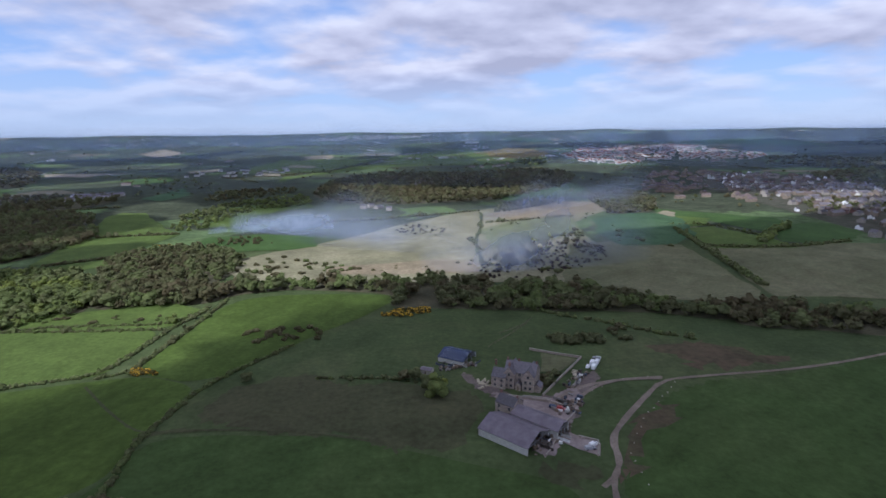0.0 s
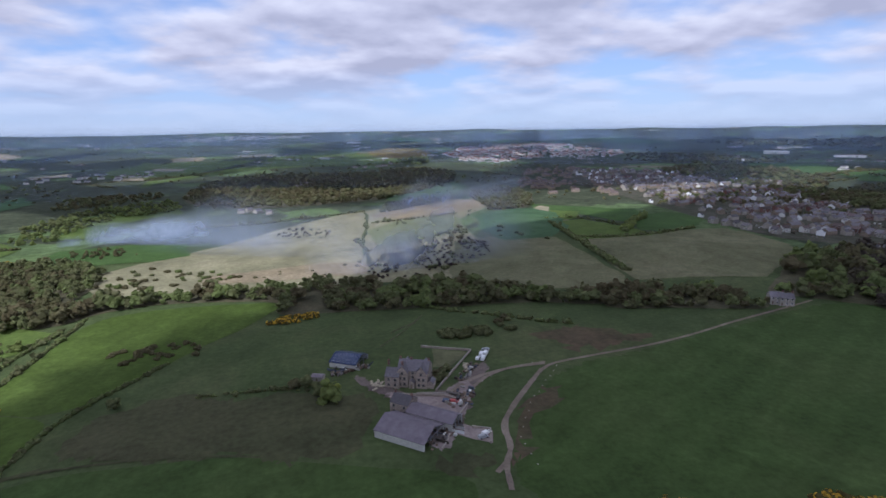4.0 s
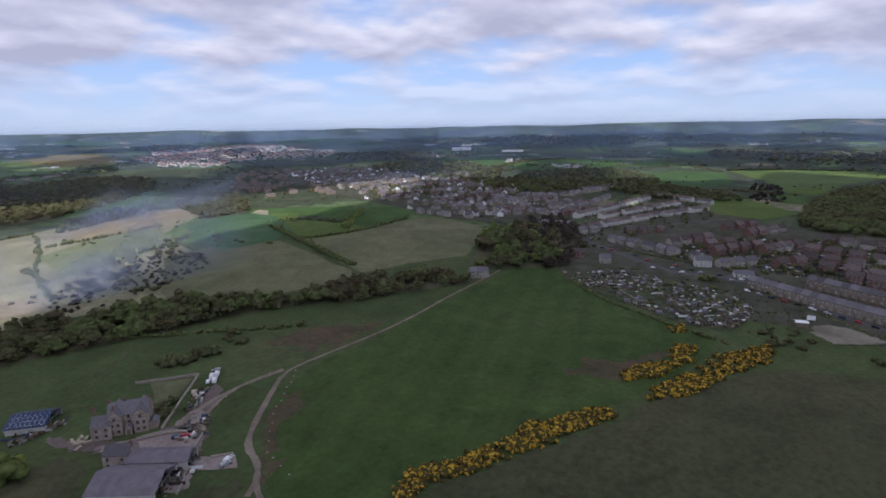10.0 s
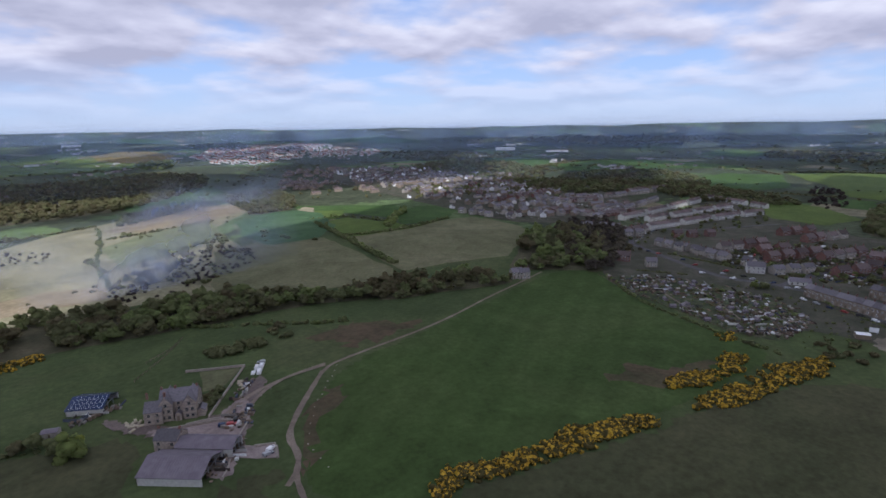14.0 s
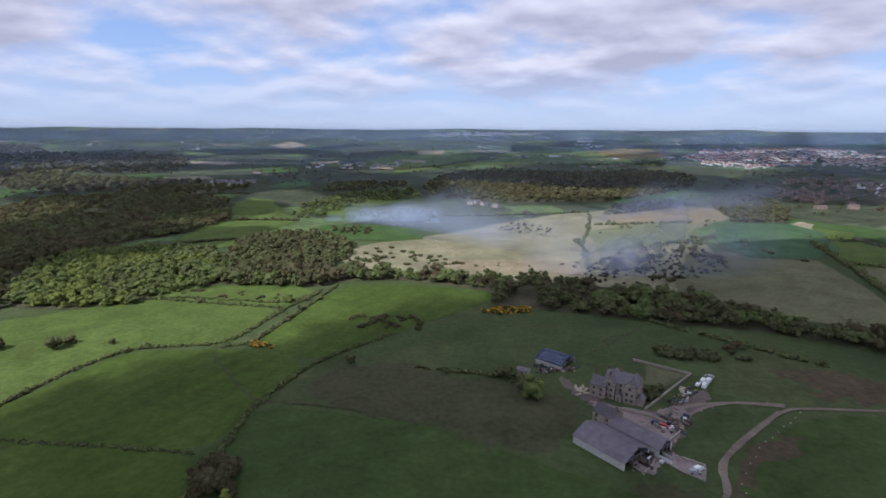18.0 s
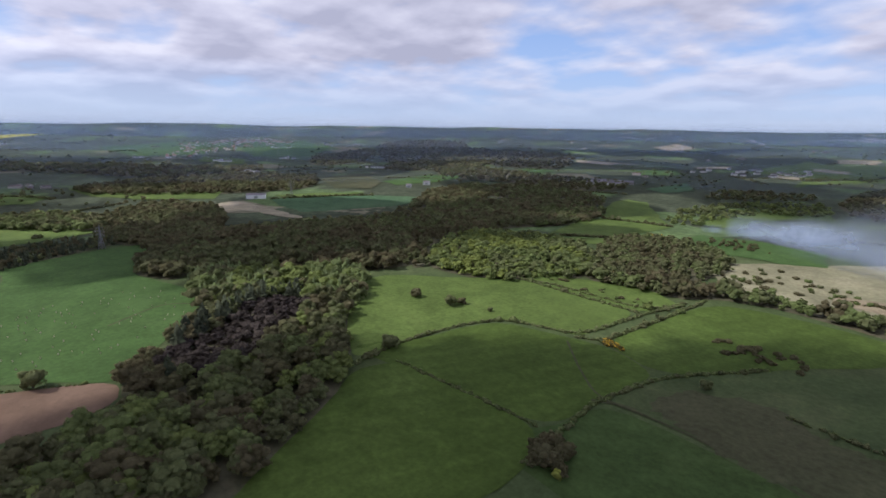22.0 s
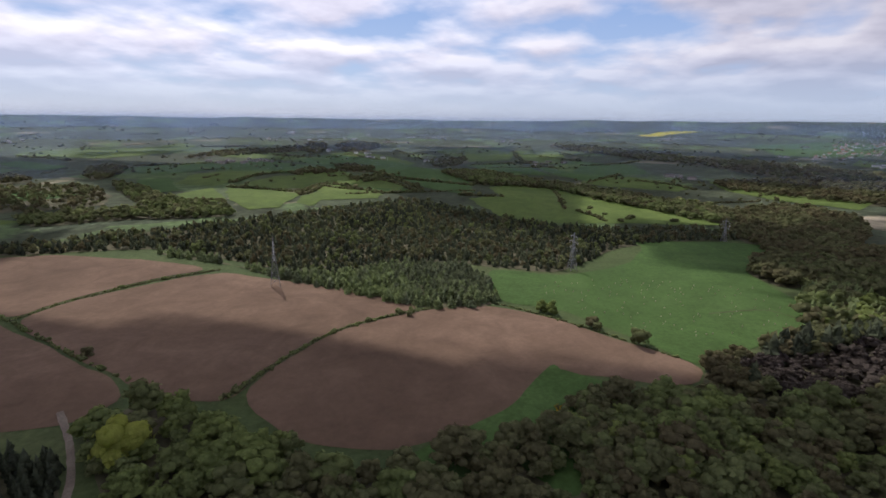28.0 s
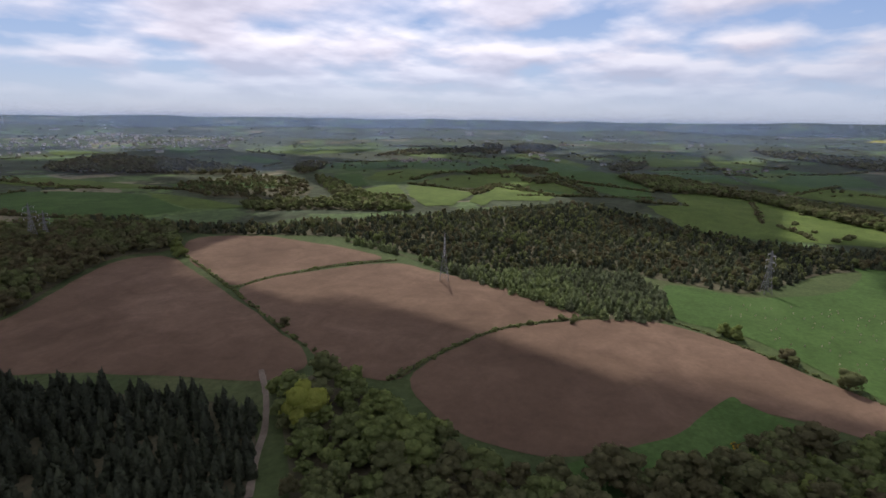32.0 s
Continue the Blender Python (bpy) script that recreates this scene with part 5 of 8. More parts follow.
row(GREY_HOUSE, (496, 330), (516, 317), 10, 1, seed=13)
VILLA.put(stand(*(456.9, 178.9), -60))
BUNGALOW.put(stand(*(447.2, 143.2), -62))
GREY_HOUSE.put(stand(*(302.9, 290.3), -25))
GREY_HOUSE.put(stand(*(299.0, 294.2), -25))
for k, (a, b) in enumerate((([(521, 563), (656, 549)]), ([(559, 631), (710, 620)]), ([(464, 572), (483, 480)]), ([(533, 746), (627, 707)]), ([(563, 860), (698, 821)]), ([(685, 805), (829, 822)]), ([(610, 1017), (701, 978)]), ([(639, 1221), (750, 1140)]), ([(675, 1384), (762, 1324)]), ([(579, 506), (597, 420)]), ([(696, 582), (782, 527)]), ([(627, 636), (732, 653)]), ([(719, 1047), (824, 1009)]))):
    row((GREY_HOUSE, BROWN_HOUSE)[k % 2], a, b, 15, 1, skip=5, jitter=3.0, seed=30 + k)
for k, (a, b) in enumerate((([(482, 500), (534, 487)]), ([(1158, 818), (1243, 805)]))):
    row(WHITE_TERRACE, a, b, 14, 1, skip=4, jitter=2.0, seed=50 + k)
row(BRICK_SEMI, (610, 223), (659, 204), 14, 1, seed=15, jitter=0.6, other=PALE_SEMI)
row(BRICK_SEMI, (525, 126), (528, 79), 13, 1, seed=16, jitter=0.5, other=PALE_SEMI)
row(BRICK_SEMI, (608, 130), (604, 43), 14, 1, seed=17, jitter=0.5, other=PALE_SEMI)
row(BRICK_SEMI, (515, 203), (547, 186), 13, 1, seed=18, jitter=0.5, other=PALE_SEMI)
row(BRICK_SEMI, (482.2, 85.0), (482.3, 31.3), 13, 1, seed=19, jitter=0.5, other=PALE_SEMI)
row(GREY_HOUSE, (484, 258), (471, 185), 11, 1, skip=5, seed=20, jitter=0.8)
row(GREY_HOUSE, (457.4, 167.2), (490, 149), 12, 1, seed=21, jitter=0.6)
row(GREY_HOUSE, (500, 400), (526, 349), 12, 1, seed=22, jitter=1.5)
row(BROWN_HOUSE, (526, 294), (567, 262), 14, 1, seed=23, jitter=1.0)
for k, (a, b) in enumerate(([(674, 546), (720, 531)], [(756, 538), (881, 526)], [(831, 548), (934, 539)], [(634, 471), (702, 462)], [(583, 428), (649, 416)], [(588, 479), (583, 435)], [(506, 334), (538, 329)], [(666, 593), (664, 538)])):
    row((BROWN_HOUSE, GREY_HOUSE)[k % 2], a, b, 9.3, 1, skip=6, jitter=0.4, seed=70 + k, other=PALE_SEMI)
strip("road", [(470, 302), (438.8, 233.0), (422.7, 188.2), (434.4, 151.6), (431.4, 129.5), (417.5, 105.9), (394.2, 63.8), (377.2, 20.8)], 7.0, ASPHALT, 5, "grey asphalt village street", "road")
strip("road", [(434.4, 151.6), (515, 138), (572, 99), (586, 54)], 6.0, ASPHALT, 5, "asphalt side street between houses", "road")
strip("road", [(470, 302), (555, 357), (578, 295), (696, 249)], 6.0, ASPHALT, 5, "asphalt street before white terraces", "road")
SAND = soil_material("bare_sand", (0.16, 0.14, 0.105), (0.21, 0.185, 0.145), (0.26, 0.23, 0.18), patch=0.06, grain=0.9)
sheet("forecourt", [(361.5, 76.8), (374.6, 71.0), (373.5, 57.8), (365.3, 41.6), (354.4, 47.5), (344.2, 60.0), (350.0, 70.2)], SAND, 6, "bare sandy forecourt beside a road", "forecourt", smooth=False, ragged=2.0)
sheet("village_ground", [(356.6, 260.9), (538, 346), (865, 424), (840, 311), (655, 197), (689, 66), (498.5, 3.1), (349.3, 7.1), (357.7, 43.2), (356.0, 101.4), (317.4, 128.2), (337.9, 210.3)], VILLAGE, 2, "gardens and rough grass among village houses", "ground")
sheet("village_ground", [(566, 1283), (830, 1377), (992, 942), (824, 532), (594, 382), (460, 457), (475, 585), (519, 867)], VILLAGE, 2, "gardens among village houses", "ground")


# ---- sheds and vehicles ----
def shed(w, d, tall, walls, roof, label):
    ob = tagged(new("shed"), label, "shed", group="allotment sheds")
    part("wall", gabled(w, d, -0.5, tall, tall + 0.6), walls, ob)
    part("roof", pitched(w, d, tall, tall + 0.62, 0.15, 0.08), roof, ob)
    part("door", block((-0.4, 0.4, -d / 2 - 0.05, -d / 2 + 0.02, 0, 1.8)), TIMBER, ob)
    return ob


def greenhouse():
    ob = tagged(new("greenhouse"), "small greenhouse with pale whitewashed glass", "greenhouse", group="allotment greenhouses")
    part("glazing", gabled(4.0, 2.5, 0, 1.5, 2.3), SHEETING, ob)
    part("frame", block((-2.05, 2.05, -1.3, -1.24, 0, 0.3), (-2.05, 2.05, 1.24, 1.3, 0, 0.3), (-2.05, 2.05, -0.04, 0.04, 2.28, 2.38)), GALV, ob)
    part("door", block((1.98, 2.05, -0.4, 0.4, 0, 1.9)), GLASS, ob)
    return ob


def vehicle(label, category, length, width, tall, hood, paint, group=""):
    """A car or van, its nose towards +x."""
    ob = tagged(new(category), label, category, group=group)
    bm = bmesh.new()
    a, b, belt = length / 2, width / 2, tall * 0.55
    prof = [(-a, 0.35), (-a, belt), (-a + 0.15, tall * 0.95), (-a + 0.5, tall), (a - hood - 0.7, tall), (a - hood, belt + 0.1), (a - 0.15, belt * 0.92), (a, belt * 0.7), (a, 0.35)]
    sides = [[bm.verts.new((x, s * (b - (0.12 if z > belt + 0.15 else 0)), z)) for x, z in prof] for s in (-1, 1)]
    bm.faces.new(sides[0])
    bm.faces.new(sides[1][::-1])
    for k in range(len(prof)):
        q = (k + 1) % len(prof)
        bm.faces.new((sides[0][q], sides[0][k], sides[1][k], sides[1][q]))
    bmesh.ops.recalc_face_normals(bm, faces=bm.faces)
    part("body", bm, paint, ob)
    part("windscreen", block((a - hood - 0.5, a - hood - 0.02, -b + 0.2, b - 0.2, belt + 0.12, tall - 0.25)), GLASS, ob, "dark glass windscreen")
    for s in (-1, 1):
        part("side_window", block((a - hood - 1.7, a - hood - 0.75, s * (b - 0.1) - 0.02, s * (b - 0.1) + 0.02, belt + 0.2, tall - 0.2)), GLASS, ob)
        part("headlight", block((a - 0.06, a + 0.02, s * (b - 0.3) - 0.15, s * (b - 0.3) + 0.15, belt * 0.72, belt * 0.9)), GALV, ob)
        for x in (-a + 0.8, a - 0.8):
            bm = bmesh.new()
            bmesh.ops.create_cone(bm, cap_ends=True, segments=12, radius1=0.34, radius2=0.34, depth=0.24, matrix=pose(x, s * (b - 0.1), 0.34, 90))
            part("wheel", bm, RUBBER, ob)
    return ob


CARS = [Kind(lambda p=p, n=n: vehicle(n + " parked car", "car", 4.3, 1.75, 1.45, 1.1, p, "parked cars")) for p, n in zip(PAINTS, ("small white", "small silver", "dark blue", "bright red", "glossy black"))]
VAN = Kind(lambda: vehicle("white panel van with dark windscreen", "van", 5.2, 1.95, 2.1, 0.9, WHITE, "parked vans"))
SHEDS = [Kind(lambda: shed(2.6, 2.0, 1.9, TIMBER, FELT, "small timber allotment shed with felt roof")), Kind(lambda: shed(2.8, 2.0, 1.9, TIMBER, CREAM, "dark allotment shed with a pale roof")), Kind(lambda: shed(3.4, 2.2, 1.9, TIMBER, GALV, "timber allotment shed under corrugated iron"))]
GREENHOUSE = Kind(greenhouse)


def scatter(poly, count, seed, least=0.0):
    """Places spread over an outline."""
    rng = np.random.default_rng(seed)
    arr = np.array(poly)
    out = []
    for _ in range(count * 60):
        x, y = rng.uniform(arr[:, 0].min(), arr[:, 0].max()), rng.uniform(arr[:, 1].min(), arr[:, 1].max())
        if inside(np.array([x]), np.array([y]), poly)[0] and all(math.hypot(x - a, y - b) > least for a, b in out):
            out.append((x, y))
            if len(out) == count:
                break
    return out


ALLOTMENT = [(354.5, 253.6), (389.1, 226.5), (404.8, 179.8), (393.7, 128.5), (372.9, 106.8), (324.0, 107.0), (317.4, 128.2), (328.6, 172.6), (337.4, 215.0)]
PLOTS = soil_material("allotment_plots", (0.040, 0.036, 0.027), (0.062, 0.078, 0.038), (0.125, 0.100, 0.074), patch=0.16, grain=0.8)
sheet("allotment_ground", ALLOTMENT, PLOTS, 3, "dug allotment plots of brown earth", "ground")
for k, (x, y) in enumerate(scatter(ALLOTMENT, 66, 61, 3.2)):
    (SHEDS[0], GREENHOUSE, SHEDS[1], SHEDS[2], GREENHOUSE)[k % 5].put(stand(x, y, -40 + 90 * (k % 2) + (k * 37 % 30)))


def cold_frame(material, label):
    ob = tagged(new("cold_frame"), label, "cold frame", group="allotment cold frames")
    part("box", block((-0.9, 0.9, -0.5, 0.5, 0, 0.4)), TIMBER, ob)
    part("lid", block((-0.95, 0.95, -0.55, 0.55, 0.4, 0.46)), material, ob)
    return ob


def raised_bed():
    ob = tagged(new("raised_bed"), "timber-edged vegetable bed of dark soil", "raised bed", group="allotment beds")
    part("edging", block((-2.0, 2.0, -0.7, -0.62, 0, 0.35), (-2.0, 2.0, 0.62, 0.7, 0, 0.35), (-2.0, -1.92, -0.62, 0.62, 0, 0.35), (1.92, 2.0, -0.62, 0.62, 0, 0.35)), TIMBER, ob)
    part("soil", block((-1.9, 1.9, -0.6, 0.6, 0, 0.28)), SOIL, ob)
    return ob


FRAMES = [Kind(lambda: cold_frame(WHITE, "cold frame under a white sheet")), Kind(lambda: cold_frame(GALV, "cold frame under an iron sheet")), Kind(lambda: cold_frame(PAINTS[2], "cold frame under blue sheeting"))]
BED = Kind(raised_bed)
for k, (x, y) in enumerate(scatter(ALLOTMENT, 50, 62, 2.2)):
    FRAMES[(k * 7) % 3].put(stand(x, y, -40 + 90 * (k % 2) + (k * 23 % 20), 4))
for k, (x, y) in enumerate(scatter(ALLOTMENT, 70, 63, 3.0)):
    BED.put(stand(x, y, -32 + 90 * (k % 2), 4))


def clutter_material():
    """Boards, sheets, pots and rubbish: each piece its own shade."""
    m, tree, b = principled("garden_clutter", 0.7, 0.3)
    g = tree.nodes.new("ShaderNodeNewGeometry")
    r = ramp(tree, [(0.0, (0.05, 0.04, 0.032)), (0.22, (0.12, 0.085, 0.06)), (0.42, (0.20, 0.15, 0.11)), (0.58, (0.07, 0.085, 0.12)), (0.65, (0.24, 0.22, 0.20)), (0.82, (0.42, 0.41, 0.39)), (0.90, (0.70, 0.70, 0.69)), (0.95, (0.13, 0.16, 0.10))], g.outputs["Random Per Island"])
    r.color_ramp.interpolation = "CONSTANT"
    dirt = ramp(tree, [(0.3, 0.75), (0.7, 1.1)], noise_of(tree, 2.0, 3))
    tree.links.new(mixed(tree, 1.0, r.outputs[0], dirt.outputs[0], "MULTIPLY"), b.inputs["Base Color"])
    return m


CLUTTER = clutter_material()


def clutter(poly, count, seed, label, turn=-40.0, knots=24):
    """Heaps of small boards, boxes and sheets, thick about a few spots, with lengths of board fence between them."""
    rng = np.random.default_rng(seed)
    heart = np.array(scatter(poly, knots, seed + 1, 6))
    verts, faces = [], []
    while len(faces) < count * 5:
        c = heart[int(rng.integers(len(heart)))]
        x, y = c + rng.normal(size=2) * 5.5
        if not inside(np.array([x]), np.array([y]), poly)[0]:
            continue
        long = rng.random() < 0.16
        w, d, t = (rng.uniform(4, 9), 0.12, rng.uniform(0.9, 1.6)) if long else (rng.uniform(0.5, 2.6), rng.uniform(0.4, 1.5), rng.uniform(0.2, 1.5))
        a = radians(turn + 90 * int(rng.integers(2)) + rng.normal() * 7)
        z, b, slope = float(lift(x, y, 3)) - 0.1, len(verts), rng.normal() * 0.12
        for k in (0, t):
            for p, q in ((-1, -1), (1, -1), (1, 1), (-1, 1)):
                u, v = p * w / 2, q * d / 2
                verts.append((x + u * math.cos(a) - v * math.sin(a), y + u * math.sin(a) + v * math.cos(a), z + k + (v * slope if k else 0)))
        faces += [[b + i for i in f] for f in ((4, 5, 6, 7), (0, 1, 5, 4), (1, 2, 6, 5), (2, 3, 7, 6), (3, 0, 4, 7))]
    return tagged(mesh_object("clutter", verts, faces, CLUTTER), label, "clutter", kind="stuff")


clutter(ALLOTMENT, 460, 901, "clutter of boards, sheets and water butts on allotments", knots=30)
clutter([(350, 118), (392, 126), (372, 107), (326, 108), (322, 128)], 160, 902, "heap of scrap boards at an allotment corner", knots=6)
clutter([(477, 250), (557, 205), (610, 140), (600, 50), (478, 25), (470, 91), (462, 170)], 900, 903, "garden fences, sheds and lumber behind brick houses", turn=-25.0, knots=60)
clutter([(420, 262), (470, 300), (545, 320), (790, 300), (810, 400), (600, 400), (520, 360), (440, 300)], 420, 904, "fences and small sheds behind white terraces", turn=-8.0, knots=40)
clutter([(480, 470), (540, 680), (700, 1000), (830, 900), (770, 560), (600, 420)], 500, 905, "garden fences and sheds among village houses", turn=10.0, knots=60)


def fence(line, label, tall=1.2, gap=2.4):
    """A post and rail fence."""
    ob = tagged(new("fence"), label, "fence")
    line = densify(line, gap, False)
    post = stock("post", block((-0.07, 0.07, -0.07, 0.07, -0.3, tall)), TIMBER)
    for a, b in zip(line, line[1:]):
        d, turn = math.hypot(b[0] - a[0], b[1] - a[1]), math.degrees(math.atan2(b[1] - a[1], b[0] - a[0]))
        za, zb = float(lift(*a, 0)), float(lift(*b, 0))
        p = share("post", post, ob, (a[0], a[1], za), turn)
        for z in (tall * 0.45, tall * 0.85):
            part("rail", block((0, d, -0.03, 0.03, z - 0.05, z + 0.05)), TIMBER, p)
    return ob


fence([(355.6, 257.2), (337.4, 215.0), (325.3, 170.8), (314.5, 126.9)], "weathered timber fence below allotments", gap=3.0)
for k, (a, b) in enumerate((((376.6, 235.0), (328.2, 155.9)), ((398.7, 205.9), (332.3, 127.4)), ((399.2, 163.7), (346.7, 111.8)))):
    strip("allotment_path", [a, b], 1.6, TRACK, 5, "trodden path between allotment plots", "path")
for k, (x, y) in enumerate(scatter([(477, 236), (557, 192), (594, 127), (575, 52), (474.7, 30.5), (477.1, 91.4), (464.5, 158.3)], 80, 64, 5)):
    SHEDS[(k * 5) % 3].put(stand(x, y, -30 + 90 * (k % 2), 3))
rng_cars = np.random.default_rng(8)
for k, f in enumerate(np.linspace(0.05, 0.95, 16)):
    p, q = Vector((414, 135)), Vector((368, -10))
    c = p.lerp(q, float(f))
    CARS[k % 5].put(stand(c.x + float(rng_cars.normal()) * 0.5, c.y, -108 + float(rng_cars.normal()) * 3, 6))
VAN.put(stand(*(413.5, 104.8), -110, 6))
for k, (x, y) in enumerate(scatter([(474, 223), (588, 175), (576, 79), (465.4, 41.7), (446.0, 130.1)], 44, 71, 7)):
    CARS[(k * 3) % 5].put(stand(x, y, 20 + 90 * (k % 2), 3))
for k, (x, y) in enumerate(scatter([(459, 294), (446.1, 209.5), (445.3, 155.7), (431.1, 125.4), (425.2, 143.9), (420.1, 212.1)], 14, 72, 7)):
    CARS[(k * 2 + 1) % 5].put(stand(x, y, -38 + 180 * (k % 2), 6))


def billboard():
    ob = tagged(new("hoarding"), "white roadside board on two posts", "board")
    part("panel", block((-2.2, 2.2, -0.06, 0.06, 1.4, 4.2)), WHITE, ob)
    for x in (-1.7, 1.7):
        part("post", block((x - 0.1, x + 0.1, 0.06, 0.2, -0.5, 4.0)), GALV, ob)
    return ob


billboard().matrix_basis = stand(*(373.1, 78.9), -70)
shed(7, 5, 2.6, TIMBER, WHITE, "dark wooden hut with a white roof").matrix_basis = stand(*(362.7, 81.5), -60)

# ---- the farm ----
FARM_TURN = -40.8


FARM_FRAME = stock("window_frame", block((-0.6, -0.52, -0.06, 0.02, 0, 1.4), (0.52, 0.6, -0.06, 0.02, 0, 1.4), (-0.52, 0.52, -0.06, 0.02, 0, 0.07), (-0.52, 0.52, -0.06, 0.02, 1.33, 1.4), (-0.03, 0.03, -0.06, 0.02, 0.07, 1.33)), CREAM)


def farm_window(parent, x, y, z, turn=0.0, sill=False):
    w = share("window", FARM_FRAME, parent, (x, y, z), turn)
    share("pane", PANE_MESH, w, (0, 0, 0))
    if sill:
        share("window_sill", SILL_MESH, w, (0, 0, 0))


def farmhouse():
    ob = tagged(new("farmhouse"), "tall stone farmhouse with steep slate gables", "house")
    part("wall", gabled(15, 9, -1.5, 7.6, 11.4), FARM_STONE, ob)
    part("roof", pitched(15, 9, 7.6, 11.45, 0.2), SLATE, ob)
    for x in (-4.6, 4.6):
        wing = part("cross_wing", gabled(11, 5.2, -1.5, 7.4, 10.8), FARM_STONE, ob)
        wing.matrix_basis = pose(x, -1.2, 0, 0, 0, 90)
        share("wing_roof", stock("wing_roof", pitched(11, 5.2, 7.4, 10.85, 0.2), SLATE), wing, (0, 0, 0))
        for z in (0.9, 3.7, 6.3):
            for dx in (-1.1, 1.1):
                if z < 6 or dx < 0:
                    farm_window(ob, x + (dx if z < 6 else 0), -6.72, z, 0, True)
    porch = part("porch", gabled(3.2, 2.6, -0.5, 2.6, 3.9), FARM_STONE, ob)
    porch.matrix_basis = pose(0, -5.6, 0, 0, 0, 90)
    share("porch_roof", stock("porch_roof", pitched(3.2, 2.6, 2.6, 3.95, 0.15), SLATE), porch, (0, 0, 0))
    share("door", DOOR_MESH, ob, (0, -7.25, 0))
    for z in (3.7, 6.0):
        farm_window(ob, 0, -4.52, z, 0, True)
    for x in (-5, -1.7, 1.7, 5):
        for z in (0.9, 3.7):
            farm_window(ob, x, 4.52, z, 180, True)
    for z in (0.9, 3.7):
        for y in (-3.5, 2.5):
            farm_window(ob, 7.52, y, z, 90, True)
            farm_window(ob, -7.52, y, z, -90, True)
    low = part("side_wing", gabled(7, 8, -1.5, 5.6, 8.6), FARM_STONE, ob)
    low.matrix_basis = pose(-9.2, -4.4, 0)
    share("wing_roof", stock("side_wing_roof", pitched(7, 8, 5.6, 8.65, 0.2), SLATE), low, (0, 0, 0))
    for x in (-1.6, 1.6):
        for z in (0.9, 3.5):
            farm_window(low, x, -4.02, z, 0)
    lean = part("lean_to", gabled(5, 3.4, -1.0, 2.5, 3.8), FARM_STONE, ob)
    lean.matrix_basis = pose(8.6, -3.2, 0, 0, 0, 90)
    share("lean_to_roof", stock("lean_to_roof", pitched(5, 3.4, 2.5, 3.85, 0.15), SLATE), lean, (0, 0, 0))
    for x, y in ((-7.0, 0), (7.0, 0), (-1.6, 0), (-4.6, -5.6), (-11.6, -4.4)):
        share("chimney", CHIMNEY_MESH, ob, (x, y, 11.0))
    return ob


farmhouse().matrix_basis = stand(37.0, 236.0, -24) @ Matrix.Scale(1.0, 4)


def barn(w, d, eaves, ridge, label, roofing=None):
    ob = tagged(new("barn"), label, "barn")
    t = 0.3
    bm = block((-w / 2, w / 2, -d / 2, -d / 2 + t, -1, eaves), (-w / 2, w / 2, d / 2 - t, d / 2, -1, eaves))
    part("wall", bm, BOARDING, ob, "pale boarded side walls")
    end = gabled(t, d, -1, eaves, ridge - 0.05, x=-w / 2 + t / 2)
    part("gable_wall", end, FARM_STONE, ob)
    part("roof", pitched(w, d, eaves, ridge, 0.4, 0.2), roofing or SHEETING, ob, "dark sheet roof" if roofing else "grey corrugated sheet roof")
    n = int(w / 1.0)
    for s in (-1, 1):
        bm = bmesh.new()
        slope = math.atan2(ridge - eaves, d / 2)
        run = (d / 2 + 0.35) / math.cos(slope)
        for k in range(n + 1):
            x = -w / 2 + w * k / n
            m = Matrix.Translation((x, 0, ridge + 0.22)) @ Matrix.Rotation(s * -slope if s > 0 else slope, 4, "X")
            q = [m @ Vector(c) for c in ((-0.05, 0, 0), (0.05, 0, 0), (0.05, s * run, 0), (-0.05, s * run, 0), (0, 0, 0.07), (0, s * run, 0.07))]
            vv = [bm.verts.new(c) for c in q]
            bm.faces.new((vv[0], vv[3], vv[5], vv[4]))
            bm.faces.new((vv[1], vv[4], vv[5], vv[2]))
        part("roof_rib", bm, roofing or SHEETING, ob)
    for k in range(4):
        y = -d / 2 + 0.3 + (d - 0.6) * k / 3
        part("post", block((w / 2 - 0.35, w / 2 - 0.05, y - 0.15, y + 0.15, -1, eaves + (ridge - eaves) * (1 - abs(y) / (d / 2)) - 0.1)), WHITE if k in (0, 3) else GALV, ob)
    part("beam", block((w / 2 - 0.3, w / 2 - 0.1, -d / 2, d / 2, eaves - 0.35, eaves - 0.05)), GALV, ob)
    return ob


barn(23, 16, 3.1, 6.3, "large grey-roofed barn with pale walls, open at one end").matrix_basis = stand(27.1, 191.5, FARM_TURN)
barn(22, 9.0, 3.6, 5.6, "long low grey-roofed stone byre").matrix_basis = stand(38.6, 198.8, FARM_TURN)


def cottage():
    ob = tagged(new("cottage"), "small stone farm cottage with a lilac slate roof", "house")
    part("wall", gabled(9, 8, -1.5, 5.4, 8.0), FARM_STONE, ob)
    part("roof", pitched(9, 8, 5.4, 8.05, 0.2), SLATE, ob)
    for x in (-2.6, 2.6):
        for z in (0.9, 3.4):
            farm_window(ob, x, -4.02, z, 0, True)
    for z in (0.9, 3.4):
        farm_window(ob, -4.52, 0, z, -90, True)
    share("door", DOOR_MESH, ob, (0, -4.0, 0))
    for x in (-4.1, 4.1):
        share("chimney", CHIMNEY_MESH, ob, (x, 0, 7.6))
    return ob


cottage().matrix_basis = stand(27.6, 209.7, FARM_TURN)


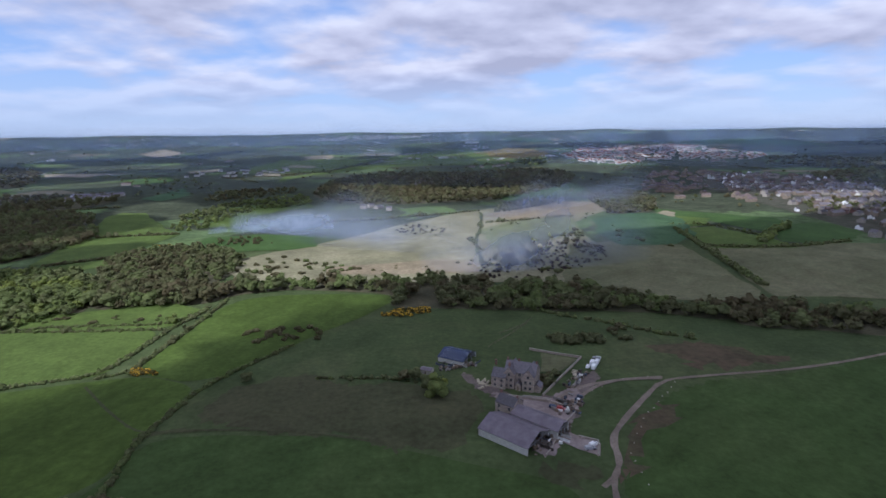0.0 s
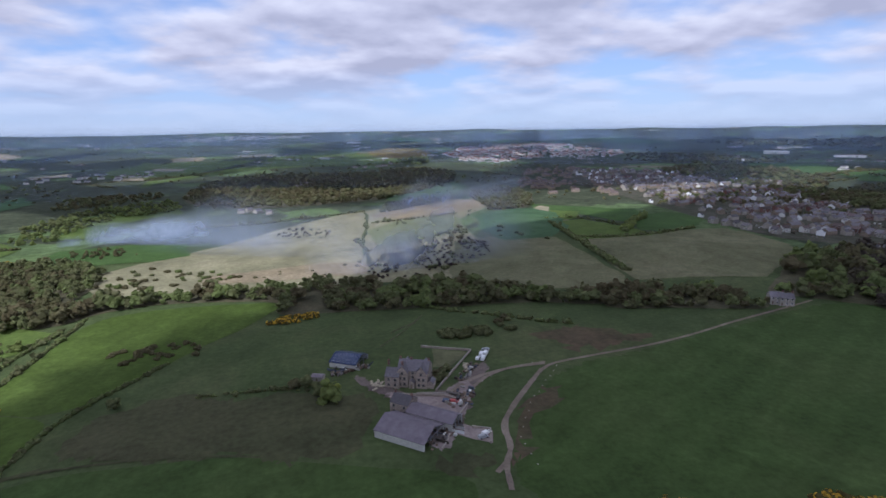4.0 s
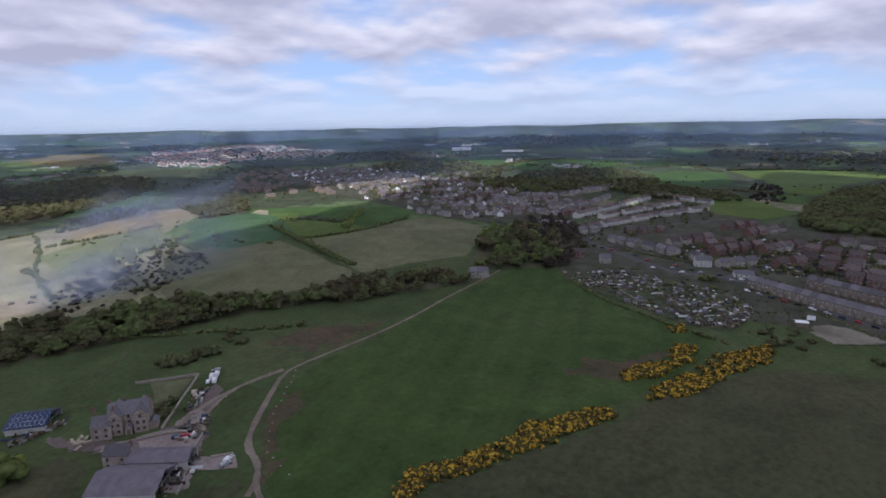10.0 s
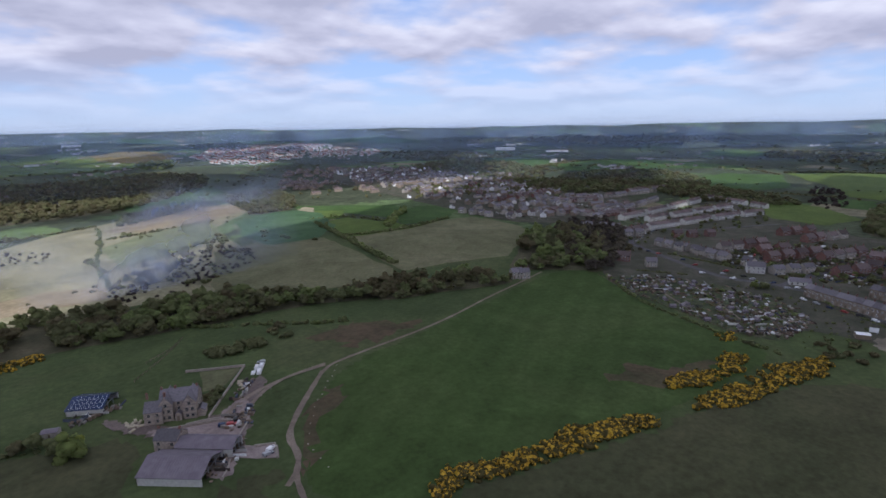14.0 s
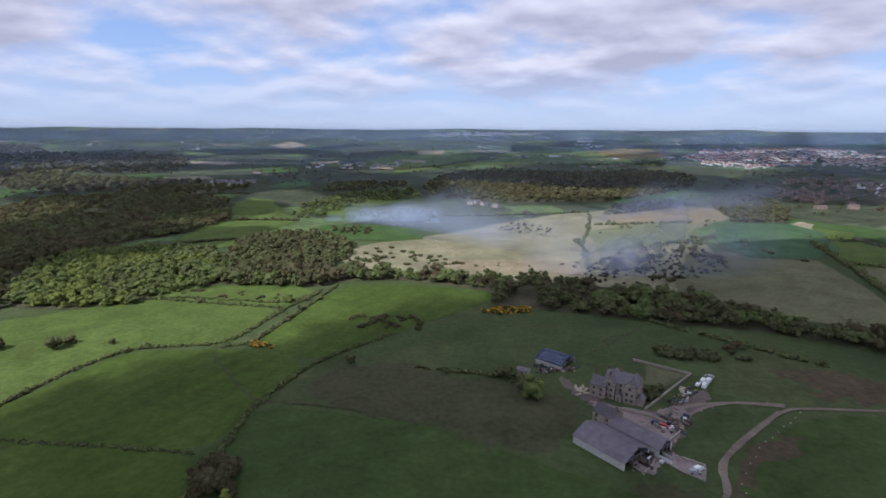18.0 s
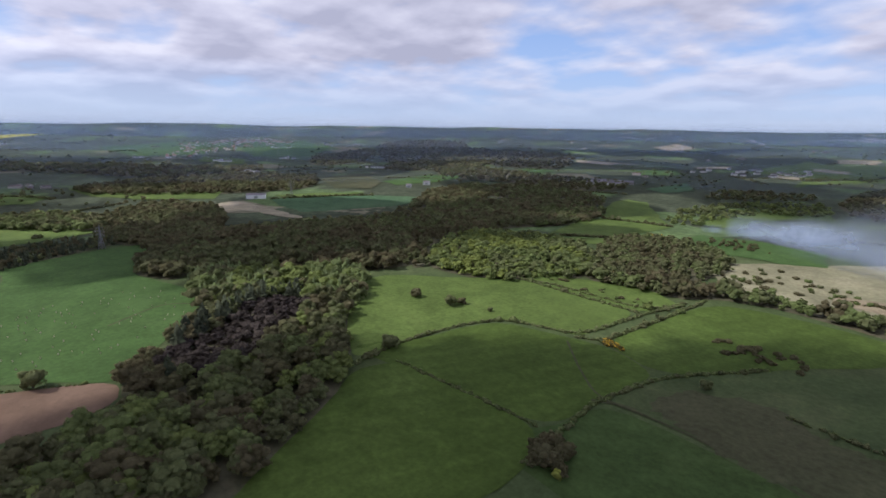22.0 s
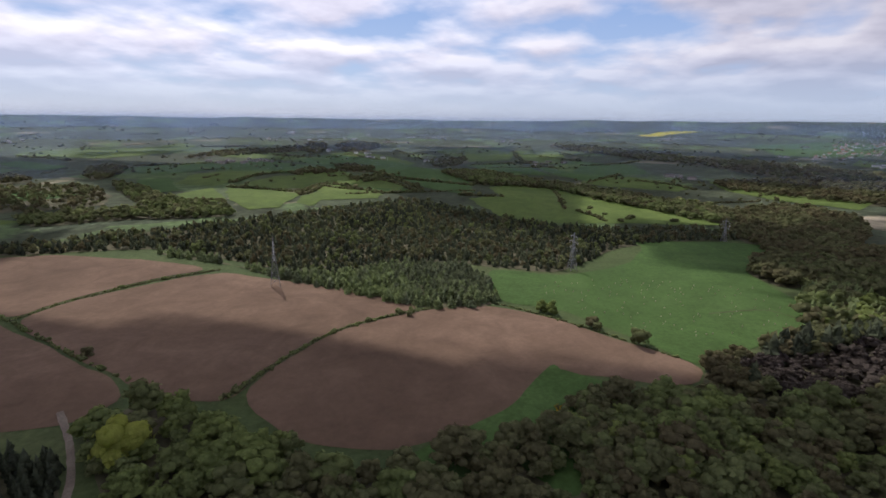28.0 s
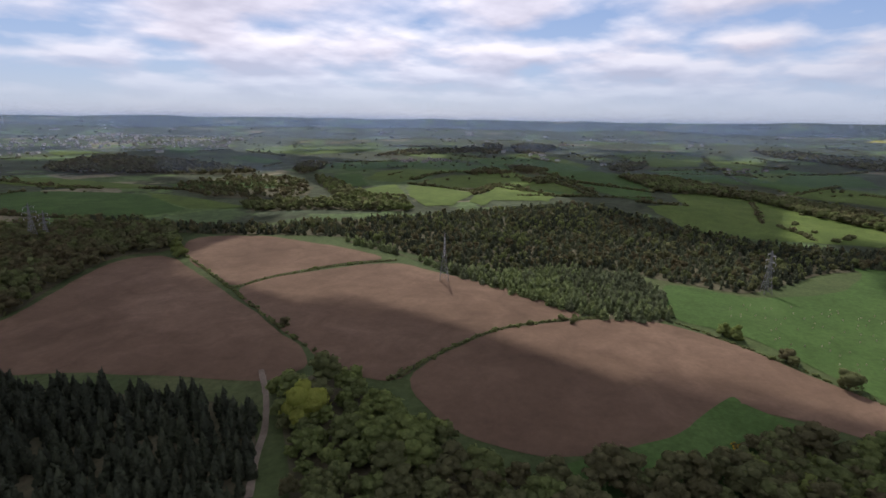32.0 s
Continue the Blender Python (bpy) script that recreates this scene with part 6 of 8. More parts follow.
def solar_barn():
    ob = barn(15, 15, 2.6, 5.2, "dark barn carrying rows of solar panels", SOLAR)
    frame = stock("solar_panel", block((-0.8, 0.8, -1.0, 1.0, 0, 0.06)), SOLAR)
    clip = stock("panel_clip", block((-0.2, 0.2, -1.1, -0.9, 0, 0.09), (0.78, 0.84, -1.0, 1.0, 0, 0.07)), WHITE)
    slope = math.degrees(math.atan2(2.6, 7.5))
    for i in range(8):
        for j in range(3):
            p = share("solar_panel", frame, ob, (0, 0, 0))
            y = -1.5 - 2.3 * j
            p.matrix_basis = pose(-6.2 + 1.75 * i, y, 5.2 + y * 2.6 / 7.5 + 0.32, slope, 0, 0)
            share("panel_clip", clip, p, (0, 0, 0))
    return ob


solar_barn().matrix_basis = stand(6.8, 267, -30)
shed(6, 4, 2.4, CREAM, SHEETING, "pale field shelter beside farm trees").matrix_basis = stand(-9, 250, -20)


def garden_wall(line, tall, label):
    ob = tagged(new("garden_wall"), label, "wall")
    line = densify(line, 3.0, False)
    for a, b in zip(line, line[1:]):
        d = math.hypot(b[0] - a[0], b[1] - a[1])
        m = pose(a[0], a[1], float(lift(a[0], a[1], 0)) - 0.1, 0, 0, math.degrees(math.atan2(b[1] - a[1], b[0] - a[0])))
        s = part("wall", block((0, d, -0.22, 0.22, -0.6, tall)), FARM_STONE, ob)
        s.matrix_basis = m
        share("coping", stock("coping", block((0, d, -0.23, 0.23, tall, tall + 0.1)), CREAM), s, (0, 0, 0))
    return ob


garden_wall([(47.2, 277.5), (58.5, 271.5), (72.8, 265.0), (60.5, 247), (44.6, 223.5)], 1.1, "pale stone garden wall round a lawn")
garden_wall([(27, 224), (46, 218), (52, 213)], 1.3, "low stone yard wall")
garden_wall([(52.5, 189.7), (59.4, 186.3), (56.7, 177.2)], 1.0, "low concrete block wall of a pen")
garden_wall([(55.8, 208.3), (51.0, 201.5), (45.9, 195.9)], 0.9, "pale stone wall between yard and drive")
garden_wall([(35.4, 222.9), (41.4, 221.7), (47.7, 219.3)], 1.0, "pale stone wall before a farmhouse")
garden_wall([(42.7, 186.9), (40.5, 182.1), (37.4, 177.8)], 0.7, "low pale wall along an apron")
sheet("garden_lawn", [(49, 249), (53, 273), (70, 264), (58, 247)], HEATH_BROWN, 2, "walled lawn of yellowish grass", "lawn", smooth=False)
sheet("farmyard", [(8.5, 250.9), (21.5, 235.1), (34.4, 220.4), (47.8, 223.4), (55.0, 220.6), (63.5, 234.3), (70.7, 246.5), (76.9, 250.4), (75.5, 241.4), (62.3, 222.1), (56.2, 204.5), (50.8, 201.9), (31.9, 211.5), (20.5, 222.3), (9.5, 240.1)], YARD, 3, "dusty pinkish farmyard", "yard", smooth=False, ragged=1.5)
APRON = soil_material("pale_yard_concrete", (0.19, 0.148, 0.136), (0.26, 0.21, 0.196), (0.33, 0.275, 0.258), patch=0.1, grain=1.0)
sheet("farmyard", [(52.4, 225.5), (61.0, 233.0), (62.4, 223.8), (56.8, 208.5), (51.1, 197.9), (44.2, 186.5), (40.4, 179.0), (37.2, 177.2), (34.2, 180.7), (37.1, 192.9), (39.8, 198.6), (44.8, 199.7), (44.3, 205.2), (31.7, 213.8), (22.1, 220.7), (21.5, 228.4), (36.2, 222.1), (45.7, 217.7)], APRON, 4, "pinkish concrete apron between farm buildings", "yard", smooth=False, ragged=1.0)
sheet("pen_floor", [(46.2, 195.6), (52.7, 189.1), (59.2, 186.0), (56.8, 177.5), (50.1, 181.5), (43.5, 186.7)], APRON, 5, "pale concrete pen floor", "yard", smooth=False)
sheet("bare_ground", [(64.5, 181.6), (77.6, 199.0), (92.3, 214.9), (99.6, 215.4), (85.7, 194.6), (71.5, 175.2), (61.3, 162.4), (60.2, 167.5)], BRACKEN, 3, "bare reddish soil beside a track", "ground", wobble=0.05, ragged=5.0)
sheet("bare_ground", [(35.4, 173.7), (51.6, 172.6), (55.1, 163.5), (41.1, 162.4), (30.4, 169.0)], GRASS_DRY, 3, "bare trodden earth beside a track", "ground", wobble=0.03, ragged=3.0)
strip("track", [(52.3, 206.8), (62.7, 223.9), (73.3, 233.6), (85.9, 239.2), (106.4, 241.1)], 2.3, TRACK, 5, "curving dirt drive to a farm", "track")
strip("track", [(55.4, 149.4), (58.0, 163.5), (64.6, 174.6), (64.4, 187.3), (72.8, 199.4), (101.6, 234.0)], 2.4, TRACK, 5, "curving dirt track beside a field", "track")
strip("footpath", [(-126.1, 200.0), (-103.3, 201.4), (-72.2, 200.0), (-43.0, 194.5), (-19.5, 186.4)], 1.6, GRASS_DRY, 4, "faint worn footpath across grass", "path")
strip("footpath", [(-126.8, 194.5), (-118.9, 200.0), (-108.8, 201.9)], 3.0, GRASS_DRY, 4, "worn gateway between fields", "path")
strip("footpath", [(-177.6, 243.0), (-152.1, 219.2), (-126.7, 198.9), (-100.7, 201.1)], 1.5, GRASS_DRY, 4, "faint path across a cereal field", "path")
strip("footpath", [(-360.1, 38.6), (-382.3, 71.6), (-375.7, 86.2), (-354.3, 102.2)], 1.6, GRASS_DRY, 4, "pale worn track on a hillside", "path")
for x, y, turn in ((76.0, 252.0, 62), (79.3, 258.0, 60), (76.6, 257.4, 64)):
    VAN.put(stand(x, y, turn, 3))
for k, (x, y, turn) in enumerate(((73.4, 253.2, 62), (80.8, 263.5, 150), (47.5, 212.5, -20), (50.5, 211, -25), (53, 214, 60), (57, 184, 30), (55, 181.5, 10))):
    CARS[k % 5].put(stand(x, y, turn, 4))


def pallet_stack():
    ob = tagged(new("pallet_stack"), "stack of pale sawn timber in a farmyard", "pallet", group="pallets in the farmyard")
    for k in range(4):
        part("pallet", block((-1.4, 1.4, -0.5, -0.4, k * 0.16, k * 0.16 + 0.12), (-1.4, 1.4, -0.05, 0.05, k * 0.16, k * 0.16 + 0.12), (-1.4, 1.4, 0.4, 0.5, k * 0.16, k * 0.16 + 0.12), (-1.4, 1.4, -0.5, 0.5, k * 0.16 + 0.12, k * 0.16 + 0.15)), STRAW, ob)
    return ob


STRAW = plain("pale_new_timber", (0.30, 0.26, 0.18), (0.50, 0.44, 0.33), 2.0)
PALLETS = Kind(pallet_stack)
for k, (x, y) in enumerate(scatter([(17, 232), (27, 237), (25, 244), (16, 240)], 12, 81, 1.6)):
    PALLETS.put(stand(x, y, k * 31, 1))
for k, (x, y) in enumerate(scatter([(60, 238), (66, 250), (69, 250), (62, 237)], 5, 83, 1.5)):
    PALLETS.put(stand(x, y, k * 53, 4))


def marker_stone():
    ob = tagged(new("marker_stone"), "pale boulder marking a track edge", "stone", group="track stones")
    bm = bmesh.new()
    bmesh.ops.create_icosphere(bm, subdivisions=2, radius=0.4)
    for v in bm.verts:
        v.co *= 0.75 + 0.4 * noise.noise(v.co * 3)
        v.co.z = max(-0.2, v.co.z * 0.8)
    part("boulder", bm, CREAM, ob)
    return ob


clutter([(31, 176), (45, 186), (52, 197), (46, 200), (36, 188)], 80, 906, "boards, drums and sheeting at an open barn end", turn=-41.0, knots=7)
clutter([(60, 230), (72, 246), (68, 250), (55, 232)], 40, 907, "rubble and planks along a garden wall", turn=55.0, knots=6)
clutter([(-4, 252), (16, 256), (18, 262), (-4, 258)], 45, 908, "troughs and boards before a solar-roofed barn", turn=-30.0, knots=5)
clutter([(44, 200), (58, 208), (64, 224), (56, 226), (46, 212)], 50, 909, "crates and gates in a farmyard", turn=-41.0, knots=6)
MARKER = Kind(marker_stone)
for k, (x, y) in enumerate(densify([(67.3, 160.5), (67.4, 178.5), (81.1, 202.2), (108.2, 234.3)], 5.5, False) + densify([(55.2, 215.1), (66.5, 226.8), (78.1, 237.0), (97.5, 241.2)], 6.0, False)):
    MARKER.put(stand(x + 2.0, y + 0.6 * (k % 3), k * 40, 3))
fence([(33.4, 302.3), (47.5, 314.6), (57.3, 329.4)], "short timber fence in pasture", gap=3.0)
fence([(25.1, 282.2), (38.4, 299.2), (53.8, 321.8)], "line of fence posts across pasture", gap=3.2)


# ---- pylons ----
def pylon(tall, label):
    """A lattice tower: tapered legs, bracing, three pairs of arms."""
    ob = tagged(new("pylon"), label, "pylon", group="pylons")
    s = tall / 40.0

    def half(z):
        return 3.6 - (3.6 - 1.0) * min(1.0, z / 24) - (0.75 * max(0.0, z - 24) / 16)

    def bar(a, b, t=0.085):
        bm = bmesh.new()
        a, b = Vector(a) * s, Vector(b) * s
        m = Matrix.Translation((a + b) / 2) @ (b - a).to_track_quat("Z", "Y").to_matrix().to_4x4()
        bmesh.ops.create_cone(bm, cap_ends=True, segments=4, radius1=t, radius2=t, depth=(b - a).length, matrix=m)
        return bm

    def join(bars):
        bm = bmesh.new()
        for b in bars:
            me = bpy.data.meshes.new("bar")
            b.to_mesh(me)
            b.free()
            bm.from_mesh(me)
            bpy.data.meshes.remove(me)
        return bm

    every = []
    zs = [0, 6, 11, 15.5, 19.5, 23, 26, 29, 32, 35, 38]
    for sx in (-1, 1):
        for sy in (-1, 1):
            bm = bmesh.new()
            rings = []
            for z in zs + [40]:
                x, y, t = (sx * half(z), sy * half(z), 0.13) if z < 40 else (0, 0, 0.06)
                rings.append([bm.verts.new((x * s + p * t, y * s + q * t, z * s)) for p, q in ((-1, -1), (1, -1), (1, 1), (-1, 1))])
            for lo, hi in zip(rings, rings[1:]):
                for k in range(4):
                    bm.faces.new((lo[k], lo[(k + 1) % 4], hi[(k + 1) % 4], hi[k]))
            part("leg", bm, LATTICE, ob)
    for a, b in zip(zs, zs[1:]):
        ha, hb = half(a), half(b)
        bars = []
        for k in range(4):
            c = [(-1, -1), (1, -1), (1, 1), (-1, 1)]
            p, q = c[k], c[(k + 1) % 4]
            bars += [bar((p[0] * ha, p[1] * ha, a), (q[0] * hb, q[1] * hb, b)), bar((q[0] * ha, q[1] * ha, a), (p[0] * hb, p[1] * hb, b)), bar((p[0] * hb, p[1] * hb, b), (q[0] * hb, q[1] * hb, b))]
        every += bars
    tagged(part("bracing", join(every), LATTICE, ob), kind="stuff")
    for z, reach in ((24, 6.2), (29.5, 7.4), (35, 5.6)):
        for sx in (-1, 1):
            h = half(z)
            tip = (sx * reach, 0, z + 0.3)
            arm = part("arm", join([bar((sx * h, -h, z), tip, 0.14), bar((sx * h, h, z), tip, 0.14), bar((sx * h, 0, z + 1.8), tip, 0.14), bar((sx * (h + reach) / 2, -h / 2, z + 0.15), (sx * (h + reach) / 2, 0, z + 1.1), 0.1)]), LATTICE, ob)
            part("insulator", join([bar((tip[0], 0, z + 0.2), (tip[0], 0, z - 2.4), 0.16)]), WHITE, arm)
    return ob


for place, tall, turn in (((-291.0, -244.2), 36.5, 40), ((-426.8, -57.8), 32, 40), ((-901, 397), 30, 60), ((-128, -628), 36, 20), ((-135, -611), 30, 20), ((-601, 68), 24, 50)):
    pylon(tall, "grey steel lattice pylon with three pairs of arms").matrix_basis = stand(*place, turn)


# ---- gorse, bushes, single trees ----
def gorse(poly, count, seed, label, tall=(1.2, 2.4)):
    rng = np.random.default_rng(seed)
    fo = Foliage()
    for x, y in scatter(poly, count, seed, 1.0):
        fo.add("bush", 1 if math.hypot(x, y) < 400 else 2, x, y, float(height(x, y)), rng.uniform(*tall), 1.25, 0.2, rng, bloom=0.80)
    return tagged(new("gorse", fo.mesh("gorse", GORSE)), label, "gorse", kind="stuff")


gorse([(88.0, 127.5), (99.9, 131.8), (118.3, 125.3), (141.4, 120.7), (155.5, 123.7), (168.8, 116.3), (192.9, 108.0), (184.1, 102.8), (158.7, 109.2), (136.2, 113.5), (116.6, 117.8), (101.1, 124.2), (91.2, 121.1)], 190, 91, "thicket of gorse in orange-yellow bloom")
gorse([(221.0, 103.9), (253.2, 97.6), (283.0, 98.0), (318.9, 83.7), (292.7, 77.2), (256.4, 85.2), (232.0, 88.7), (209.2, 96.6)], 170, 92, "thicket of gorse in yellow bloom")
gorse([(220.5, 121.3), (241.6, 118.9), (255.2, 110.2), (278.7, 119.5), (287.6, 110.5), (261.4, 104.0), (238.2, 108.1), (218.7, 112.7)], 90, 93, "patch of gorse in yellow bloom")
gorse([(-41.7, 338.3), (-33.2, 349.8), (-10.0, 354.2), (-7.9, 345.6), (-32.1, 335.8)], 40, 94, "patch of orange gorse at a wood edge")
gorse([(-165.9, 257.4), (-164.3, 261.2), (-149.2, 257.9), (-148.0, 254.6), (-159.0, 254.5)], 14, 95, "gorse bushes beside a hedge")
gorse([(-304, 529), (-315, 573), (-298, 576), (-283, 539), (-292, 517)], 50, 96, "orange gorse on a far slope")
gorse([(-202.6, -29.2), (-210.9, -27.1), (-204.6, -24.9), (-199.3, -26.3)], 5, 97, "single gorse bush in bloom")
gorse([(303.1, 136.0), (313.8, 132.0), (307.9, 124.1), (298.1, 130.1)], 8, 98, "low gorse near allotments")


def limb(bm, a, b, ra, rb):
    a, b = Vector(a), Vector(b)
    m = Matrix.Translation((a + b) / 2) @ (b - a).to_track_quat("Z", "Y").to_matrix().to_4x4()
    bmesh.ops.create_cone(bm, cap_ends=True, segments=7, radius1=ra, radius2=rb, depth=(b - a).length, matrix=m)


def lone_tree(label, tint, seed, kind="broadleaf", leaves=420):
    """A single tree, one metre high before it is scaled: trunk, limbs and a crown of leaf clumps."""
    ob = tagged(new("tree"), label, "tree", group="field trees")
    bm = bmesh.new()
    limb(bm, (0, 0, -0.05), (0, 0, 0.35), 0.035, 0.024)
    limb(bm, (0, 0, 0.35), (0.02, 0, 0.7), 0.024, 0.008)
    part("trunk", bm, BARK, ob)
    rng = np.random.default_rng(seed)
    for k in range(5):
        a = k * 1.3 + rng.random()
        bm = bmesh.new()
        limb(bm, (0, 0, 0.24 + 0.06 * k), (0.22 * math.cos(a), 0.22 * math.sin(a), 0.45 + 0.07 * k), 0.013, 0.005)
        part("limb", bm, BARK, ob)
    fo = Foliage()
    CROWNS[("lone", seed)] = [crown(seed, kind, leaves, 2)] * 5
    fo.add("lone", seed, 0, 0, 0, 1.0, 1.0, tint, rng)
    c = new("crown", fo.mesh("crown", LEAVES))
    c.parent = ob
    return ob


def bush_thing(label, tint, seed, group):
    ob = tagged(new("bush"), label, "bush", group=group)
    rng = np.random.default_rng(seed)
    fo = Foliage()
    CROWNS[("shrub", seed)] = [crown(seed, "bush", 90, 1, 4)] * 5
    fo.add("shrub", seed, 0, 0, 0, 1.0, 1.0, tint, rng)
    c = new("foliage", fo.mesh("foliage", LEAVES))
    c.parent = ob
    bm = bmesh.new()
    limb(bm, (0, 0, -0.1), (0.1, 0, 0.4), 0.06, 0.03)
    limb(bm, (0, 0, -0.1), (-0.12, 0.05, 0.4), 0.05, 0.03)
    part("stem", bm, BARK, ob)
    return ob


def scaled(x, y, s, turn, wide=1.0, sink=0.0):
    return Matrix.Translation((x, y, float(height(x, y)) + sink * s)) @ Matrix.Rotation(radians(turn), 4, "Z") @ Matrix.Diagonal((s * wide, s * wide, s, 1))


def place(kind, m):
    """Place a copy at its own size."""
    if kind.first is None:
        kind.first = kind.make()
        kind.first.matrix_basis = m
        return kind.first
    ob = copy_thing(kind.first, Matrix())
    ob.matrix_basis = m
    return ob


OAK = Kind(lambda: lone_tree("spreading green field tree in leaf", 0.7, 201))
BROWN_TREE = Kind(lambda: lone_tree("brown budding field tree", 0.08, 202))
LIME = Kind(lambda: lone_tree("bright yellow-green tree in young leaf", 0.97, 203))
DARK_TREE = Kind(lambda: lone_tree("dark green field tree", 0.35, 204))
for kind, p, s in ((BROWN_TREE, (-296.1, 221.2), 8), (DARK_TREE, (-266.9, 229.3), 9), (BROWN_TREE, (-264.7, 238.0), 6), (OAK, (-175.6, 328.3), 7), (DARK_TREE, (-232.8, 155.6), 10), (OAK, (-320.3, -54.7), 9), (OAK, (-322.4, -61.3), 8), (BROWN_TREE, (-308.3, -27.8), 8), (DARK_TREE, (-304.1, -23.9), 6), (DARK_TREE, (-292.9, -0.8), 11),
                   (OAK, (-3.3, 226.6), 11), (DARK_TREE, (-7.3, 232.3), 9), (DARK_TREE, (-14.5, 243.3), 7), (BROWN_TREE, (-20.1, 243.6), 6), (LIME, (-1.9, 231.0), 7), (LIME, (-111.8, -163.0), 18), (OAK, (-193.2, -460.9), 13), (OAK, (-205, -495), 11), (BROWN_TREE, (-109.0, 140.0), 9), (BROWN_TREE, (-107.2, 149.6), 7), (LIME, (-100.4, 137.0), 4), (DARK_TREE, (360.7, 33.5), 8), (DARK_TREE, (-277.1, -132.4), 4), (DARK_TREE, (-241.3, 242.8), 4), (OAK, (416.0, 162.0), 6), (DARK_TREE, (415.8, 155.3), 7), (BROWN_TREE, (-161.4, -254.3), 6), (DARK_TREE, (-98.4, 245.2), 6)):
    place(kind, scaled(*p, s * 1.15, s * 40, 1.12, -0.14))
BUSH = Kind(lambda: bush_thing("rounded dark hawthorn bush", 0.30, 211, "hawthorn bushes"))
SCRUB = Kind(lambda: bush_thing("grey-brown bare thorn bush", 0.05, 212, "bare thorn bushes"))
GREEN_BUSH = Kind(lambda: bush_thing("green bush in leaf", 0.6, 213, "green bushes"))
rng_b = np.random.default_rng(5)
for poly, count, kinds, size, seed in (([(-207, 475), (-168, 546), (-145, 506), (-74.8, 474.6), (-71.4, 451.2), (-168.1, 432.5)], 45, (SCRUB, BUSH, GREEN_BUSH), (1.6, 3.2), 1),
                                       ([(39.4, 477.0), (72, 573), (155, 667), (168, 562), (136.3, 469.8), (104.8, 443.8)], 60, (BUSH, SCRUB, BUSH), (2.0, 4.2), 2),
                                       ([(55, 674), (227, 796), (214, 735), (59, 637)], 16, (BUSH,), (1.6, 2.6), 3),
                                       ([(-111.4, 453.8), (35.7, 498.7), (27.5, 453.2)], 14, (SCRUB,), (1.2, 2.4), 4),
                                       ([(-124.1, 310.7), (-81.0, 320.5), (-72.9, 299.6), (-111.6, 294.5)], 24, (SCRUB,), (1.4, 2.6), 5),
                                       ([(61.2, 295.5), (91.4, 296.2), (89.9, 285.5), (62.3, 284.8)], 22, (BUSH,), (2.2, 3.8), 6),
                                       ([(100.9, 316.7), (114.9, 316.2), (111.5, 291.9), (98.7, 287.9)], 8, (BUSH, SCRUB), (1.6, 3.0), 7),
                                       ([(47, 231), (57, 246), (51, 247), (45, 236)], 9, (BUSH, SCRUB), (1.4, 2.8), 15),
                                       ([(-64.5, 248.4), (-24.4, 245.1), (-24.2, 242.0), (-63.5, 244.0)], 10, (BUSH,), (1.0, 2.0), 8),
                                       ([(-286.9, 336.0), (-247.7, 344.8), (-177.4, 342.1), (-177.4, 326.8), (-248.8, 324.4)], 22, (SCRUB, GREEN_BUSH), (1.0, 2.2), 9),
                                       ([(211, 662), (185, 560), (225, 553), (236, 523)], 9, (BUSH,), (2.0, 3.6), 10),
                                       ([(356.0, 101.4), (347.0, 68.2), (339.1, 40.2), (329.5, 29.3), (316.4, 88.8)], 16, (SCRUB, BUSH), (1.2, 2.8), 11),
                                       ([(353.6, 236.2), (418.1, 141.3), (351.3, 106.6), (328.4, 164.1)], 34, (BUSH, GREEN_BUSH, SCRUB), (1.0, 2.4), 12),
                                       ([(474, 240), (515, 69), (496.3, 45.5), (448.1, 152.2)], 50, (BUSH, GREEN_BUSH, SCRUB), (1.6, 3.6), 13),
                                       ([(-889, -150), (-820, 66), (-720, 54), (-642, -66)], 14, (BUSH,), (3, 5), 14)):
    for k, (x, y) in enumerate(scatter(poly, count, 300 + seed, 2.0)):
        place(kinds[k % len(kinds)], scaled(x, y, float(rng_b.uniform(*size)), k * 67, float(rng_b.uniform(0.9, 1.3))))


# made-up posts standing in for white dots on the slope, most likely sheep
def sapling():
    ob = tagged(new("sapling"), "pale post and stem in place of a sheep", "sapling", group="planted saplings")
    part("guard", block((-0.22, 0.22, -0.22, 0.22, 0, 0.9)), STRAW, ob)
    bm = bmesh.new()
    limb(bm, (0, 0, 0), (0, 0, 1.3), 0.03, 0.02)
    part("stem", bm, BARK, ob)
    return ob


SHEEP_POST = Kind(sapling)
for k, (x, y) in enumerate(scatter([(-377.6, -88.7), (-415.4, -18.4), (-429.3, 71.1), (-378.5, 92.8), (-329.9, 64.2), (-310.5, 19.5), (-326.4, -29.0)], 120, 400, 4.0)):
    SHEEP_POST.put(stand(x, y, k * 17, 2))


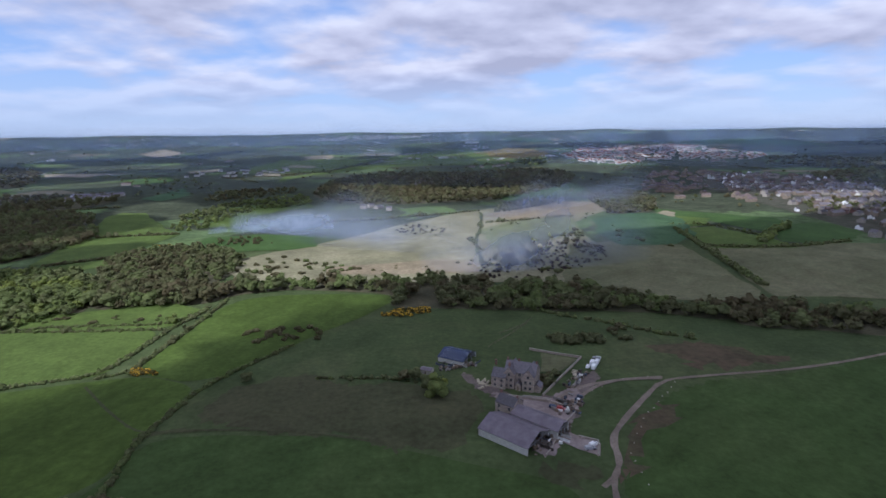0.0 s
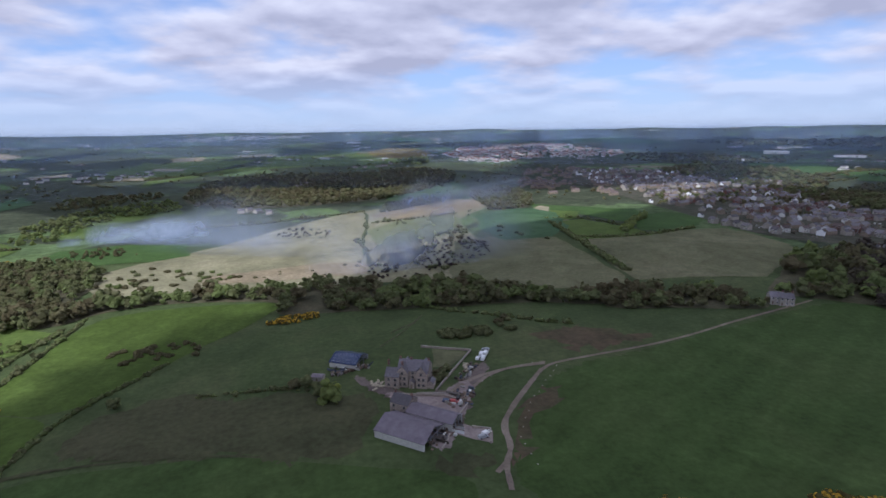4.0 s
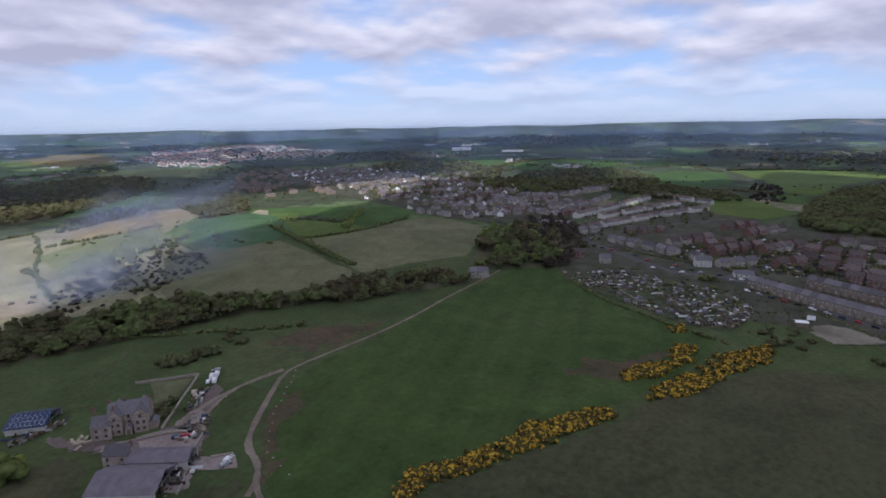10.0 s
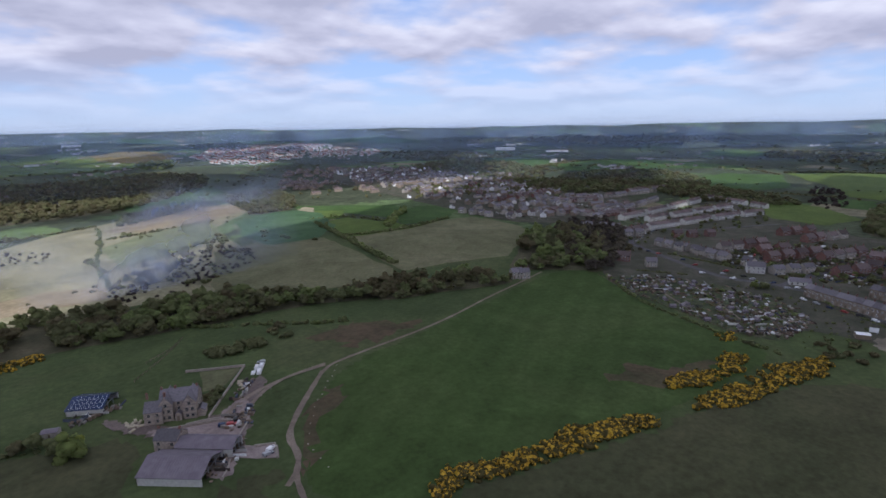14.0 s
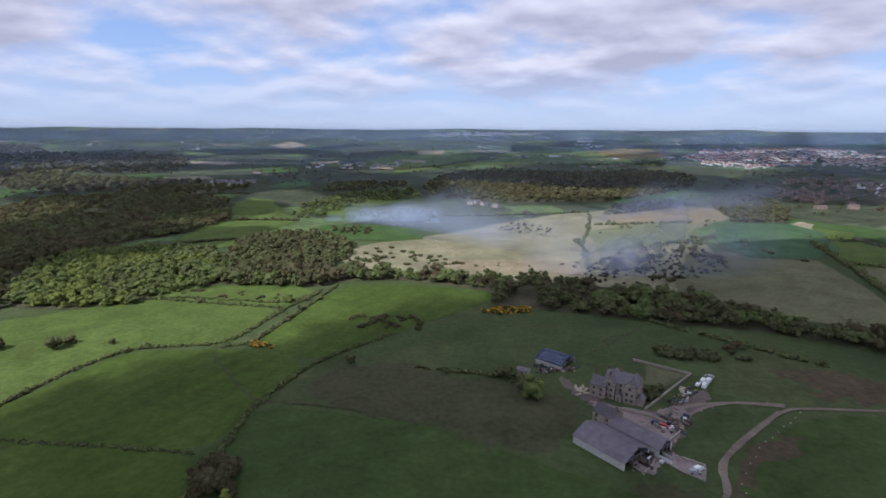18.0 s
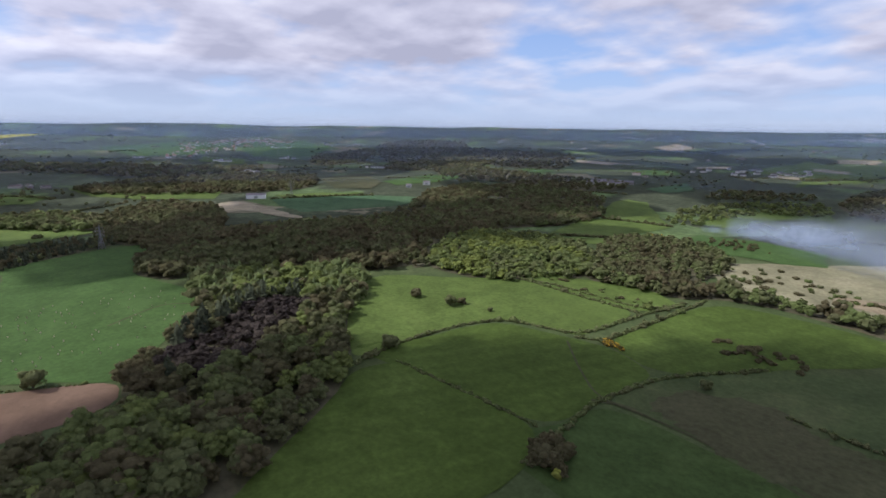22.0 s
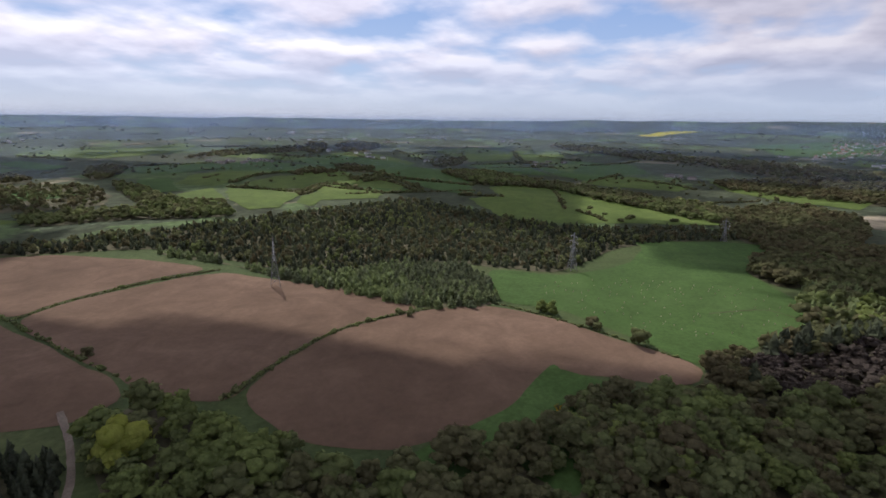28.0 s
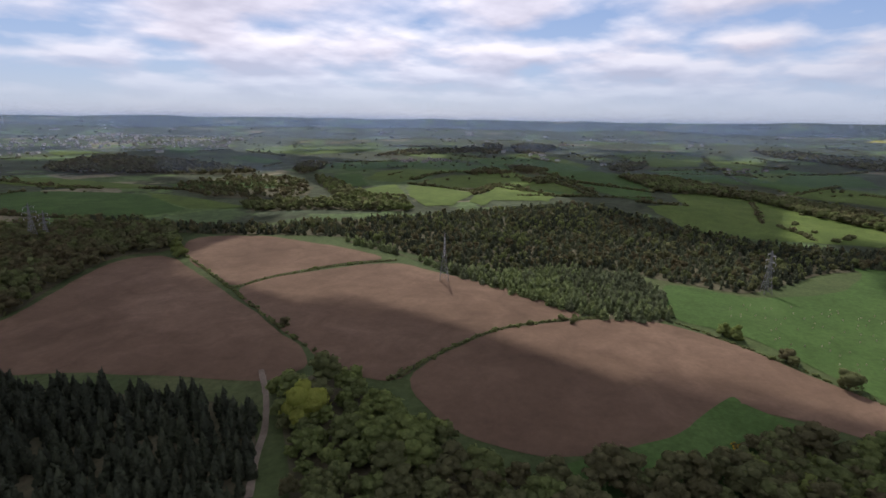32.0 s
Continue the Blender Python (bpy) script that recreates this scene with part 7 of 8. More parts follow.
# ---- distant villages and sheds ----
def far_houses(poly, count, seed, walls, roof, label, size=(8, 14)):
    """Many far-off houses in one mesh: walls and pitched roofs."""
    rng = np.random.default_rng(seed)
    verts, faces, mats = [], [], []
    arr = np.array(poly)
    for x, y in scatter(poly, count, seed, 6):
        w, d = rng.uniform(*size), 8.0
        a = radians(20 * int(rng.integers(0, 4)) + rng.normal() * 6)
        z, e = float(height(x, y)) - 1, rng.uniform(4.5, 6.5)
        b = len(verts)
        for p, q, r in ((-1, -1, 0), (1, -1, 0), (1, 1, 0), (-1, 1, 0), (-1, -1, e), (1, -1, e), (1, 1, e), (-1, 1, e), (-1, 0, e + 2.8), (1, 0, e + 2.8)):
            u, v = p * w / 2, q * d / 2
            verts.append((x + u * math.cos(a) - v * math.sin(a), y + u * math.sin(a) + v * math.cos(a), z + r))
        for f, m in (((0, 1, 5, 4), 0), ((2, 3, 7, 6), 0), ((1, 2, 6, 9, 5), 0), ((3, 0, 4, 8, 7), 0), ((4, 5, 9, 8), 1), ((6, 7, 8, 9), 1)):
            faces.append([b + i for i in f])
            mats.append(m)
    ob = mesh_object("distant_houses", verts, faces, walls)
    ob.data.materials.append(roof)
    ob.data.polygons.foreach_set("material_index", mats)
    return tagged(ob, label, "houses", kind="stuff")


far_houses([(570, 2578), (793, 3103), (1153, 3338), (1399, 3364), (1332, 2767), (1473, 2432), (1207, 2088), (895, 2168), (623, 1877), (506, 1944)], 900, 501, RENDER, REDTILE, "distant hillside village of red-roofed houses", (10, 18))
far_houses([(1153, 3338), (1482, 3388), (1382, 2737), (1063, 2565)], 90, 502, RENDER, SLATE, "distant pale houses on a hill")
far_houses([(662, 1357), (830, 1377), (931, 923), (735, 590), (743, 523), (566, 416), (480, 457), (498, 587), (540, 826)], 170, 503, CREAM, SLATE, "grey houses of a spread-out village")
far_houses([(662, 1357), (830, 1377), (931, 923), (735, 590), (577, 709), (563, 860)], 90, 504, STONE, PANTILE, "brick houses of a spread-out village")
far_houses([(659, 1319), (803, 1220), (890, 882), (747, 574), (582, 437), (504, 480), (535, 658)], 25, 511, RENDER, SLATE, "pale houses among a village")
far_houses([(670, 1142), (773, 1077), (924, 1016), (817, 776), (728, 596), (788, 519), (590, 388), (530, 453), (537, 544), (525, 751)], 150, 512, STONE, SLATE, "dense grey terraces of a village", (9, 26))
far_houses([(681, 1431), (815, 1384), (882, 971), (728, 596), (760, 501), (581, 399), (480, 467), (468, 589), (511, 799)], 60, 513, WHITE, SLATE, "white sheds and porches among houses", (2.5, 5))
far_houses([(557, 1476), (729, 1529), (764, 1298), (510, 873), (420, 937), (395, 1057)], 110, 514, STONE, PANTILE, "purplish brick houses beyond fields", (9, 20))
far_houses([(-1924, 408), (-3015, 733), (-3609, 1265), (-3218, 1470), (-2781, 1235), (-2309, 705)], 160, 505, RENDER, REDTILE, "distant village in a valley")
far_houses([(-145, -2145), (-472, -2552), (-1059, -3167), (-1324, -2245), (-943, -1784), (-647, -1952), (-314, -1730)], 240, 506, RENDER, SLATE, "distant town at the foot of hills")
far_houses([(-1203, 4120), (-846, 4507), (-104, 4692), (-185, 4316), (-787, 4182)], 120, 507, RENDER, SLATE, "far pale town on the horizon", size=(14, 30))
far_houses([(-753, 1548), (-749, 1774), (-525, 1909), (-477, 1607), (-570, 1415)], 22, 508, RENDER, SLATE, "scattered distant farm buildings", size=(8, 18))
far_houses([(-140, 859), (-125, 885), (-87, 877), (-83, 833)], 4, 509, CREAM, SLATE, "far white cottages below a wood")
far_houses([(-1087, -1009), (-1160, -1038), (-1151, -935), (-1084, -899)], 10, 510, CREAM, SLATE, "distant hill farm among trees")


def far_farms(count, seed, walls, roof, label):
    """Farmsteads and hamlets strewn over the distant land, most of them in small clusters."""
    rng = np.random.default_rng(seed)
    verts, faces, mats = [], [], []
    while count > 0:
        a, r = radians(rng.uniform(-92, 178)), math.sqrt(rng.uniform(1250 ** 2, 4700 ** 2))
        for _ in range(int(rng.integers(1, 7))):
            x, y = -math.sin(a) * r + rng.normal() * 22, math.cos(a) * r + rng.normal() * 22
            w, d, e = rng.uniform(8, 22), rng.uniform(6, 10), rng.uniform(3, 6)
            t, z, b = rng.uniform(0, 3.1), float(height(x, y)) - 1, len(verts)
            for p, q, s in ((-1, -1, 0), (1, -1, 0), (1, 1, 0), (-1, 1, 0), (-1, -1, e), (1, -1, e), (1, 1, e), (-1, 1, e), (-1, 0, e + 2.5), (1, 0, e + 2.5)):
                u, v = p * w / 2, q * d / 2
                verts.append((x + u * math.cos(t) - v * math.sin(t), y + u * math.sin(t) + v * math.cos(t), z + s))
            for f, m in (((0, 1, 5, 4), 0), ((2, 3, 7, 6), 0), ((1, 2, 6, 9, 5), 0), ((3, 0, 4, 8, 7), 0), ((4, 5, 9, 8), 1), ((6, 7, 8, 9), 1)):
                faces.append([b + k for k in f])
                mats.append(m)
            count -= 1
    ob = mesh_object("distant_farms", verts, faces, walls)
    ob.data.materials.append(roof)
    ob.data.polygons.foreach_set("material_index", mats)
    return tagged(ob, label, "farms", kind="stuff")


far_farms(420, 521, RENDER, SLATE, "scattered pale farmsteads on distant land")
far_farms(420, 522, CREAM, PANTILE, "scattered stone farmsteads on distant land")


def long_shed(p, length, turn, tall, material, label):
    ob = tagged(new("warehouse"), label, "warehouse")
    part("wall", gabled(length, 18, -2, tall, tall + 2), material, ob)
    part("roof", pitched(length, 18, tall, tall + 2.1, 0.3), SHEETING if tall < 9 else WHITE, ob)
    part("door", block((-3, 3, -9.1, -8.9, 0, tall * 0.7)), GALV, ob)
    ob.matrix_basis = stand(*p, turn)
    return ob


for spot, length, turn, tall, mat, label in (((1832, 1890), 90, -52, 9.5, WHITE, "large pale blue-grey warehouse far off"), ((1790, 1531), 90, -50, 5, WHITE, "long low white factory shed"), ((203, 3662), 90, 0, 8, WHITE, "long white shed on a ridge"), ((-918, 340), 32, 65, 6, WHITE, "white-roofed farm sheds beside a field"), ((-900, 701), 14, 50, 5, WHITE, "white farm building beyond woods"), ((-889, 646), 10, 50, 4, WHITE, "small white farm building"), ((-655, 990), 80, 30, 4, WHITE, "long pale polytunnel shed"), ((-673, 1028), 70, 20, 4, WHITE, "long pale glasshouse among fields"), ((7, 2299), 40, 0, 5, WHITE, "white farm sheds in green fields"), ((-655, 1024), 80, 30, 4, CREAM, "pale roofed sheds far off"), ((1199, 820), 30, -45, 5, WHITE, "white farm buildings before woods")):
    long_shed(spot, length, turn, tall, mat, label)

# ---- more woods and hedges ----
# valley and ridge to the north
wood([(-267, 1041), (-275, 1406), (-175, 1596), (-25, 1560), (128, 1535), (253, 1686), (377, 1594), (317, 1277), (202, 1106), (103, 972), (25, 934), (-70, 915), (-173, 942)], "dark bare wood along a ridge", tall=(8, 12), tint=(0.0, 0.25), spacing=10, seed=12, leaf=LEAVES)
wood([(69, 766), (103, 886), (198, 979), (193, 901), (111, 801)], "dark scrub below a wood", tall=(5, 9), tint=(0.0, 0.35), spacing=8, seed=41)
wood([(271, 1016), (376, 1114), (392, 967), (313, 788), (239, 754), (254, 877)], "dark trees below village houses", tall=(7, 11), tint=(0.0, 0.3), spacing=10, seed=46, gap=0.1)
wood([(-61, 637), (-48, 684), (-15, 673), (13, 655), (-7, 608), (-45, 604)], "purplish thorn scrub on a heath", tall=(2, 4), tint=(0.0, 0.2), spacing=8, seed=47, gap=0.25, floor=False, leaf=BARE)
wood([(-391, 803), (-362, 931), (-307, 1037), (-255, 1017), (-223, 910), (-296, 863), (-313, 756), (-308, 664), (-341, 648)], "yellow-green scrub and young trees", tall=(5, 9), tint=(0.35, 0.75), spacing=10, seed=48, gap=0.15, floor=False)
wood([(-272, 586), (-242, 618), (-173, 581), (-203, 551)], "dark thicket beside a bonfire", tall=(3, 6), tint=(0.0, 0.3), spacing=9, seed=148, gap=0.2, floor=False)
wood([(-824, 769), (-751, 868), (-539, 812), (-471, 721), (-585, 671), (-728, 676)], "brownish hillside wood", tall=(7, 10), tint=(0.05, 0.4), spacing=9, seed=50)
wood([(-1262, 1023), (-1137, 1100), (-862, 1016), (-638, 1048), (-581, 953), (-604, 844), (-818, 874), (-974, 785)], "dark wood across a valley", tall=(8, 12), tint=(0.0, 0.3), spacing=11, seed=51)
wood([(-2120, 1877), (-1819, 1799), (-1516, 2029), (-962, 1282), (-1104, 1186), (-1388, 1221)], "dark far forest in a valley", tall=(9, 12), tint=(0.0, 0.25), spacing=12, seed=53)
wood([(-457, 1109), (-359, 1170), (-290, 1132), (-356, 974), (-424, 919)], "dark copse on a slope", tall=(7, 10), tint=(0.0, 0.35), spacing=11, seed=149, floor=False)
wood([(815, 3769), (1087, 3604), (1351, 3330), (1095, 2810), (918, 3034), (676, 3180)], "dark wood behind a hillside village", tall=(10, 14), tint=(0.0, 0.3), spacing=10, seed=150, floor=False)
wood([(271, 2083), (439, 2353), (356, 1810), (264, 1757)], "green copse below gorse", tall=(8, 12), tint=(0.2, 0.6), spacing=9, seed=151, floor=False)
hedge([(-448, 1518), (-375, 1644), (-334, 1808), (-285, 2088)], "dark hedge along far fields", seed=200, tall=(1.8, 3.4), gap=0, tint=(0.0, 0.45))
hedge([(-262, 2003), (-57, 2078), (151, 2084), (264, 2026)], "dark hedge along far fields", seed=201, tall=(1.8, 3.4), gap=0, tint=(0.0, 0.45))
hedge([(-178, 724), (-95, 741), (-18, 769), (55, 799)], "dark hedge along far fields", seed=202, tall=(1.8, 3.4), gap=0, tint=(0.0, 0.45))
hedge([(57, 694), (113, 710), (184, 748)], "broken line of thorn bushes", seed=203, tall=(1.8, 3.4), gap=0.35, tint=(0.0, 0.45))
hedge([(248, 783), (335, 827)], "dark hedge along far fields", seed=204, tall=(1.8, 3.4), gap=0, tint=(0.0, 0.45))
hedge([(31, 599), (35, 558), (42, 530)], "broken line of thorn bushes", seed=205, tall=(1.8, 3.4), gap=0.35, tint=(0.0, 0.45))
hedge([(-420, 635), (-378, 641), (-327, 645)], "dark hedge along far fields", seed=206, tall=(1.8, 3.4), gap=0, tint=(0.0, 0.45))
hedge([(-380, 494), (-346, 515), (-314, 524)], "dark hedge along far fields", seed=207, tall=(1.8, 3.4), gap=0, tint=(0.0, 0.45))
# hill country to the south-west
wood([(-2290, -466), (-2343, -226), (-1883, 53), (-1691, 225), (-1565, 443), (-1498, 586), (-1312, 508), (-1341, 237), (-1478, 135), (-1712, -59), (-2051, -282)], "dark wood across distant hills", tall=(9, 13), tint=(0.0, 0.3), spacing=9, seed=160)
wood([(-1195, 91), (-1304, 230), (-1294, 409), (-1199, 604), (-996, 488), (-995, 334), (-1028, 183), (-1053, 114)], "dark plantation on a rise", tall=(9, 12), tint=(0.0, 0.25), spacing=9, seed=161)
wood([(-2042, -1277), (-2020, -1127), (-1733, -935), (-1632, -1025), (-1700, -1112)], "dark far plantation", tall=(9, 13), tint=(0.0, 0.2), spacing=9, seed=162)
wood([(-1930, -1413), (-1871, -1245), (-1386, -964), (-1415, -1042)], "dark far plantation", tall=(9, 13), tint=(0.0, 0.2), spacing=9, seed=163)
wood([(-1073, -709), (-1131, -682), (-1004, -552), (-941, -541), (-946, -607)], "dark copse between fields", tall=(7, 11), tint=(0.0, 0.35), spacing=9, seed=164)
wood([(-851, -540), (-899, -518), (-923, -496), (-856, -460), (-805, -480)], "dark copse among bright fields", tall=(7, 11), tint=(0.05, 0.4), spacing=9, seed=165)
wood([(-1379, -580), (-1549, -560), (-1408, -485), (-1207, -472), (-1123, -474)], "dark copse in a valley", tall=(8, 12), tint=(0.0, 0.3), spacing=9, seed=166)
wood([(-1034, -434), (-1115, -361), (-1038, -252), (-973, -136), (-899, -31), (-858, 61), (-831, 104), (-711, 83), (-762, 22), (-821, -81), (-917, -166), (-905, -239), (-882, -287), (-989, -379)], "grey birch wood between bright fields", tall=(9, 13), tint=(0.1, 0.55), spacing=7.5, seed=167)
wood([(-860, 100), (-926, 185), (-885, 254), (-732, 232), (-614, 179), (-597, 121), (-653, 97)], "brown-leaved wood beside fields", tall=(8, 12), tint=(0.0, 0.3), spacing=8, seed=168)
wood([(-815, 638), (-838, 779), (-729, 743), (-629, 591), (-639, 475), (-627, 409), (-654, 486)], "dark wood beyond a crop field", tall=(8, 12), tint=(0.0, 0.35), spacing=9, seed=169)
wood([(-2002, 977), (-2344, 1502), (-1659, 1052), (-1448, 774), (-1501, 719)], "dark far wood", tall=(9, 13), tint=(0.0, 0.25), spacing=9, seed=170)
wood([(-2808, 1796), (-2977, 2400), (-2512, 2281), (-1656, 1515), (-1396, 1045), (-1506, 990)], "dark far forest", tall=(9, 13), tint=(0.0, 0.25), spacing=10, seed=171)
wood([(-1418, 933), (-1532, 1250), (-1333, 1305), (-1139, 1092), (-1146, 887), (-1247, 823)], "dark wood on a far slope", tall=(9, 13), tint=(0.0, 0.25), spacing=10, seed=172)
hedge([(-778, -529), (-768, -491), (-740, -444), (-722, -398)], "dark hedgerow between hill fields", seed=220, tall=(2.0, 4.5), tint=(0.0, 0.45), gap=0.05)
hedge([(-722, -394), (-732, -366), (-772, -347)], "dark hedgerow between hill fields", seed=221, tall=(2.0, 4.5), tint=(0.0, 0.45), gap=0.05)
hedge([(-836, -475), (-901, -466), (-782, -351)], "dark hedgerow between hill fields", seed=222, tall=(2.0, 4.5), tint=(0.0, 0.45), gap=0.05)
hedge([(-1011, -631), (-967, -538), (-902, -457), (-889, -397), (-874, -302)], "dark hedgerow between hill fields", seed=223, tall=(2.0, 4.5), tint=(0.0, 0.45), gap=0.05)
hedge([(-874, -302), (-937, -303)], "dark hedgerow between hill fields", seed=224, tall=(2.0, 4.5), tint=(0.0, 0.45), gap=0.05)
hedge([(-1467, -924), (-1348, -784), (-1307, -709)], "dark hedgerow between hill fields", seed=225, tall=(2.0, 4.5), tint=(0.0, 0.45), gap=0.05)
hedge([(-651, -490), (-676, -488), (-768, -531)], "dark hedgerow between hill fields", seed=226, tall=(2.0, 4.5), tint=(0.0, 0.45), gap=0.05)
hedge([(-1303, -447), (-1354, -396), (-1486, -358)], "dark hedgerow between hill fields", seed=227, tall=(2.0, 4.5), tint=(0.0, 0.45), gap=0.05)
hedge([(-1992, -518), (-1486, -358), (-1275, -229)], "dark hedgerow between hill fields", seed=228, tall=(2.0, 4.5), tint=(0.0, 0.45), gap=0.05)
hedge([(-1682, -301), (-1623, -224)], "dark hedgerow between hill fields", seed=229, tall=(2.0, 4.5), tint=(0.0, 0.45), gap=0.05)
hedge([(-1419, -196), (-1496, -130), (-1653, -57)], "dark hedgerow between hill fields", seed=230, tall=(2.0, 4.5), tint=(0.0, 0.45), gap=0.05)
hedge([(-1058, -125), (-1157, -101), (-1240, -79)], "dark hedgerow between hill fields", seed=231, tall=(2.0, 4.5), tint=(0.0, 0.45), gap=0.05)
hedge([(-1134, -39), (-1108, 20), (-1042, 63)], "dark hedgerow between hill fields", seed=232, tall=(2.0, 4.5), tint=(0.0, 0.45), gap=0.05)
hedge([(-710, -96), (-681, -67), (-659, -54)], "dark hedgerow between hill fields", seed=233, tall=(2.0, 4.5), tint=(0.0, 0.45), gap=0.05)
hedge([(-751, -275), (-760, -241), (-769, -215)], "dark hedgerow between hill fields", seed=234, tall=(2.0, 4.5), tint=(0.0, 0.45), gap=0.05)
hedge([(-892, 355), (-864, 440), (-820, 511)], "dark hedgerow between hill fields", seed=235, tall=(2.0, 4.5), tint=(0.0, 0.45), gap=0.05)
# hill country to the south
wood([(-299, -1351), (-474, -1641), (-558, -1688), (-636, -1413), (-628, -1095), (-583, -987), (-484, -1081), (-341, -1192)], "large dark far forest", tall=(9, 13), tint=(0.0, 0.2), spacing=9, seed=180)
wood([(-810, -1187), (-910, -1161), (-680, -917), (-627, -920)], "dark far copse", tall=(8, 12), tint=(0.0, 0.3), spacing=9, seed=181)
wood([(-1048, -1172), (-1317, -1332), (-1423, -1271), (-1676, -1145), (-1518, -1075), (-1251, -1117), (-1163, -1202)], "dark far wood", tall=(8, 12), tint=(0.0, 0.25), spacing=9, seed=182)
wood([(-1854, -1220), (-2102, -1241), (-1776, -980), (-1597, -923), (-1548, -995)], "dark far plantation", tall=(9, 13), tint=(0.0, 0.2), spacing=9, seed=183)
wood([(-366, -674), (-419, -621), (-464, -580), (-505, -511), (-500, -480), (-442, -488), (-407, -555), (-345, -597)], "grey birches along a forest", tall=(8, 12), tint=(0.1, 0.5), spacing=8, seed=184)
wood([(-621, -856), (-593, -740), (-513, -589), (-516, -501), (-484, -452), (-440, -495), (-479, -609)], "pale budding birches beside fields", tall=(8, 12), tint=(0.2, 0.6), spacing=8, seed=185)
wood([(-396, -952), (-561, -981), (-591, -836), (-470, -639), (-394, -694), (-361, -759)], "brown far scrub wood", tall=(6, 10), tint=(0.0, 0.4), spacing=11, seed=186, gap=0.2)
wood([(-872, -684), (-969, -697), (-947, -595), (-883, -607)], "dark copse on a far hill", tall=(7, 10), tint=(0.0, 0.3), spacing=8, seed=187, floor=False)
hedge([(-666, -644), (-672, -587), (-673, -514)], "dark hedgerow between hill fields", seed=240, tall=(2.0, 4.5), tint=(0.0, 0.45), gap=0.05)
hedge([(-663, -506), (-701, -514), (-745, -530)], "dark hedgerow between hill fields", seed=241, tall=(2.0, 4.5), tint=(0.0, 0.45), gap=0.05)
hedge([(-761, -536), (-734, -481), (-734, -416)], "dark hedgerow between hill fields", seed=242, tall=(2.0, 4.5), tint=(0.0, 0.45), gap=0.05)
hedge([(-714, -679), (-824, -720), (-902, -708), (-858, -641)], "dark hedgerow between hill fields", seed=243, tall=(2.0, 4.5), tint=(0.0, 0.45), gap=0.05)
hedge([(-869, -497), (-842, -436), (-764, -355)], "dark hedgerow between hill fields", seed=244, tall=(2.0, 4.5), tint=(0.0, 0.45), gap=0.05)
hedge([(-207, -1171), (-222, -1095), (-248, -1014), (-291, -949)], "dark hedgerow between hill fields", seed=245, tall=(2.0, 4.5), tint=(0.0, 0.45), gap=0.05)
hedge([(-166, -960), (-198, -985)], "dark hedgerow between hill fields", seed=246, tall=(2.0, 4.5), tint=(0.0, 0.45), gap=0.05)
hedge([(-336, -916), (-382, -860), (-376, -771)], "dark hedgerow between hill fields", seed=247, tall=(2.0, 4.5), tint=(0.0, 0.45), gap=0.05)
hedge([(-134, -794), (-166, -745), (-205, -701)], "dark hedgerow between hill fields", seed=248, tall=(2.0, 4.5), tint=(0.0, 0.45), gap=0.05)
hedge([(-901, -1145), (-949, -1065), (-1054, -1019)], "dark hedgerow between hill fields", seed=249, tall=(2.0, 4.5), tint=(0.0, 0.45), gap=0.05)
hedge([(-1282, -1052), (-1260, -908)], "dark hedgerow between hill fields", seed=250, tall=(2.0, 4.5), tint=(0.0, 0.45), gap=0.05)
hedge([(-734, -759), (-798, -788)], "dark hedgerow between hill fields", seed=251, tall=(2.0, 4.5), tint=(0.0, 0.45), gap=0.05)
hedge([(-937, -1628), (-948, -1514), (-924, -1409)], "dark hedgerow between hill fields", seed=252, tall=(2.0, 4.5), tint=(0.0, 0.45), gap=0.05)
hedge([(-517, -595), (-553, -560), (-545, -531)], "dark hedgerow between hill fields", seed=253, tall=(2.0, 4.5), tint=(0.0, 0.45), gap=0.05)
# land beyond the village
wood([(1149, 372), (1234, 361), (1008, 269), (897, 250), (895, 288)], "purplish bare copse in pasture", tall=(5, 9), tint=(0.0, 0.25), spacing=11, seed=190, gap=0.25, floor=False, leaf=BARE)
wood([(864, 508), (1052, 542), (1019, 443), (964, 340), (888, 294), (854, 343), (818, 420)], "bare trees behind white terraces", tall=(7, 11), tint=(0.0, 0.35), spacing=10, seed=191, gap=0.15, floor=False)
wood([(2105, 2913), (2475, 2660), (3211, 2274), (3494, 1435), (2772, 1252), (2232, 1793), (2274, 2445)], "dark wood on a far ridge", tall=(10, 15), tint=(0.0, 0.2), spacing=11, seed=192, floor=False)
wood([(2292, 937), (2302, 529), (2093, 233), (1749, 192), (1737, 396), (1805, 699)], "dark far woods", tall=(9, 13), tint=(0.0, 0.25), spacing=11, seed=193, gap=0.1, floor=False)
wood([(1388, 2293), (1522, 1937), (1612, 1595), (1376, 1420), (1101, 1465), (1107, 1833)], "dark far copses", tall=(8, 12), tint=(0.0, 0.3), spacing=11, seed=194, gap=0.15, floor=False)
hedge([(1030, 978), (1299, 1087), (1516, 1071)], "dark hedgerow beyond the village", seed=260, tall=(2.5, 5), tint=(0.0, 0.4))
hedge([(1119, 843), (1213, 785), (1245, 705)], "dark hedgerow beyond the village", seed=261, tall=(2.5, 5), tint=(0.0, 0.4))
hedge([(1418, 512), (1515, 417), (1579, 264)], "dark hedgerow beyond the village", seed=262, tall=(2.5, 5), tint=(0.0, 0.4))
hedge([(1018, 1133), (1022, 1013), (1065, 950)], "dark hedgerow beyond the village", seed=263, tall=(2.5, 5), tint=(0.0, 0.4))
wood([(680, 169), (933, 221), (1142, 220), (1312, 139), (1313, 36), (742, 13), (696, 67), (666, 123)], "dark mixed wood behind village houses", tall=(9, 13), tint=(0.1, 0.5), spacing=8, wide=1.3, seed=40)
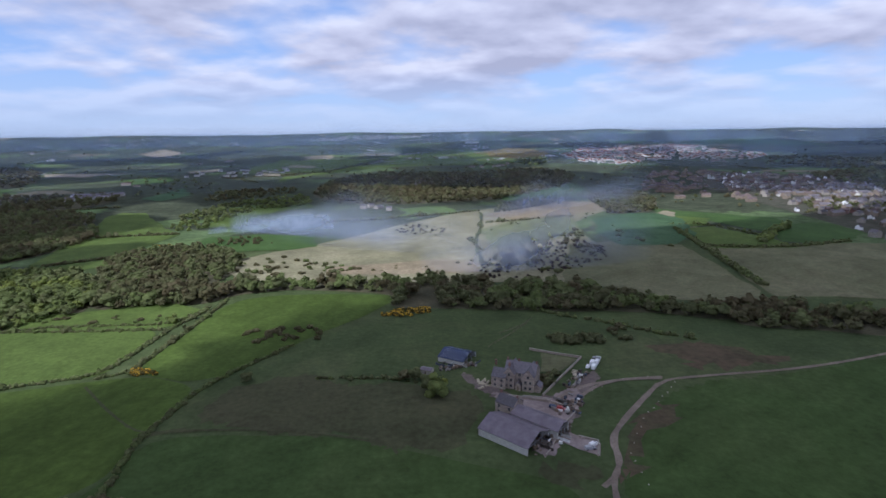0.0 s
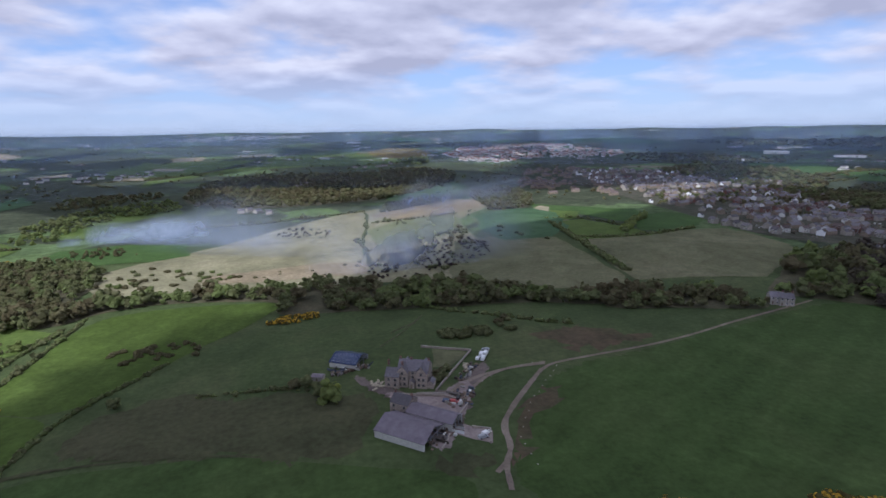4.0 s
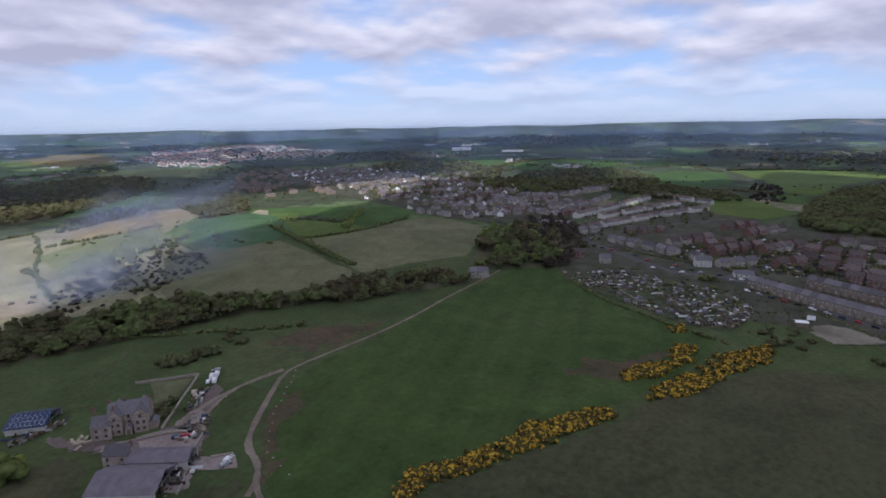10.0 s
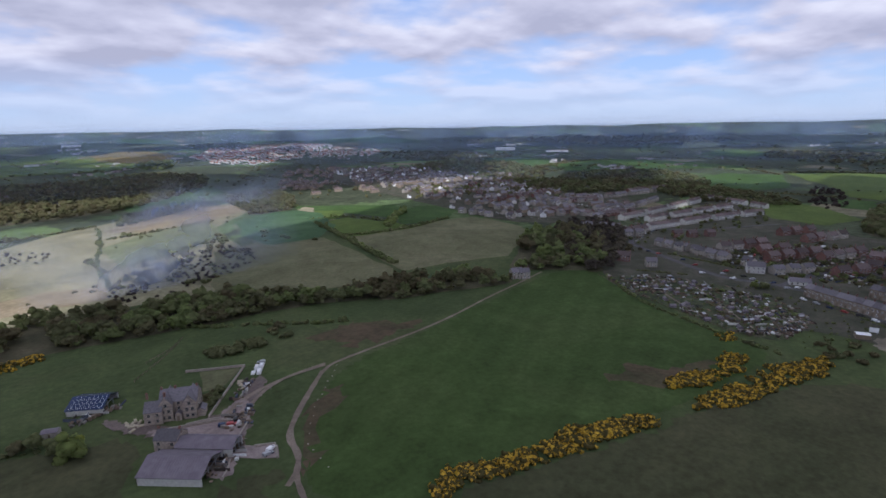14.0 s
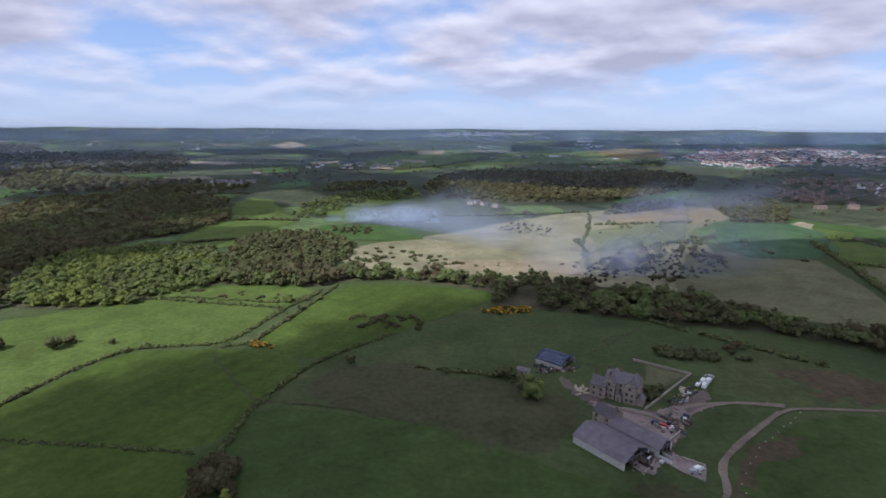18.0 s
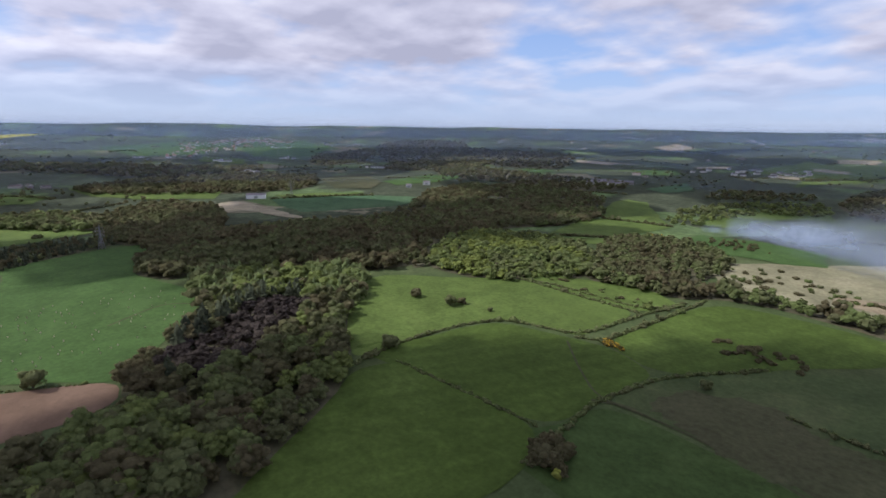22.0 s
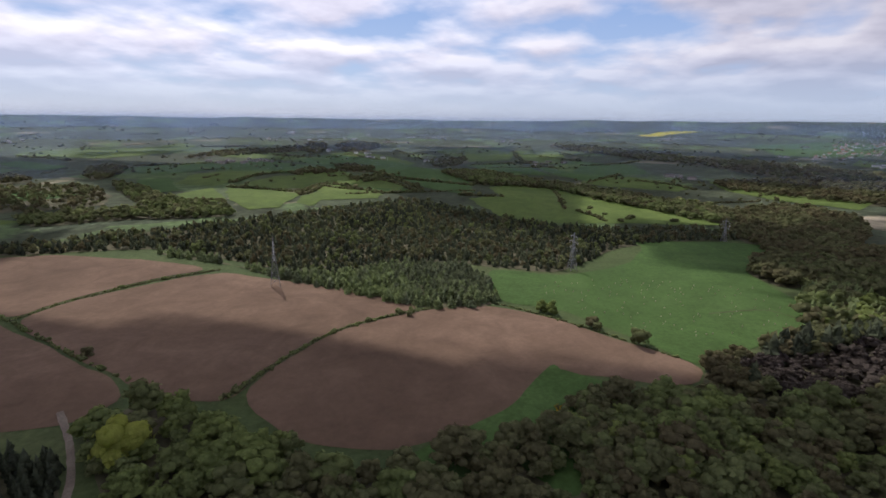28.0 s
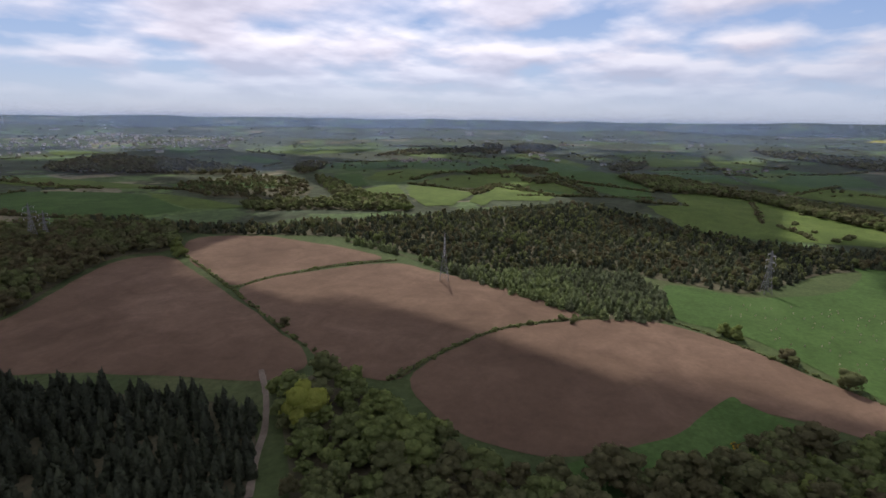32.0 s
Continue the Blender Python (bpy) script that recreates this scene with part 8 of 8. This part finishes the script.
wood([(852, 1294), (1179, 1441), (1183, 1172), (982, 857), (778, 739), (812, 876), (823, 1051)], "distant dark wood behind houses", tall=(9, 13), tint=(0.0, 0.4), spacing=11, seed=42, floor=False)
wood([(762, 756), (1056, 848), (1272, 720), (1118, 537), (894, 449), (847, 571), (735, 590)], "distant dark wood by the village", tall=(9, 13), tint=(0.0, 0.4), spacing=11, seed=43, floor=False)
wood([(479, 409), (571, 410), (504, 331), (380.1, 256.8), (350.3, 267.5), (397, 325)], "brown bare trees beside village houses", tall=(7, 12), tint=(0.3, 1.0), spacing=8, seed=144, leaf=BARE)
wood([(-435, 509), (-419, 525), (-430, 662), (-471, 716), (-482, 617), (-500, 590)], "brown wood among fields", tall=(7, 11), tint=(0.1, 0.6), spacing=9, seed=45, floor=False)
wood([(-547, 382), (-663, 527), (-608, 695), (-504, 698), (-427, 652), (-435, 563), (-479, 530), (-498, 398)], "dark wood in a valley bottom", tall=(8, 12), tint=(0.0, 0.45), spacing=10, seed=49, floor=False)
wood([(-1, -778), (-121, -726), (-183, -667), (-239, -588), (-222, -511), (-197, -489), (-156, -504), (-103.4, -447.2), (-55.6, -383.0), (10.2, -379.6)], "dark wood beyond ploughed land", tall=(9, 14), tint=(0.0, 0.45), spacing=9, seed=52)
wood([(-672, 63), (-722, 121), (-633, 182), (-620, 210), (-489, 169), (-465.8, 121.0), (-431.4, 92.8), (-480.5, 69.5), (-561, 109)], "dark pine wood on a slope", tall=(9, 14), tint=(0.0, 0.3), spacing=8, seed=54)
wood([(-278.6, 32.0), (-295.4, 46.4), (-334.4, 84.3), (-355.6, 105.3), (-387.7, 138.6), (-287.9, 108.6), (-263.7, 66.0), (-252.1, 28.0)], "dark valley wood of pines", tall=(9, 13), tint=(0.0, 0.35), spacing=7, seed=55, clear=VALLEY)
wood([(-430.4, 101.5), (-451.1, 133.9), (-395.2, 154.3), (-354.9, 138.3), (-357.2, 113.3), (-382.9, 95.8)], "light green young larches", kind="conifer", tall=(9, 12), tint=(0.75, 1.0), spacing=5.5, seed=56, wide=1.4, floor=False)
wood([(-408.2, 188.1), (-385.6, 228.8), (-314.9, 192.0), (-323.9, 160.0)], "light green young larches", kind="conifer", tall=(9, 12), tint=(0.75, 1.0), spacing=5.5, seed=57, wide=1.4, floor=False)

wood([(178.8, 309.7), (240.4, 299.6), (285.2, 284.5), (298.2, 297.3), (261.9, 325.8), (196.1, 338.1)], "belt of bare trees along a field edge", tall=(5, 12), tint=(0.0, 0.5), seed=58, gap=0.1)
wood([(589, 899), (829, 894), (708, 568), (625, 546), (627, 707), (541, 758)], "garden trees among village houses", tall=(4, 8), tint=(0.0, 0.4), spacing=12, seed=59, floor=False)
wood([(492, 256), (602, 180), (622, 61), (496.3, 45.5), (478.6, 140.6), (461, 206)], "garden trees between brick houses", tall=(3, 7), tint=(0.0, 0.4), spacing=13, seed=60, floor=False)
wood([(420, 336), (555, 357), (833, 408), (807, 298), (616, 245), (501, 287), (396.7, 265.5)], "garden trees beside white terraces", tall=(3, 7), tint=(0.0, 0.5), spacing=18, seed=61, floor=False)
wood([(484, 262), (560, 215), (625, 150), (612, 40), (480, 22), (474, 91), (466, 180)], "shrubs and small trees in village gardens", tall=(1.4, 4.0), tint=(0.05, 0.6), spacing=8.5, seed=260, floor=False, gap=0.15)
wood(ALLOTMENT, "low shrubs and fruit bushes on allotments", tall=(0.8, 2.2), tint=(0.05, 0.6), spacing=5.5, seed=261, floor=False, gap=0.15)
wood([(395, 80), (420, 120), (425, 150), (408, 178), (398, 130), (376, 104), (330, 104), (318, 92), (352, 76)], "rough bushes on a grassy bank beside a street", tall=(1.0, 2.6), tint=(0.2, 0.6), spacing=7, seed=262, floor=False, gap=0.2)
wood([(560, 330), (760, 290), (830, 410), (600, 412)], "garden shrubs between white terraces", tall=(1.5, 3.5), tint=(0.1, 0.6), spacing=11, seed=263, floor=False, gap=0.2)
wood([(-115.8, 134.9), (-122.4, 149.8), (-114.4, 158.3), (-100.7, 147.4), (-96.0, 136.5)], "brown scrub at a hedge end", tall=(4, 7), tint=(0.0, 0.2), spacing=4, seed=62, floor=False)

wood([(29.9, 465.5), (60, 538), (104, 592), (147, 589), (171, 546), (154, 482), (106.9, 459.1), (67.3, 432.6), (36.9, 421.6)], "purplish bare thorn scrub on a heath", tall=(1.8, 3.8), tint=(0.0, 0.12), spacing=7.0, seed=160, floor=False, gap=0.28, wide=1.5, leaf=BARE)


def far_trees(count, seed, r0, r1, tall, label):
    """Hedgerow trees and copses scattered over the distant farmland."""
    rng = np.random.default_rng(seed)
    fo = Foliage()
    made = 0
    while made < count:
        a, r = radians(rng.uniform(-95, 182)), math.sqrt(rng.uniform(r0 * r0, r1 * r1))
        x, y = -math.sin(a) * r, math.cos(a) * r
        if noise.noise((x * 0.004, y * 0.004, 2.0)) + 0.35 * noise.noise((x * 0.02, y * 0.02, 3.0)) < 0.10:
            continue
        fo.add("broadleaf", 3, x, y, float(height(x, y)) - 0.5, rng.uniform(*tall), 1.1 + r / 2500, 0.45 * rng.random(), rng)
        made += 1
    return tagged(new("distant_trees", fo.mesh("distant_trees", LEAVES)), label, "trees", kind="stuff")


far_trees(1100, 601, 950, 1900, (4, 8), "scattered copses and hedgerow trees on farmland")
far_trees(2400, 602, 1900, 4800, (5, 10), "distant woods and hedgerow trees")


def far_hedges(r0, r1, count, seed):
    """Hedge lines of the distant enclosures."""
    rng = np.random.default_rng(seed)
    fo = Foliage()
    for _ in range(count):
        a, r = radians(rng.uniform(-95, 182)), math.sqrt(rng.uniform(r0 * r0, r1 * r1))
        x, y = -math.sin(a) * r, math.cos(a) * r
        d = radians(rng.choice((12, 38, 102, 128)) + rng.normal() * 8)
        step = r * 0.005
        for k in range(int(rng.uniform(90, 240) / step)):
            px, py = x + math.cos(d) * k * step + 4 * noise.noise((k * 0.1, r, 0)), y + math.sin(d) * k * step
            fo.add("bush", 3, px, py, float(height(px, py)) - 0.3, rng.uniform(1.6, 3.4), step / 3.2, 0.35 * rng.random(), rng)
    return tagged(new("distant_hedges", fo.mesh("distant_hedges", LEAVES)), "dark hedge lines between distant fields", "hedges", kind="stuff")


far_hedges(800, 4200, 170, 611)
for k, (a, c) in enumerate(([(487, 224), (538, 196)], [(481, 179), (532, 153)], [(500, 148), (555, 117)], [(479.8, 107.5), (483.4, 43.9)], [(469.8, 125.1), (512, 99)], [(460, 257), (457.9, 189.2)], [(391.3, 244.4), (409.2, 211.5)])):
    hedge([a, c], "clipped garden hedge between village houses", seed=80 + k, tall=(1.0, 2.0), gap=0.1, tint=(0.1, 0.5))
hedge([(419.8, 121.8), (393.9, 82.4), (373.9, 51.3), (361.3, 26.8)], "rough hedge beside the village street", seed=90, tall=(0.8, 1.6), gap=0.3)
hedge([(-63.9, 245.9), (-47.1, 246.2), (-24.3, 243.8), (-7.4, 238.1)], "low broken hedge behind a field", seed=61, gap=0.45, tall=(0.8, 1.6))
hedge([(-278.3, 316.0), (-248.8, 324.4), (-212.9, 325.1), (-176.9, 325.8), (-165.3, 358.6)], "low hedge at a meadow edge", seed=62, tall=(1, 2))
hedge([(-177.5, 251.5), (-168.0, 257.5), (-162.4, 260.5)], "short dark hedge beside a gate", seed=63, tall=(1, 2))
hedge([(56.8, 353.5), (80.0, 334.2), (105.3, 319.7), (126.5, 300.7), (145.6, 290.9)], "broken line of thorn bushes in pasture", seed=64, gap=0.4, tall=(1.2, 2.6))
hedge([(56, 778), (50, 675), (35, 575), (36.8, 477.0)], "line of thorn bushes across the heath", seed=65, tall=(1.4, 3.0), gap=0.4)
hedge([(265, 530), (297, 515), (351, 514), (420, 540)], "dark hedge along a paddock", seed=66, tall=(2, 3.6))
hedge([(287, 664), (335, 658), (353, 560)], "hedge between small fields", seed=166, tall=(1.4, 2.6), gap=0.2)
hedge([(331, 539), (385, 607), (407, 621)], "bushy green hedge trees", seed=167, tall=(4, 7), tint=(0.4, 0.8))
hedge([(278, 632), (263, 527), (251, 448), (245.1, 393.6)], "thick hedge running down the slope", seed=67, tall=(2.4, 3.8))
hedge([(-283.6, 316.2), (-219.2, 315.6), (-173.0, 317.9)], "clipped hedge between meadows", seed=72, tall=(1, 2))
hedge([(-324.8, -94.7), (-314.9, -58.6), (-297.1, -10.1), (-283.1, 19.0)], "low hedge between ploughed land and pasture", seed=73, tall=(0.6, 1.4), gap=0.2)
hedge([(360.5, 252.1), (326.1, 202.8), (307.8, 131.1), (303.4, 102.6)], "scrubby hedge below allotments", seed=74, tall=(1, 2.2), gap=0.15)
